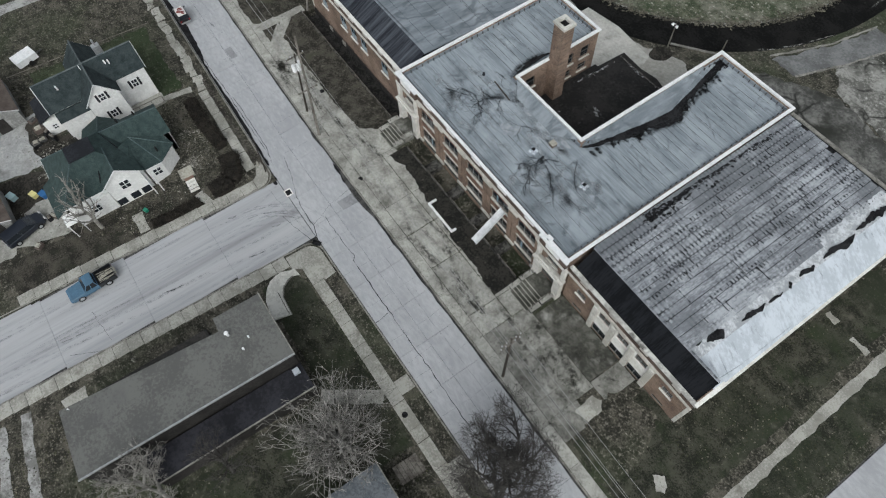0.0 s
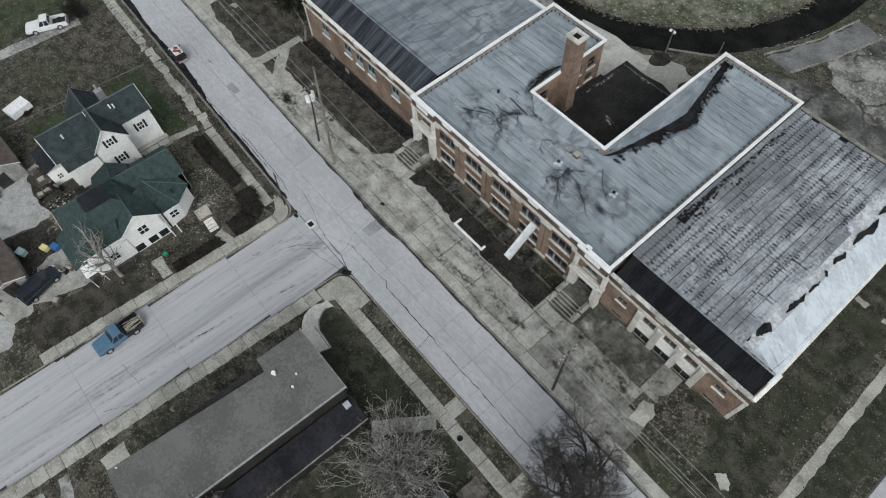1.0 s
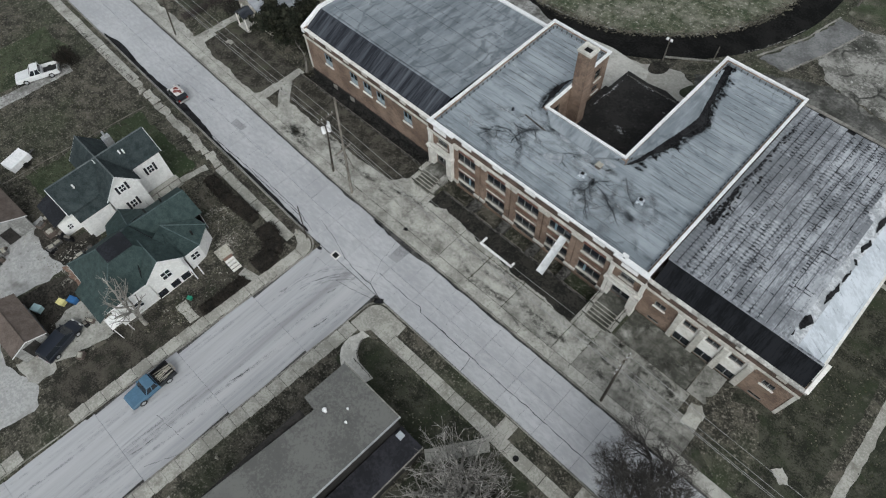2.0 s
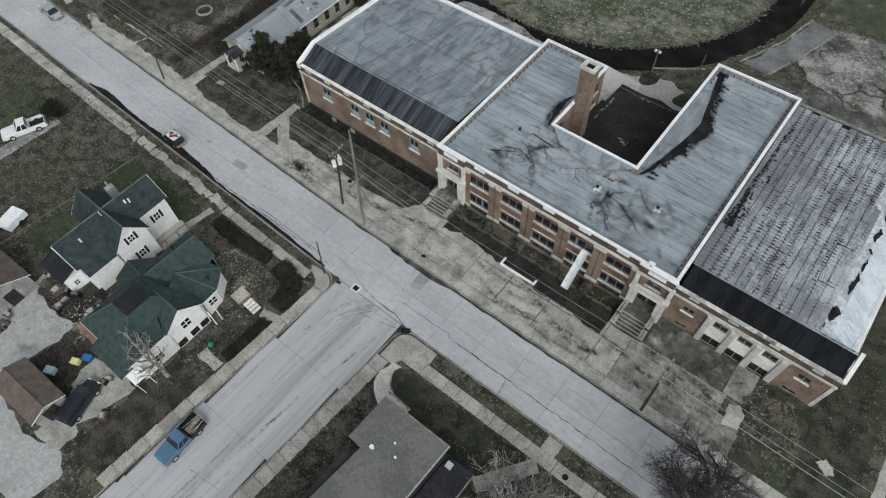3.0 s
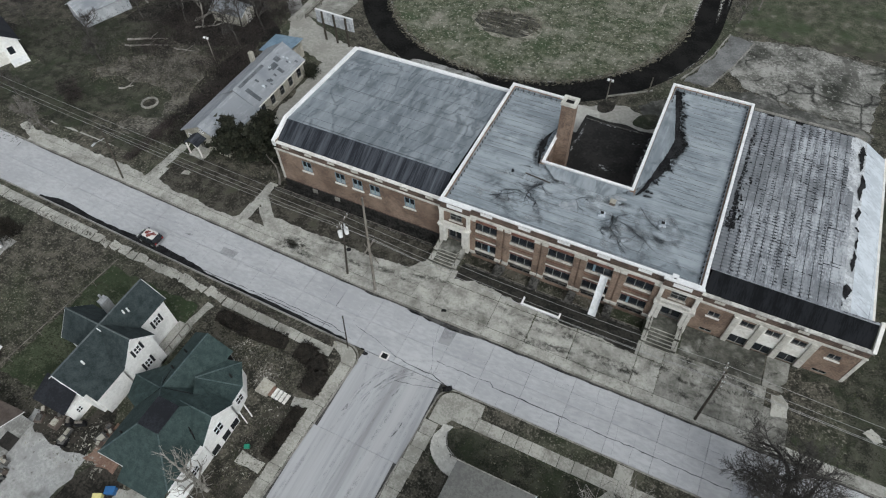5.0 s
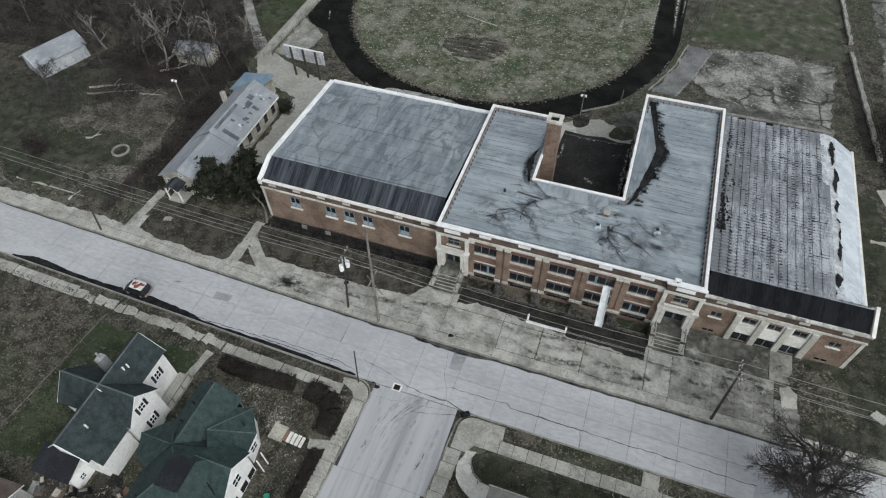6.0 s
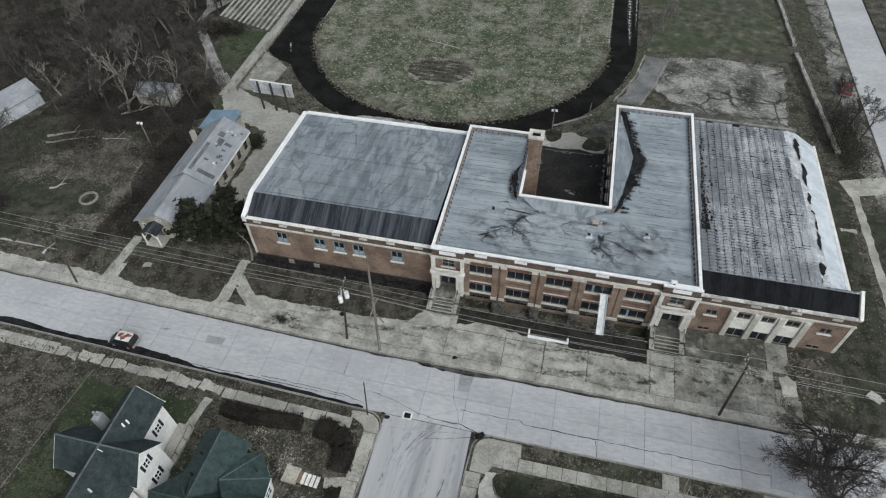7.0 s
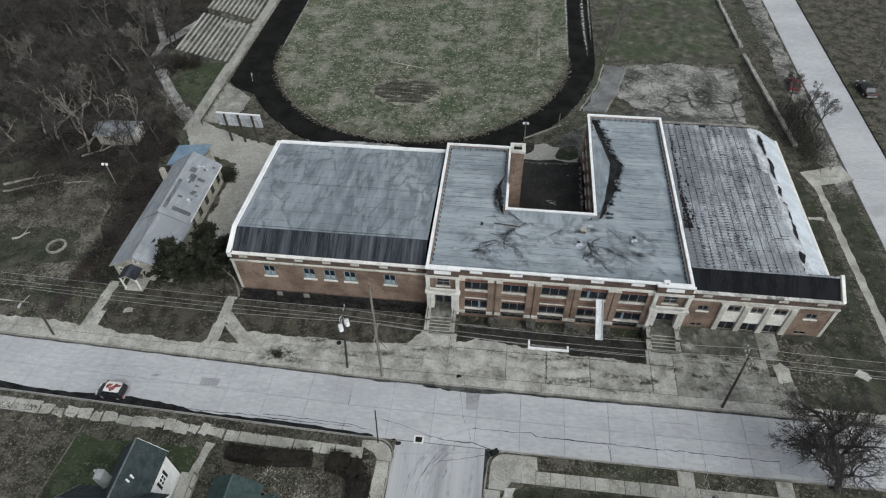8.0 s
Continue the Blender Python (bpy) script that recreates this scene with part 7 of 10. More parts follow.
for line, w in (([(3.4, -45), (3.7, -42.5)], 0.14), ([(4.4, -34), (4.8, -31.8)], 0.1), ([(6.0, -24.4), (6.3, -22.6)], 0.16), ([(0.1, -24.2), (0.3, -23.2)], 0.3), ([(4.0, -20.6), (4.3, -19.6)], 0.2), ([(-30, -12.6), (-28.8, -12.4)], 0.25)):
    ragged(bm, [line[0], ((line[0][0] + line[1][0]) / 2 + 0.1, (line[0][1] + line[1][1]) / 2), line[1]], [0.05, w, 0.05], lambda x, y: ROAD_TOP, rng.random(), 0.007)
tagged(part("oil_stain", bm, M["film"]), "dark oil stains on the side street", "stain", kind="stuff")

# ---- things at the school's front ----
chute = thing("debris_chute", "long white metal chute leaning out of an upper window", "chute")
bm = bmesh.new()
a, b = Vector((19.6, -0.16, 4.35)), Vector((19.72, -3.95, 1.85))
d = (b - a).normalized()
up = Vector((1, 0, 0)).cross(d).normalized()
up = up if up.z > 0 else -up
for x0, x1, h0, h1 in ((-0.36, 0.36, 0.0, 0.05), (-0.41, -0.36, 0.0, 0.24), (0.36, 0.41, 0.0, 0.24)):
    vs = []
    for p in (a, b):
        vs.append([bm.verts.new(p + Vector((xx, 0, 0)) + up * hh) for xx, hh in ((x0, h0), (x1, h0), (x1, h1), (x0, h1))])
    bm.faces.new(vs[0]); bm.faces.new(vs[1][::-1])
    for i in range(4):
        bm.faces.new((vs[0][i], vs[1][i], vs[1][(i + 1) % 4], vs[0][(i + 1) % 4]))
part("trough", bm, M["chute"], chute)
hook = bmesh.new()
tube(hook, (18.9, -0.2, 4.32), (20.3, -0.2, 4.32), 0.05, 0.05, 8)
part("hanging_bar", hook, M["metal"], chute)

edging = thing("planter_edging", "white painted concrete edging round a planting bed", "edging")
boxpart("long_edge", (12.2, 16.4, -4.78, -4.56, 0.0, 0.28), M["coping"], edging)
boxpart("short_edge", (12.0, 12.198, -4.78, -3.7, 0.0, 0.28), M["coping"], edging)
boxpart("end_edge", (16.402, 16.6, -4.78, -4.1, 0.0, 0.28), M["coping"], edging)


def pipe_rail(x0, x1, y, n):
    r = thing("pipe_railing", "thin rusty pipe railing in front of the basement windows", "railing", "pipe railings of the school front")
    for z in (0.3,):
        bm = bmesh.new()
        tube(bm, (x0, y, z + 0.1), (x1, y, z + 0.1), 0.035, 0.035, 6)
        part("rail", bm, M["wood"], r)
    for k in range(n):
        bm = bmesh.new()
        xx = x0 + (x1 - x0) * k / (n - 1)
        tube(bm, (xx, y, 0.1), (xx, y, 0.43), 0.03, 0.03, 6)
        part("post", bm, M["wood"], r)


for a, b in BAYS:
    pipe_rail(a - 0.1, b + 0.1, -2.34, 3)
pipe_rail(-23.5, -0.9, -1.46, 9)


# ---- poles and wires ----
def utility_pole(x, y, h, lean=(0, 0), r=0.15, arms=1, cans=0, mat="wood", lamp=False, label="weathered grey wooden utility pole"):
    p = thing("utility_pole", label, "utility pole", "utility poles along the street", at=(x, y, 0.0))
    bm = bmesh.new()
    top = Vector((lean[0], lean[1], h))
    tube(bm, (0, 0, -0.05), top, r, r * 0.62, 10)
    part("post", bm, M[mat], p)
    for k in range(arms):
        c = top * (1 - (0.35 + 0.8 * k) / h)
        bm = bmesh.new()
        box(bm, c.x - 0.06, c.x + 0.06, c.y - 1.1, c.y + 1.1, c.z - 0.07, c.z + 0.07)
        arm = part("cross_arm", bm, M["wood"], p)
        for s in (-1.0, -0.5, 0.5, 1.0):
            bm = bmesh.new()
            tube(bm, (c.x, c.y + s, c.z + 0.07), (c.x, c.y + s, c.z + 0.26), 0.04, 0.06, 8)
            part("insulator", bm, M["metal"], arm)
    for k in range(cans):
        ang = k * 2.1
        c = top * (1 - 1.7 / h) + Vector((math.cos(ang) * 0.42, math.sin(ang) * 0.42, -0.4 - 0.25 * k))
        bm = bmesh.new()
        tube(bm, c, c + Vector((0, 0, 0.85)), 0.24, 0.24, 14)
        tube(bm, c + Vector((0, 0, 0.85)), c + Vector((0, 0, 0.93)), 0.25, 0.16, 14)
        part("transformer", bm, M["coping"], p, "pale grey transformer can")
    if lamp:
        c = top * 0.82
        bm = bmesh.new()
        tube(bm, c, c + Vector((0.0, -1.5, 0.35)), 0.035, 0.03, 8)
        tube(bm, c + Vector((0, -1.45, 0.38)), c + Vector((0, -2.0, 0.32)), 0.10, 0.13, 8)
        part("lamp_arm", bm, M["metal"], p)
    return p


utility_pole(-8.1, -9.3, 9.7, (0.6, 0.6), 0.14, 1, 3, "darkpole", label="dark utility pole carrying three pale transformer cans")
tall = utility_pole(-4.0, -9.9, 15.0, (-0.1, 0.9), 0.17, 0, 0, "wood", False, "tall pale wooden utility pole beside the kerb")
boxpart("cross_arm", (-0.13, 0.0, -0.75, 1.65, 7.5, 7.66), M["wood"], tall)
bm = bmesh.new()
tube(bm, (-3.35, -9.2, 4.6), (-4.75, -9.3, 7.6), 0.06, 0.05, 8)
tagged(part("pole_brace", bm, M["wood"]), "short slanting timber brace on the tall pole", "brace")
utility_pole(32.6, -9.9, 9.6, (-0.2, 0.5), 0.15, 2, 0, "darkpole", label="leaning dark utility pole with double cross arms")
utility_pole(-43.9, -8.6, 8.6, (0.7, 0.6), 0.13, 0, 0, "darkpole", True, "dark utility pole with a small street lamp")
utility_pole(96, -9.6, 11.0, (0, 0), 0.15, 1)
utility_pole(-96, -5.8, 11.0, (0, 0), 0.15, 1)
sp = thing("sign_post", "thin dark leaning steel post at the street corner", "post", at=(-3.0, -17.7, 0.0))
bm = bmesh.new()
tube(bm, (0, 0, 0), (0.25, 0.3, 6.3), 0.075, 0.06, 8)
part("shaft", bm, M["darkpole"], sp)


def wire(a, b, sag, r=0.018):
    """One sagging line, swept as a single tube."""
    a, b = Vector(a), Vector(b)
    n, sides = 14, 5
    d = (b - a).normalized()
    u = d.cross(Vector((0, 0, 1))).normalized()
    w = u.cross(d)
    bm = bmesh.new()
    prev = None
    for k in range(n + 1):
        f = k / n
        p = a.lerp(b, f)
        p.z -= sag * 4 * f * (1 - f)
        ring = [bm.verts.new(p + (u * math.cos(2 * math.pi * i / sides) + w * math.sin(2 * math.pi * i / sides)) * r) for i in range(sides)]
        if prev:
            for i in range(sides):
                bm.faces.new((prev[i], prev[(i + 1) % sides], ring[(i + 1) % sides], ring[i]))
        prev = ring
    return tagged(part("power_line", bm, M["wire"]), "thin grey overhead power line between the poles", "power line", "power lines along the street")


for dy, dz in ((-0.9, 0.0), (-0.3, 0.0), (0.8, -0.1)):
    wire((-96, -5.8 + dy, 10.8 + dz), (-7.4, -8.7 + dy * 0.8, 9.5 + dz), 1.0)
    wire((-7.4, -8.7 + dy * 0.8, 9.5 + dz), (32.4, -9.4 + dy, 9.4 + dz), 0.9)
    wire((32.4, -9.4 + dy, 9.4 + dz), (96, -9.6 + dy, 10.8 + dz), 1.2)
wire((-43.2, -8.0, 8.2), (-4.05, -9.2, 9.0), 0.8, 0.02)
wire((-4.05, -9.2, 9.0), (32.4, -9.5, 7.9), 0.9, 0.02)
wire((32.4, -9.5, 7.9), (96, -9.6, 9.0), 1.2, 0.02)


# ---- trees ----
def grow(seed, height, spread, r0, limbs=7, sub=6, twigs=6, fine=5, trunk_frac=0.35, up=0.35, lean=(0, 0), bend=0.25, tw=0.012):
    """Vertices and faces of a bare tree: trunk with limbs, and the crown of branches and twigs."""
    rng = random.Random(seed)
    wood, crown = ([], []), ([], [])

    def sweep(store, pts, radii, sides):
        vs, fs = store
        base = len(vs)
        for i, p in enumerate(pts):
            d = (pts[min(i + 1, len(pts) - 1)] - pts[max(i - 1, 0)]).normalized()
            s = d.orthogonal().normalized()
            u = d.cross(s)
            for k in range(sides):
                a = 2 * math.pi * k / sides
                vs.append(p + (s * math.cos(a) + u * math.sin(a)) * radii[i])
        for i in range(len(pts) - 1):
            for k in range(sides):
                j = (k + 1) % sides
                fs.append((base + i * sides + k, base + i * sides + j, base + (i + 1) * sides + j, base + (i + 1) * sides + k))

    def branch(p, d, ln, r, level):
        n = (6, 5, 4, 3, 2)[level]
        pts, radii = [p.copy()], [r]
        q = d.copy()
        for k in range(n):
            q = (q + Vector((rng.uniform(-1, 1), rng.uniform(-1, 1), rng.uniform(-0.6, 0.8))) * bend + Vector((0, 0, up * 0.18))).normalized()
            pts.append(pts[-1] + q * ln / n)
            radii.append(max(tw * 0.6, r * (1 - 0.75 * (k + 1) / n)))
        sweep(wood if level < 2 else crown, pts, radii, (9, 6, 4, 3, 3)[level])
        count = (limbs, sub, twigs, fine, 0)[level]
        for k in range(count):
            f = (trunk_frac if level == 0 else 0.25) + (1 - (trunk_frac if level == 0 else 0.25)) * (k + rng.random()) / count
            i = min(int(f * n), n - 1)
            c = pts[i].lerp(pts[i + 1], f * n - i)
            ax = (pts[i + 1] - pts[i]).normalized()
            az = rng.uniform(0, 2 * math.pi) if level else 2.4 * k + rng.uniform(-0.5, 0.5)
            s = ax.orthogonal().normalized()
            side = s * math.cos(az) + ax.cross(s) * math.sin(az)
            tilt = rng.uniform(0.6, 1.15)
            nd = (ax * math.cos(tilt) + side * math.sin(tilt)).normalized()
            nl = (spread * rng.uniform(0.7, 1.1) * (1.15 - 0.5 * f) if level == 0 else ln * rng.uniform(0.42, 0.68) * (1.2 - 0.5 * f))
            nr = max(tw, (r * 0.55 if level == 0 else radii[i] * 0.55))
            branch(c, nd, nl, nr, level + 1)

    branch(Vector((0, 0, -0.1)), Vector((lean[0], lean[1], 1)).normalized(), height, r0, 0)
    return wood, crown


def tree(name, label, at, material, group="", **kw):
    t = thing(name, label, "tree", group, at=at)
    for nm, (vs, fs) in zip(("trunk", "crown"), grow(**kw)):
        me = bpy.data.meshes.new(nm)
        me.from_pydata(vs, [], fs)
        me.materials.append(material)
        ob = new(nm, me)
        ob.parent = t
    return t


tree("bare_tree", "large bare dark-branched street tree over the kerb", (41.9, -17.8, 0), M["bark_dark"], seed=3, height=7.4, spread=5.8, r0=0.36, limbs=12, sub=9, twigs=11, fine=7, trunk_frac=0.12, lean=(-0.1, 0.28), tw=0.014, up=0.2)
tree("bare_tree", "pale bare bushy tree on the lawn", (29.0, -26.4, 0), M["bushbark"], seed=5, height=2.2, spread=6.0, r0=0.28, limbs=38, sub=6, twigs=4, fine=1, trunk_frac=0.15, up=0.25, tw=0.028, bend=0.11)
tree("bare_bush", "brown bare bush beside the garden pad", (-49.4, -22.2, 0), M["hedge"], seed=23, height=1.7, spread=2.0, r0=0.12, limbs=20, sub=8, twigs=6, fine=3, trunk_frac=0.12, up=0.4, tw=0.022)
tree("bare_tree", "grey bare tree beside the flat-roofed house", (24.8, -40.8, 0), M["bark_pale"], seed=7, height=6.0, spread=4.0, r0=0.24, limbs=9, sub=8, twigs=6, fine=4, trunk_frac=0.2, up=0.5, tw=0.02)
tree("bare_tree", "grey bare tree beside the flat-roofed house", (25.4, -35.6, 0), M["bark_dark"], seed=17, height=6.0, spread=3.4, r0=0.2, limbs=8, sub=7, twigs=6, fine=5, trunk_frac=0.2, up=0.5, tw=0.010)
tree("pollard_tree", "pruned bare tree with pale cut limbs", (-7.3, -36.4, 0), M["snag"], seed=11, height=5.6, spread=4.6, r0=0.24, limbs=11, sub=4, twigs=1, fine=0, trunk_frac=0.15, up=0.9, tw=0.035)


def scatter_mesh(name, quads, material, parent=None, label="", category="", kind="stuff"):
    """Thousands of small leaves or blades as one mesh, from an array (n, 3 or 4 corners, 3)."""
    n, c = quads.shape[:2]
    me = bpy.data.meshes.new(name)
    me.from_pydata(quads.reshape(-1, 3).tolist(), [], np.arange(n * c).reshape(n, c).tolist())
    me.materials.append(material)
    ob = new(name, me)
    if parent is not None:
        ob.parent = parent
    if label:
        tagged(ob, label, category)
    if kind:
        tagged(ob, kind=kind)
    return ob


def leaf_tris(r, centres, size, flat=1.0):
    n = len(centres)
    a = r.normal(size=(n, 3, 3)) * size[:, None, None]
    a[:, :, 2] *= flat
    return centres[:, None, :] + a


def cedar(at, h, rad, seed, n=5200):
    r = np.random.default_rng(seed)
    t = thing("cedar_tree", "dark green cedar tree beside the school wing", "tree", "cedars beside the wing", at=at)
    bm = bmesh.new()
    tube(bm, (0, 0, -0.1), (0.1, 0, h * 0.9), 0.22, 0.05, 8)
    part("trunk", bm, M["bark_dark"], t)
    arms = 24
    az, zz = r.uniform(0, 2 * np.pi, arms), r.uniform(0.1, 1.0, arms) * h
    reach = rad * np.clip(1.25 - (zz / h) ** 1.6, 0.22, 1.0) * r.uniform(0.6, 1.35, arms)
    k = r.integers(0, arms, n)
    f = r.uniform(0.1, 1.0, n) ** 0.75
    sp = (0.10 + 0.34 * (1 - f) + 0.12 * np.sin(f * 9 + k))[:, None]
    c = np.stack([np.cos(az[k]) * reach[k] * f, np.sin(az[k]) * reach[k] * f, zz[k] + f * 0.75], 1) + r.normal(size=(n, 3)) * np.abs(sp)
    c[:, 2] = np.maximum(c[:, 2], 0.15)
    scatter_mesh("crown", leaf_tris(r, c, r.uniform(0.12, 0.24, n)), M["needle"], t, kind="")


cedar((-31.6, 1.2, 0), 6.2, 2.9, 4, 6500)
cedar((-27.6, 2.0, 0), 5.8, 2.7, 5, 5500)
cedar((-28.8, 5.2, 0), 5.0, 2.4, 6, 5000)
tree("dead_tree", "bare leaning trunk at the school's corner", (-23.9, -0.6, 0), M["bark"], seed=23, height=5.2, spread=0.8, r0=0.17, limbs=2, sub=1, twigs=0, fine=0, trunk_frac=0.8)


def hedge(pts, w, h, seed, n):
    """A clipped leafless hedge of fine dark twigs."""
    r = np.random.default_rng(seed)
    hd = thing("hedge", "low clipped dark leafless hedge on the lawn", "hedge", "hedges of the corner garden")
    bm = bmesh.new()
    cs = []
    for (ax, ay), (bx, by) in zip(pts, pts[1:]):
        d = math.hypot(bx - ax, by - ay)
        nx, ny = -(by - ay) / d, (bx - ax) / d
        m = max(3, int(d / 0.6))
        rings = []
        for k in range(m + 1):
            f = k / m
            cx, cy = ax + (bx - ax) * f, ay + (by - ay) * f
            e = 0.75 if k in (0, m) else 1.0
            rings.append([bm.verts.new((cx + nx * s * w * e * q, cy + ny * s * w * e * q, z * h)) for s, q, z in ((-1, 0.44, 0), (-1, 0.46, 0.7), (-1, 0.3, 0.9), (1, 0.3, 0.9), (1, 0.46, 0.7), (1, 0.44, 0))])
        for a, b in zip(rings, rings[1:]):
            for i in range(5):
                bm.faces.new((a[i], a[i + 1], b[i + 1], b[i]))
        bm.faces.new(rings[0]); bm.faces.new(rings[-1][::-1])
        q = int(n * d / 10)
        f, s, z = r.uniform(0, 1, q), r.uniform(-0.52, 0.52, q), h * r.uniform(0.3, 1.0, q) ** 0.6
        cs.append(np.stack([ax + (bx - ax) * f + nx * s * w, ay + (by - ay) * f + ny * s * w, z], 1))
    part("body", bm, M["hedge"], hd)
    c = np.concatenate(cs)
    scatter_mesh("foliage", leaf_tris(r, c, r.uniform(0.05, 0.11, len(c))), M["hedge"], hd, kind="")


hedge([(-18.0, -20.6), (-13.5, -20.75), (-9.2, -20.3)], 1.6, 1.1, 1, 5200)
hedge([(-7.6, -20.3), (-5.4, -20.6), (-4.0, -21.6), (-3.9, -24.2)], 2.3, 0.9, 2, 5200)
hedge([(-3.7, -25.8), (-3.9, -31.5)], 1.2, 0.5, 3, 5200)

# the wood beyond the small house
for k, (cx, cy, rx, ry) in enumerate(((-58, 26, 14, 8), (-72, 44, 18, 16), (-66, 66, 14, 16), (-92, 30, 16, 10), (-88, 78, 20, 22), (-45, 14, 2.6, 9), (-84, 8, 7, 4), (-62, 100, 16, 16))):
    sheet("leaf_mould", "dark leaf mould under the bare wood", blob(cx, cy, rx, ry, 70 + k, 70, 0.16), 0.012 + 0.002 * k, M["mould"], "soil")
kinds = []
for k, (m, hh, sp_) in enumerate((("bark_dark", 10, 4.2), ("bark_dark", 9, 3.8), ("bark_dark", 7.5, 3.6), ("bark", 8, 3.6))):
    kinds.append(tree("bare_tree", "bare tree in the tangled brown wood", (-62 - 5 * k, 30 + 9 * k, 0), M[m], "trees of the wood", seed=40 + k, height=hh, spread=sp_, r0=0.2, limbs=8, sub=7, twigs=6, fine=4, tw=0.022))
rng = random.Random(99)
spots = []
while len(spots) < 150:
    x, y = rng.uniform(-112, -47), rng.uniform(24, 118)
    if x > -58 and 42 < y < 95 and x > -56:
        continue
    if y < 32 and x > -60 and x < -46 or math.hypot(x + 75, y - 20) < 6:
        continue
    spots.append((x, y))
for x, y in spots:
    k = rng.choice(kinds)
    copy_thing(k, pose(x, y, 0, 0, 0, rng.uniform(0, 360)) @ Matrix.Diagonal((*[rng.uniform(0.75, 1.15)] * 3, 1)))
for x, y, k in ((-53, 31, 0), (-50.5, 33.5, 1), (-56, 27, 2), (-50, 26, 1), (-47.8, 22.5, 2), (-60, 24, 1), (-64, 26.5, 2), (-58.5, 34, 0), (-62, 36, 3), (-52, 38.5, 2), (-68, 22, 1), (-84, 12, 2), (-88, 24, 0), (-70, 12, 2), (-46.5, 27.5, 1), (-82, 30, 1)):
    copy_thing(kinds[k], pose(x, y, 0, 0, 0, rng.uniform(0, 360)) @ Matrix.Diagonal((*[rng.uniform(0.6, 0.85)] * 3, 1)))
for x, y in ((54.6, 43.5), (53.2, 47.0), (55.4, 40.2), (52.0, 41.0), (-69.5, -2.5), (-64, 9)):
    copy_thing(kinds[1], pose(x, y, 0, 0, 0, rng.uniform(0, 360)) @ Matrix.Diagonal((0.62, 0.62, 0.6, 1)))
for x, y in ((72, 60), (78, 75), (76, 42), (84, 60), (27, 66), (24.6, 61), (90, 90), (74, 95), (-60, -6), (-80, 2)):
    copy_thing(kinds[3], pose(x, y, 0, 0, 0, rng.uniform(0, 360)) @ Matrix.Diagonal((0.7, 0.7, 0.75, 1)))

r = np.random.default_rng(12)


def brush(name, label, x0, x1, y0, y1, n, size, hmax, material, clear=None, wide=0.12):
    """Fallen twigs, weeds and low brush."""
    c = np.stack([r.uniform(x0, x1, n), r.uniform(y0, y1, n), r.uniform(0, hmax, n) ** 1.0], 1)
    if clear is not None:
        c = c[clear(c[:, 0], c[:, 1])]
    n = len(c)
    a = r.uniform(0, 2 * np.pi, n)
    e = r.uniform(-0.2, 0.9, n)
    d = np.stack([np.cos(a) * np.cos(e), np.sin(a) * np.cos(e), np.sin(e)], 1) * (r.uniform(0.3, 1.0, n) * size)[:, None]
    w = np.stack([-np.sin(a), np.cos(a), np.zeros(n)], 1) * (r.uniform(0.15, 0.4, n) * wide)[:, None]
    q = np.stack([c - w, c + w, c + d], 1)
    q[:, :, 2] = np.maximum(q[:, :, 2], 0.01)
    return scatter_mesh(name, q, material, None, label, "brush")


M["twig"] = surf("dry_twigs", (0.03, 0.027, 0.023), (0.11, 0.10, 0.088), 0.3, 5, 0.95, 0.0, island=0.5)
M["straw"] = surf("straw_tufts", (0.07, 0.066, 0.05), (0.16, 0.148, 0.115), 0.1, 3, 0.95, 0.0, island=0.45)
M["tuft"] = surf("green_brown_tufts", (0.022, 0.027, 0.013), (0.055, 0.056, 0.032), 0.1, 3, 0.95, 0.0, island=0.45)
brush("wood_brush", "tangled brown brush and fallen twigs in the wood", -112, -46, 9, 118, 70000, 0.9, 1.3, M["twig"], lambda x, y: ~((x > -57) & (y > 40) & (y < 95)) & ~((x > -47.5) & (y < 34)))
brush("wood_brush", "brown brush along the fence by the cross street", 47, 56, 20, 110, 3500, 0.9, 0.7, M["twig"], lambda x, y: y > 36)


def open_lawn(x, y):
    ok = ~((y > RS - 0.3 + 0 * x) & (y < RN + 0.2) & (x < 58)) & ~((x > 57) & (x < 65))
    ok &= ~((x > SW - 4.3) & (x < SE + 1.8) & (y < RS))
    ok &= ~((x > -24.5) & (x < 46) & (y > -3.6) & (y < 31)) & ~((x > -23) & (x < 40) & (y > RN) & (y < -3))
    ok &= ~((x > -62) & (x < 57) & (y > RN) & (y < -6.8)) & ~((y > -20.6) & (y < -17) & (x > 9)) & ~((y > -21) & (y < -14) & (x < -3))
    ok &= ~((x > -28) & (x < -8) & (y < -24) & (y > -40)) & ~((x > 9) & (x < 24) & (y < -25) & (y > -46))
    ok &= ~((x > -41) & (x < -30) & (y > -1) & (y < 32)) & ~((x > -45) & (x < 48) & (y > 20))
    ok &= ~((x > -28) & (x < -4) & (y < -37)) & ~((x < -48.2) & (x > -51.8) & (y < -22)) & ~((x > 51) & (x < 53.5))
    return ok


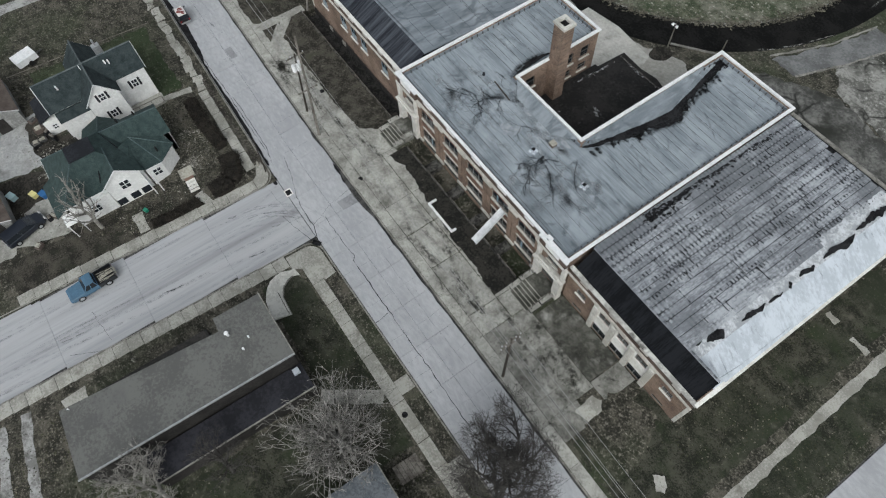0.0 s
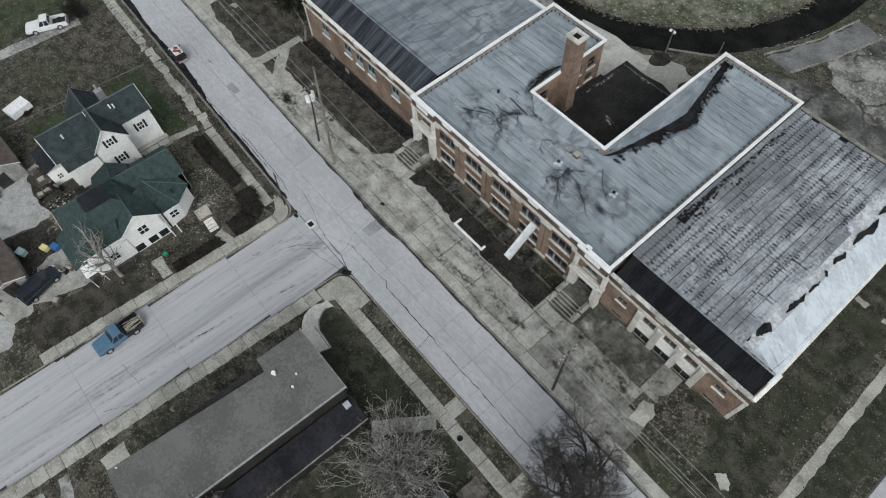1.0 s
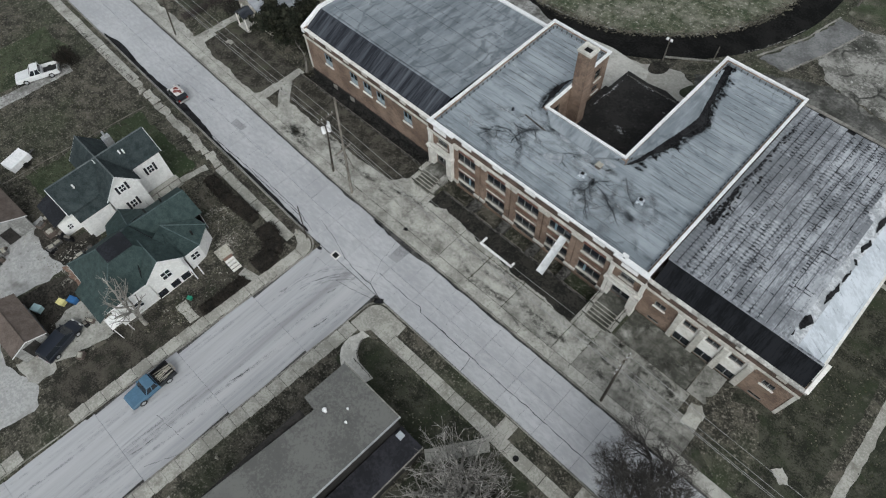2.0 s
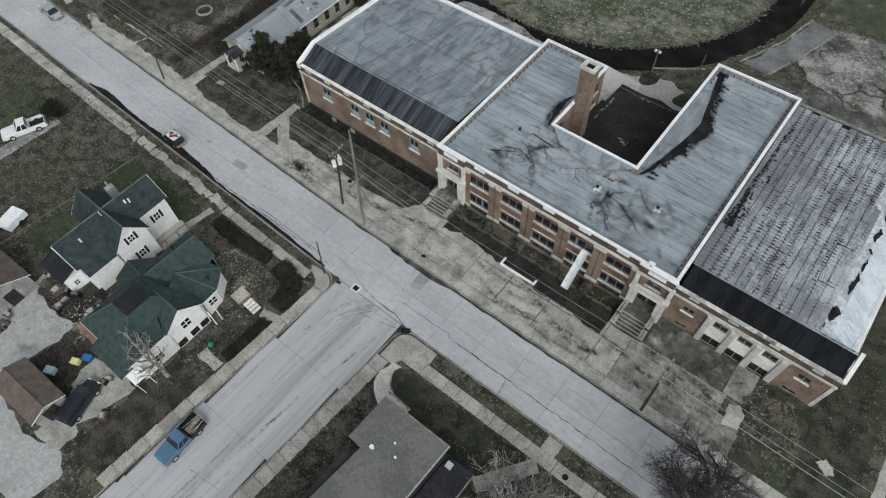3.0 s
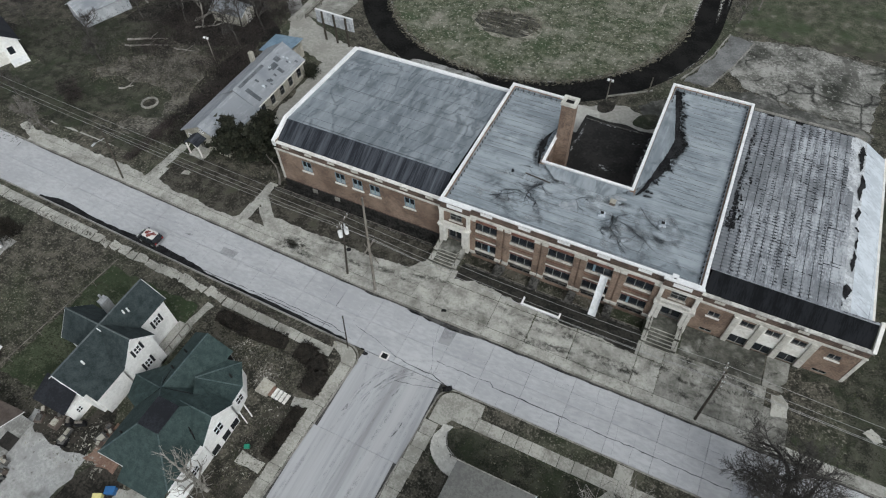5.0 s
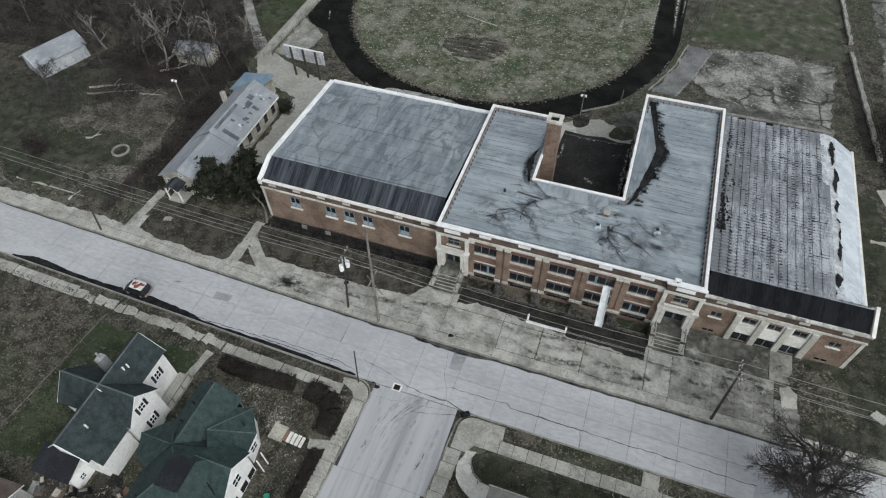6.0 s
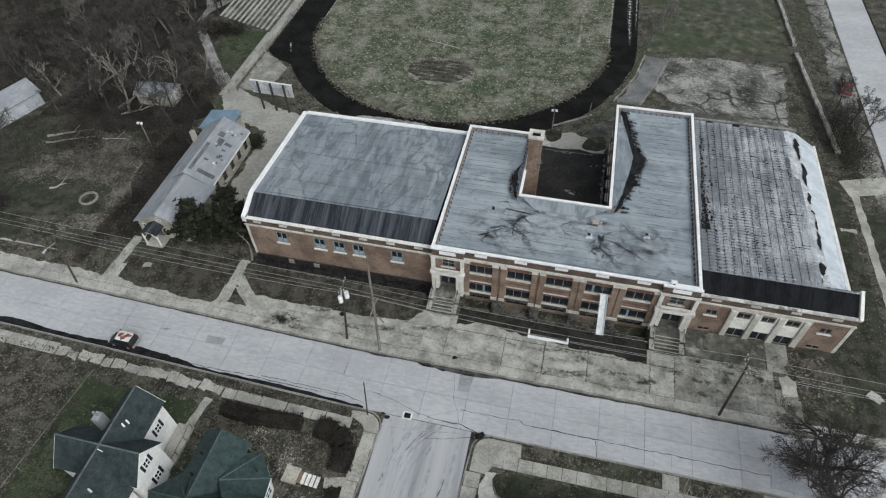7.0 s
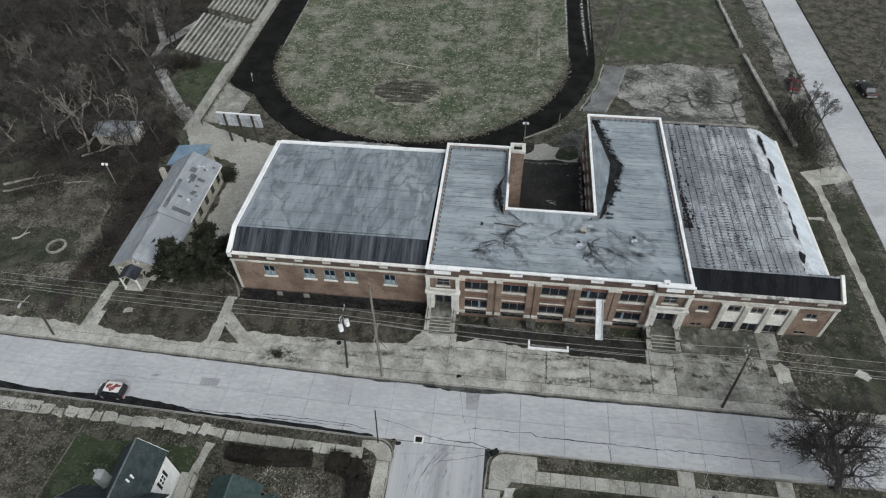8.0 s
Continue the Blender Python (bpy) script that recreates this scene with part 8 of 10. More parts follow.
brush("grass_tufts", "dark green and brown grass tufts", -70, 57, -70, 22, 52000, 0.24, 0.02, M["tuft"], open_lawn, 0.34)
brush("dead_grass", "pale straw tufts in the winter grass", -70, 57, -70, 22, 40000, 0.22, 0.02, M["straw"], lambda x, y: open_lawn(x, y) & (np.sin(x * 0.31 + 1.3) + np.sin(y * 0.27) + np.sin((x + y) * 0.13) > -0.6), 0.3)
fo = lambda x, y: np.where(y > 58.6, np.abs(x + 9) < 26.2, np.hypot(x + 9, y - 58.6) < 26.2)
brush("field_tufts", "pale straw streaks on the worn patch", -16, -4, 42.5, 50, 900, 1.2, 0.08, M["straw"], lambda x, y: np.hypot((x + 10) / 5.8, (y - 46.3) / 3.7) < 1, 0.3)
brush("field_tufts", "pale straw tufts over the playing field", -36, 18, 31, 130, 36000, 0.4, 0.02, M["straw"], lambda x, y: fo(x, y) & (np.sin(x * 0.25) + np.sin(y * 0.22 + 2) + r.uniform(-1.2, 1.2, len(x)) > -0.2), 0.34)
brush("field_tufts", "green tufts over the playing field", -36, 18, 31, 130, 22000, 0.3, 0.02, M["tuft"], fo, 0.34)
brush("leaf_litter", "pale leaf litter and stones in the corner garden", -19, -3.5, -35, -21.6, 2600, 0.16, 0.02, M["straw"], lambda x, y: ~((x < -7.4) & (y < -24.4)), 0.5)
brush("leaf_litter", "dry litter on the verge", -60, -4, -18.2, -17.5, 2500, 0.2, 0.02, M["twig"], None, 0.4)
brush("joint_weeds", "dark weeds in the joints of the forecourt", 3, 40, -9.4, -3.6, 16000, 0.16, 0.02, M["tuft"], lambda x, y: (np.abs(y + 5.4) < 0.09) | (np.abs(x - 14.1) < 0.09) | (np.abs(x - 18.9) < 0.09) | (np.abs(x - 25.6) < 0.09) | (np.abs(x - 28.2) < 0.09), 0.3)
M["chip"] = surf("pale_stone_chips", (0.10, 0.095, 0.082), (0.34, 0.325, 0.29), 0.3, 3, 0.95, 0.0, island=0.6)
for x0, x1, y0, y1, n_, sz in ((-14.5, -7.8, -24.2, -21.4, 520, 0.1), (-10.4, -8.0, -25.8, -24.0, 160, 0.12), (-7.4, -4.4, -34.5, -26.6, 260, 0.08), (-22.0, -17.6, -40.4, -35.4, 240, 0.12), (-28, -21, -41, -37, 160, 0.1), (-15, -10, -44.5, -39, 160, 0.09)):
    c = np.stack([r.uniform(x0, x1, n_), r.uniform(y0, y1, n_), np.full(n_, 0.05)], 1)
    q = leaf_tris(r, c, r.uniform(0.5, 1.3, n_) * sz, 0.4)
    q[:, :, 2] = np.abs(q[:, :, 2] - 0.05) + 0.03
    scatter_mesh("garden_stones", q, M["chip"], None, "pale stones and broken rubbish on the bare garden soil", "rubble")
ring_a = r.uniform(np.pi, 2 * np.pi, 3400)
ring_r = 26.7 + r.normal(size=3400) * 0.35
c = np.stack([-9 + ring_r * np.cos(ring_a), 58.6 + ring_r * np.sin(ring_a), np.full(3400, 0.06)], 1)
q = leaf_tris(r, c, r.uniform(0.1, 0.26, 3400), 0.3)
q[:, :, 2] = np.abs(q[:, :, 2] - 0.06) + 0.06
scatter_mesh("field_edge_tufts", q, M["straw"], None, "pale ragged grass edge of the playing field", "brush")

M["redtwig"] = surf("red_brown_twigs", (0.018, 0.0145, 0.0135), (0.062, 0.050, 0.046), 0.3, 5, 0.95, 0.0, island=0.5)
for k, (cx, cy, rx, ry) in enumerate(((-55, 12, 8, 4.5), (-50, 8.5, 4.5, 5), (-61, 9, 4, 3), (-58, 17, 6, 2.4), (-49, 1, 3.5, 2.5))):
    sheet("worn_ground", "pale trampled bare ground and wood chips", blob(cx, cy, rx, ry, 170 + k, 60, 0.22), 0.014 + 0.002 * k, M["worn"], "ground")
for k, (cx, cy, rx, ry) in enumerate(((-70, 2, 8, 5), (-62, -1.5, 5, 3), (-57, 4, 9, 4), (-74, 12, 9, 7), (-48, -3.4, 2.4, 2.6), (-66, 17, 8, 4))):
    sheet("lawn", "dark damp turf on the rough lawn", rag(blob(cx, cy, rx, ry, 270 + k, 50, 0.2), 0.3, 0.6), 0.026 + 0.002 * k, M["lawn_e"], "lawn")
for a, b, w in (((-80.5, -5.8), (-75.3, -6.6), 1.5), ((-73.2, -5.9), (-70.6, -6.6), 1.1), ((-65.4, -6.2), (-60.2, -7.9), 1.2)):
    strip("driveway", "pale broken driveway slab in the grass", a, b, w, M["walk"], 0.06)
brush("bush", "dark leafless bush on the rough lawn", -64, -61, -0.5, 2.6, 1800, 0.6, 3.2, M["redtwig"], lambda x, y: (x + 62.5) ** 2 + (y - 1) ** 2 < 2.2, 0.16)
brush("hedge_row", "dark weedy brush along an old fence line", -46.2, -44.8, -6.0, 4.0, 1600, 0.5, 0.8, M["redtwig"], None, 0.14)
brush("thicket", "dark red-brown thicket beside the small house", -45.6, -40.6, -1, 21, 6000, 0.8, 1.0, M["redtwig"], None, 0.12)
brush("thicket", "dark tangled thicket round the hidden shed", -64, -44, 14, 36, 16000, 1.0, 1.8, M["redtwig"], lambda x, y: np.sin(x * 0.5) + np.sin(y * 0.6 + 1) > -0.7, 0.12)
brush("debris", "pale broken twigs over the cleared ground", -66, -46, 6, 18, 2600, 0.8, 0.15, M["straw"], None, 0.12)
brush("thicket", "dark leafless scrub beside the bleachers", -58.5, -48.5, 48.4, 51.4, 3400, 0.9, 1.8, M["hedge"], lambda x, y: np.hypot((x + 53.5) / 5, (y - 49.9) / 1.5) < 1 + 0.2 * np.sin(x * 2), 0.14)
brush("thicket", "dark shrub at the small house's corner", -34.0, -31.6, 19.6, 21.8, 700, 0.8, 1.2, M["needle"], None, 0.2)
brush("thicket", "dark leafless scrub beside the cross street", 50.5, 56.0, 30, 47, 5000, 1.0, 2.2, M["hedge"], lambda x, y: np.hypot((x - 53.2) / 2.6, (y - 38.5) / 8) < 1 + 0.3 * np.sin(x * 3 + y), 0.12)
for k, (x, y, h_) in enumerate(((-56.5, 23.9, 7.5), (-55.2, 28.6, 6.5), (-60.5, 31.0, 7.0), (-63.5, 27.0, 6.0), (-52.0, 31.0, 6.5), (-67.0, 35.0, 7.0), (-70.5, 26.0, 6.0), (-49.5, 36.5, 5.5))):
    tree("dead_tree", "pale dead snag standing in the dark wood", (x, y, 0), M["snag"], "snags of the wood", seed=300 + k, height=h_, spread=h_ * 0.6, r0=0.2, limbs=5, sub=3, twigs=2, fine=1, trunk_frac=0.15, up=0.7, lean=(0.5 * math.sin(k * 2.1), 0.4 * math.cos(k * 1.7)), tw=0.03)

# logs and dead limbs
rng = random.Random(61)
for x, y, ang, ln, rr in ((-62.5, 17.2, 22, 7.0, 0.2), (-61.5, 15.8, 20, 7.5, 0.16), (-57.5, 28.5, 70, 8.0, 0.2), (-55.4, 25.0, 40, 5.5, 0.17), (-65, 40, 115, 8, 0.18), (-64.5, 34, 70, 7, 0.2), (-68, 31, 120, 6, 0.17), (-55, 17.5, 8, 4, 0.12), (-57, 6.2, 30, 2.2, 0.16)):
    lg = thing("fallen_log", "pale barkless fallen log in the brush", "log", "fallen logs", at=(x, y, rr * 0.9), turn=ang)
    bm = bmesh.new()
    p = Vector((-ln / 2, 0, 0))
    for k in range(5):
        qv = p + Vector((ln / 5, rng.uniform(-0.25, 0.25), rng.uniform(0, 0.12)))
        tube(bm, p, qv, rr * (1 - 0.13 * k), rr * (0.87 - 0.13 * k), 8)
        p = qv
    part("stem", bm, M["bark_pale"], lg)
    bm = bmesh.new()
    tube(bm, (0.2, 0, 0.05), (1.4, 1.2, 0.6), rr * 0.5, rr * 0.2, 6)
    part("branch", bm, M["bark_pale"], lg)
well = thing("stone_ring", "ring of pale stones round a dark pit", "fire pit", at=(-51.2, 4.9, 0))
for k in range(20):
    a = 2 * math.pi * k / 20
    bm = bmesh.new()
    box(bm, -0.2, 0.2, -0.13, 0.13, 0, rng.uniform(0.2, 0.32))
    s = part("stone", bm, M["kerb"], well)
    s.matrix_basis = pose(1.15 * math.cos(a), 1.15 * math.sin(a), 0, 0, 0, math.degrees(a) + 90 + rng.uniform(-8, 8))
bm = bmesh.new()
prism(bm, blob(0, 0, 1.0, 1.0, 3, 20, 0.04), 0.0, 0.07)
part("pit", bm, M["winglawn"], well)


# ---- houses ----
def gable_volume(bm, x0, x1, y0, y1, ze, zr, axis):
    """A solid wall body under a gable roof, ridge along x or y."""
    if axis == "x":
        m = (y0 + y1) / 2
        prof = [(y0, 0.0), (y1, 0.0), (y1, ze), (m, zr), (y0, ze)]
        ends = [[(x, y, z) for y, z in prof] for x in (x0, x1)]
    else:
        m = (x0 + x1) / 2
        prof = [(x0, 0.0), (x1, 0.0), (x1, ze), (m, zr), (x0, ze)]
        ends = [[(x, y, z) for x, z in prof] for y in (y0, y1)]
    a, b = [[bm.verts.new(p) for p in e] for e in ends]
    bm.faces.new(a); bm.faces.new(b[::-1])
    for i in range(5):
        bm.faces.new((a[i], b[i], b[(i + 1) % 5], a[(i + 1) % 5]))


RIDGE = {"green_shingles": surf("faded_green_ridge", (0.05, 0.075, 0.078), (0.09, 0.12, 0.122), 1, 5, 0.9, 0.3),
         "slate_grey_shingles": surf("faded_grey_ridge", (0.07, 0.085, 0.09), (0.12, 0.135, 0.14), 1, 5, 0.9, 0.3)}


def roof_block(parent, x0, x1, y0, y1, ze, zr, axis, mat, over=0.3, hip0=False, hip1=False, trim=True, hipf=0.9):
    """Roof slopes with eaves; a hipped end where asked; white barge boards at gables."""
    bm = bmesh.new()
    if axis == "x":
        tr = lambda u, v, z: (u, v, z)
        u0, u1, v0, v1 = x0, x1, y0, y1
    else:
        tr = lambda u, v, z: (v, u, z)
        u0, u1, v0, v1 = y0, y1, x0, x1
    m, hw = (v0 + v1) / 2, (v1 - v0) / 2
    slope = (zr - ze) / hw
    zo = ze - over * slope
    a, b = u0 - over, u1 + over
    ra = u0 + hw * hipf if hip0 else a
    rb = u1 - hw * hipf if hip1 else b
    for s in (-1, 1):
        e = m + s * (hw + over)
        slab3(bm, [tr(a, e, zo + 0.12), tr(b, e, zo + 0.12), tr(rb, m, zr + 0.12), tr(ra, m, zr + 0.12)], 0.12)
    for flag, uu, ru in ((hip0, a, ra), (hip1, b, rb)):
        if flag:
            slab3(bm, [tr(uu, m - hw - over, zo + 0.12), tr(uu, m + hw + over, zo + 0.12), tr(ru, m, zr + 0.12)], 0.12)
    ob = part("roof", bm, mat, parent)
    bm = bmesh.new()
    tube(bm, tr(ra, m, zr + 0.13), tr(rb, m, zr + 0.13), 0.09, 0.09, 6)
    for flag, uu, ru in ((hip0, a, ra), (hip1, b, rb)):
        if flag:
            for s in (-1, 1):
                tube(bm, tr(uu, m + s * (hw + over), zo + 0.13), tr(ru, m, zr + 0.13), 0.07, 0.07, 6)
    part("ridge_cap", bm, RIDGE.get(mat.name, mat), ob)
    if trim:
        for flag, uu, sg in ((hip0, a, -1), (hip1, b, 1)):
            if flag:
                continue
            for s in (-1, 1):
                bm = bmesh.new()
                p, q = Vector(tr(uu + sg * 0.02, m + s * (hw + over), zo + 0.04)), Vector(tr(uu + sg * 0.02, m, zr + 0.04))
                tube(bm, p, q, 0.045, 0.045, 4)
                part("barge_board", bm, M["coping"], ob)
    return ob


def house_window(parent, place, u, z, w=0.9, h=1.25, shutters=True):
    win = window_unit(parent, lambda a, d, b: place(a, d - 0.18, b), u - w / 2, u + w / 2, z, z + h, lights=2, rows=2, frame_mat=M["coping"], pane_mat=M["carglass"], depth=0.1)
    if shutters:
        for s in (-1, 1):
            bm = bmesh.new()
            p, q = place(u + s * (w / 2 + 0.08), -0.06, z - 0.05), place(u + s * (w / 2 + 0.34), -0.02, z + h + 0.05)
            box(bm, min(p[0], q[0]), max(p[0], q[0]), min(p[1], q[1]), max(p[1], q[1]), p[2], q[2])
            part("shutter", bm, M["shingle_n"], win, "dark louvred shutter")


# white two-storey house with dark slate-grey roofs
hs = thing("house", "white two-storey house with dark grey cross-gabled roof", "house", "houses at the corner")
for dims in ((-28.1, -20.1, -30.8, -27.0, 5.0, 7.2, "x"), (-25.7, -21.9, -29.0, -23.2, 5.1, 7.2, "y"), (-25.9, -21.8, -34.7, -29.0, 4.8, 7.15, "y")):
    bm = bmesh.new()
    gable_volume(bm, *dims)
    part("wall", bm, M["siding"], hs)
    roof_block(hs, *dims[:4], dims[4], dims[5], dims[6], M["shingle_d"], 0.28)
bm = bmesh.new()
box(bm, -21.8, -21.1, -34.4, -31.0, 0, 3.2)
part("wall", bm, M["siding"], hs)
bm = bmesh.new()
slab3(bm, [(-22.4, -34.6, 5.0), (-20.9, -34.6, 3.35), (-20.9, -30.82, 3.35), (-22.4, -30.82, 5.0)], 0.12)
part("lean_to_roof", bm, M["shingle_d"], hs)
bm = bmesh.new()
box(bm, -27.6, -23.6, -36.7, -34.72, 0, 2.2)
part("wall", bm, M["siding"], hs)
bm = bmesh.new()
slab3(bm, [(-28.0, -37.0, 2.25), (-23.7, -37.0, 2.25), (-23.7, -34.4, 3.2), (-28.0, -34.4, 3.2)], 0.12)
part("lean_to_roof", bm, M["shingle_n"], hs, "dark navy lean-to roof")
house_window(hs, east(-20.1), -28.9, 4.5, 0.75, 1.05)
house_window(hs, east(-20.1), -28.9, 1.6, 0.75, 1.15)
house_window(hs, east(-21.9), -25.0, 2.7, 0.75, 1.15)
house_window(hs, east(-23.6), -35.7, 0.8, 0.6, 0.8, False)
bm = bmesh.new()
box(bm, -25.9, -25.2, -27.0, -26.1, 4.0, 7.4)
part("chimney", bm, M["metal"], hs, "grey boxed chimney")
bm = bmesh.new()
tube(bm, (-25.55, -26.55, 7.4), (-25.55, -26.55, 8.2), 0.12, 0.12, 8)
part("flue", bm, M["metal"], hs)
for x, y in ((-23.1, -26.6), (-22.9, -26.2), (-22.6, -32.6)):
    bm = bmesh.new()
    tube(bm, (x, y, 6.4), (x, y, 7.0), 0.09, 0.09, 8)
    part("vent_pipe", bm, M["coping"], hs)
pdk = thing("porch_deck", "grey concrete porch with a weathered rail", "porch", at=(-20.6, -25.6, 0))
boxpart("deck", (-1.2, 0.5, -2.4, 2.6, 0, 0.35), M["walk"], pdk)
for yy in (-2.2, -0.6, 1.0, 2.4):
    boxpart("rail_post", (0.42, 0.5, yy - 0.04, yy + 0.04, 0.352, 1.25), M["wood"], pdk)
boxpart("rail", (0.43, 0.49, -2.2, 2.4, 1.252, 1.32), M["wood"], pdk)
strip("path", "cracked stone path to the white house", (-20.8, -23.0), (-20.2, -19.6), 0.9, M["walk"], 0.04)

# green-roofed house
hb = thing("house", "white single-storey house with green shingled hip roofs", "house", "houses at the corner")
GE = 3.35                     # eaves of the green roofs


def green_faces(faces, name="roof", label=""):
    planes = []
    for f in faces:
        bm = bmesh.new()
        slab3(bm, f, 0.12)
        planes.append(part(name, bm, M["shingle_g"], hb, label))
    return planes[0]


# the main block: a hipped roof cut off flat at the top
DX0, DX1, DY0, DY1, DZ = -13.5, -11.3, -34.9, -32.2, 6.7
MX0, MX1, MY0, MY1 = -17.2, -8.85, -38.3, -29.0
main_roof = green_faces([[(MX0, MY0, GE), (DX0, DY0, DZ), (DX0, DY1, DZ), (MX0, MY1, GE)], [(MX0, MY0, GE), (MX1, MY0, GE), (DX1, DY0, DZ), (DX0, DY0, DZ)],
                         [(MX1, MY0, GE), (MX1, MY1, GE), (DX1, DY1, DZ), (DX1, DY0, DZ)], [(MX1, MY1, GE), (MX0, MY1, GE), (DX0, DY1, DZ), (DX1, DY1, DZ)]])
bm = bmesh.new()
slab3(bm, [(DX0 - 0.1, DY0 - 0.1, DZ + 0.04), (DX1 + 0.1, DY0 - 0.1, DZ + 0.04), (DX1 + 0.1, DY1 + 0.1, DZ + 0.04), (DX0 - 0.1, DY1 + 0.1, DZ + 0.04)], 0.1)
part("roof_deck", bm, M["shingle_n"], hb, "flat dark felt deck on top of the roof")
# the lower slope at its southern foot
green_faces([[(-14.2, -39.5, 2.55), (-9.0, -39.5, 2.55), (-9.0, -38.2, 3.3), (-14.2, -38.2, 3.3)]])
# north wing, ridge along the side street
NX0, NXR, NX1, NY0, NY1, NZ = -16.9, -14.7, -12.2, -31.4, -24.4, 5.5
green_faces([[(NX0, NY0, 3.9), (NXR, NY0, NZ), (NXR, NY1, NZ - 0.35), (NX0, NY1, 3.7)], [(NXR, NY0, NZ), (NX1, NY0, GE - 0.1), (NX1, NY1, GE - 0.1), (NXR, NY1, NZ - 0.35)]])
# canted west bay
J, WC, WE, WS, WV = (NXR, -31.2, 5.5), (-19.5, -30.7, GE), (-17.2, -28.4, GE), (-18.6, -32.9, GE), (-16.9, -33.5, GE + 0.1)
green_faces([[J, WC, WE], [J, WE, (-16.4, -28.5, 3.85)], [J, WS, WC], [J, WV, WS]])
# hipped porch bay to the street
H, EN, ES, EW_ = (-13.1, -28.7, 4.5), (-10.9, -24.9, 2.75), (-9.2, -27.0, 2.75), (-8.9, -28.9, 3.1)
green_faces([[H, (-12.3, -25.4, 3.2), EN], [H, EN, ES], [H, ES, EW_], [H, EW_, (-9.0, -30.2, 4.5), (-11.6, -30.6, 5.0)]])
# gable to the side street
GXI, GXO, GY, GZ, GEV = -11.9, -8.25, -31.5, 5.95, 4.0
green_faces([[(GXI, GY, GZ), (GXO, GY, GZ), (GXO, -29.2, GEV), (GXI, -29.2, GEV)], [(GXI, GY, GZ), (GXO, GY, GZ), (GXO, -33.8, GEV), (GXI, -33.8, GEV)]])
for a, b in (((DX0, DY1, DZ), (MX0, MY1, GE)), ((DX0, DY0, DZ), (MX0, MY0, GE)), ((DX1, DY0, DZ), (MX1, MY0, GE)), (J, (NXR, NY1, NZ - 0.35)), (J, WC), (H, EN), (H, ES), ((GXI, GY, GZ), (GXO, GY, GZ))):
    bm = bmesh.new()
    tube(bm, Vector(a) + Vector((0, 0, 0.02)), Vector(b) + Vector((0, 0, 0.02)), 0.07, 0.07, 6)
    part("ridge_cap", bm, RIDGE["green_shingles"], main_roof)
for a, b in ((J, (-11.9, -30.1, 4.45)), (J, WV), ((-11.35, -32.3, 6.1), (-8.9, -33.75, 3.75)), ((-15.2, -30.6, 5.05), (-15.9, -28.5, 4.3))):
    bm = bmesh.new()
    tube(bm, Vector(a) + Vector((0, 0, 0.06)), Vector(b) + Vector((0, 0, 0.06)), 0.08, 0.08, 6)
    part("valley_flashing", bm, M["tarpatch"], main_roof)
bm = bmesh.new()
for dims in ((-16.9, -9.1, -38.0, -29.2, GE - 0.02), (-16.6, -12.5, -31.4, -24.7, GE - 0.05)):
    box(bm, *dims[:4], 0, dims[4])
prism(bm, [(-19.2, -30.7), (-17.1, -28.7), (-16.5, -28.7), (-16.5, -33.2), (-18.4, -32.7)][::-1], 0, GE - 0.05)
prism(bm, [(-12.2, -25.2), (-11.0, -25.2), (-9.5, -27.1), (-9.15, -29.0), (-12.4, -29.0)][::-1], 0, 2.7)
part("wall", bm, M["siding"], hb)
for x, prof in ((-8.62, [(-33.5, 0.0), (-29.5, 0.0), (-29.5, 4.2), (GY, 5.8), (-33.5, 4.2)]), (NY1 - 0.25, None)):
    bm = bmesh.new()
    if prof:
        a = [bm.verts.new((x, y, z)) for y, z in prof]
        b = [bm.verts.new((x - 0.6, y, z)) for y, z in prof]
    else:
        prof = [(NX0 + 0.3, 0.0), (NX1 - 0.3, 0.0), (NX1 - 0.3, 3.3), (NXR, 5.05), (NX0 + 0.3, 3.8)]
        a = [bm.verts.new((px, x, z)) for px, z in prof]
        b = [bm.verts.new((px, x - 0.6, z)) for px, z in prof]
    bm.faces.new(a); bm.faces.new(b[::-1])
    for k in range(5):
        bm.faces.new((a[k], b[k], b[(k + 1) % 5], a[(k + 1) % 5]))
    part("gable_wall", bm, M["siding"], hb)
for a, b in (((GXO, GY, GZ), (GXO, -29.2, GEV)), ((GXO, GY, GZ), (GXO, -33.8, GEV)), ((MX1, -33.9, GE), (MX1, MY0, GE)), ((MX0, MY0, GE), (-14.2, MY0, GE)), ((NX0, NY1, 3.7), (NX0, -28.4, 3.8)), ((-9.2, -27.0, 2.75), (-8.9, -28.9, 3.1))):
    bm = bmesh.new()
    tube(bm, Vector(a) - Vector((-0.03, 0, 0.06)), Vector(b) - Vector((-0.03, 0, 0.06)), 0.055, 0.055, 4)
    part("fascia", bm, M["coping"], hb, "white painted fascia board")
for x, y, z in ((-15.6, -26.9, 4.75), (-15.5, -28.9, 4.9), (-15.3, -36.1, 5.0), (-10.6, -26.8, 3.4)):
    bm = bmesh.new()
    tube(bm, (x, y, z - 0.3), (x, y, z + 0.45), 0.1, 0.1, 8)
    part("vent_pipe", bm, M["rubber"], hb)
for yy in (-33.0, -31.4, -30.1):
    boxpart("porch_opening", (-8.61, -8.59, yy - 0.5, yy + 0.5, 0.15, 1.15), M["carglass"], hb, "dark low window")
boxpart("porch_wall", (-9.28, -8.72, -38.0, -33.6, 0, 2.75), M["siding"], hb)
bm = bmesh.new()
slab3(bm, [(-8.95, -39.0, 2.65), (-7.5, -39.0, 2.4), (-7.5, -37.5, 2.4), (-8.95, -37.5, 2.65)], 0.08)
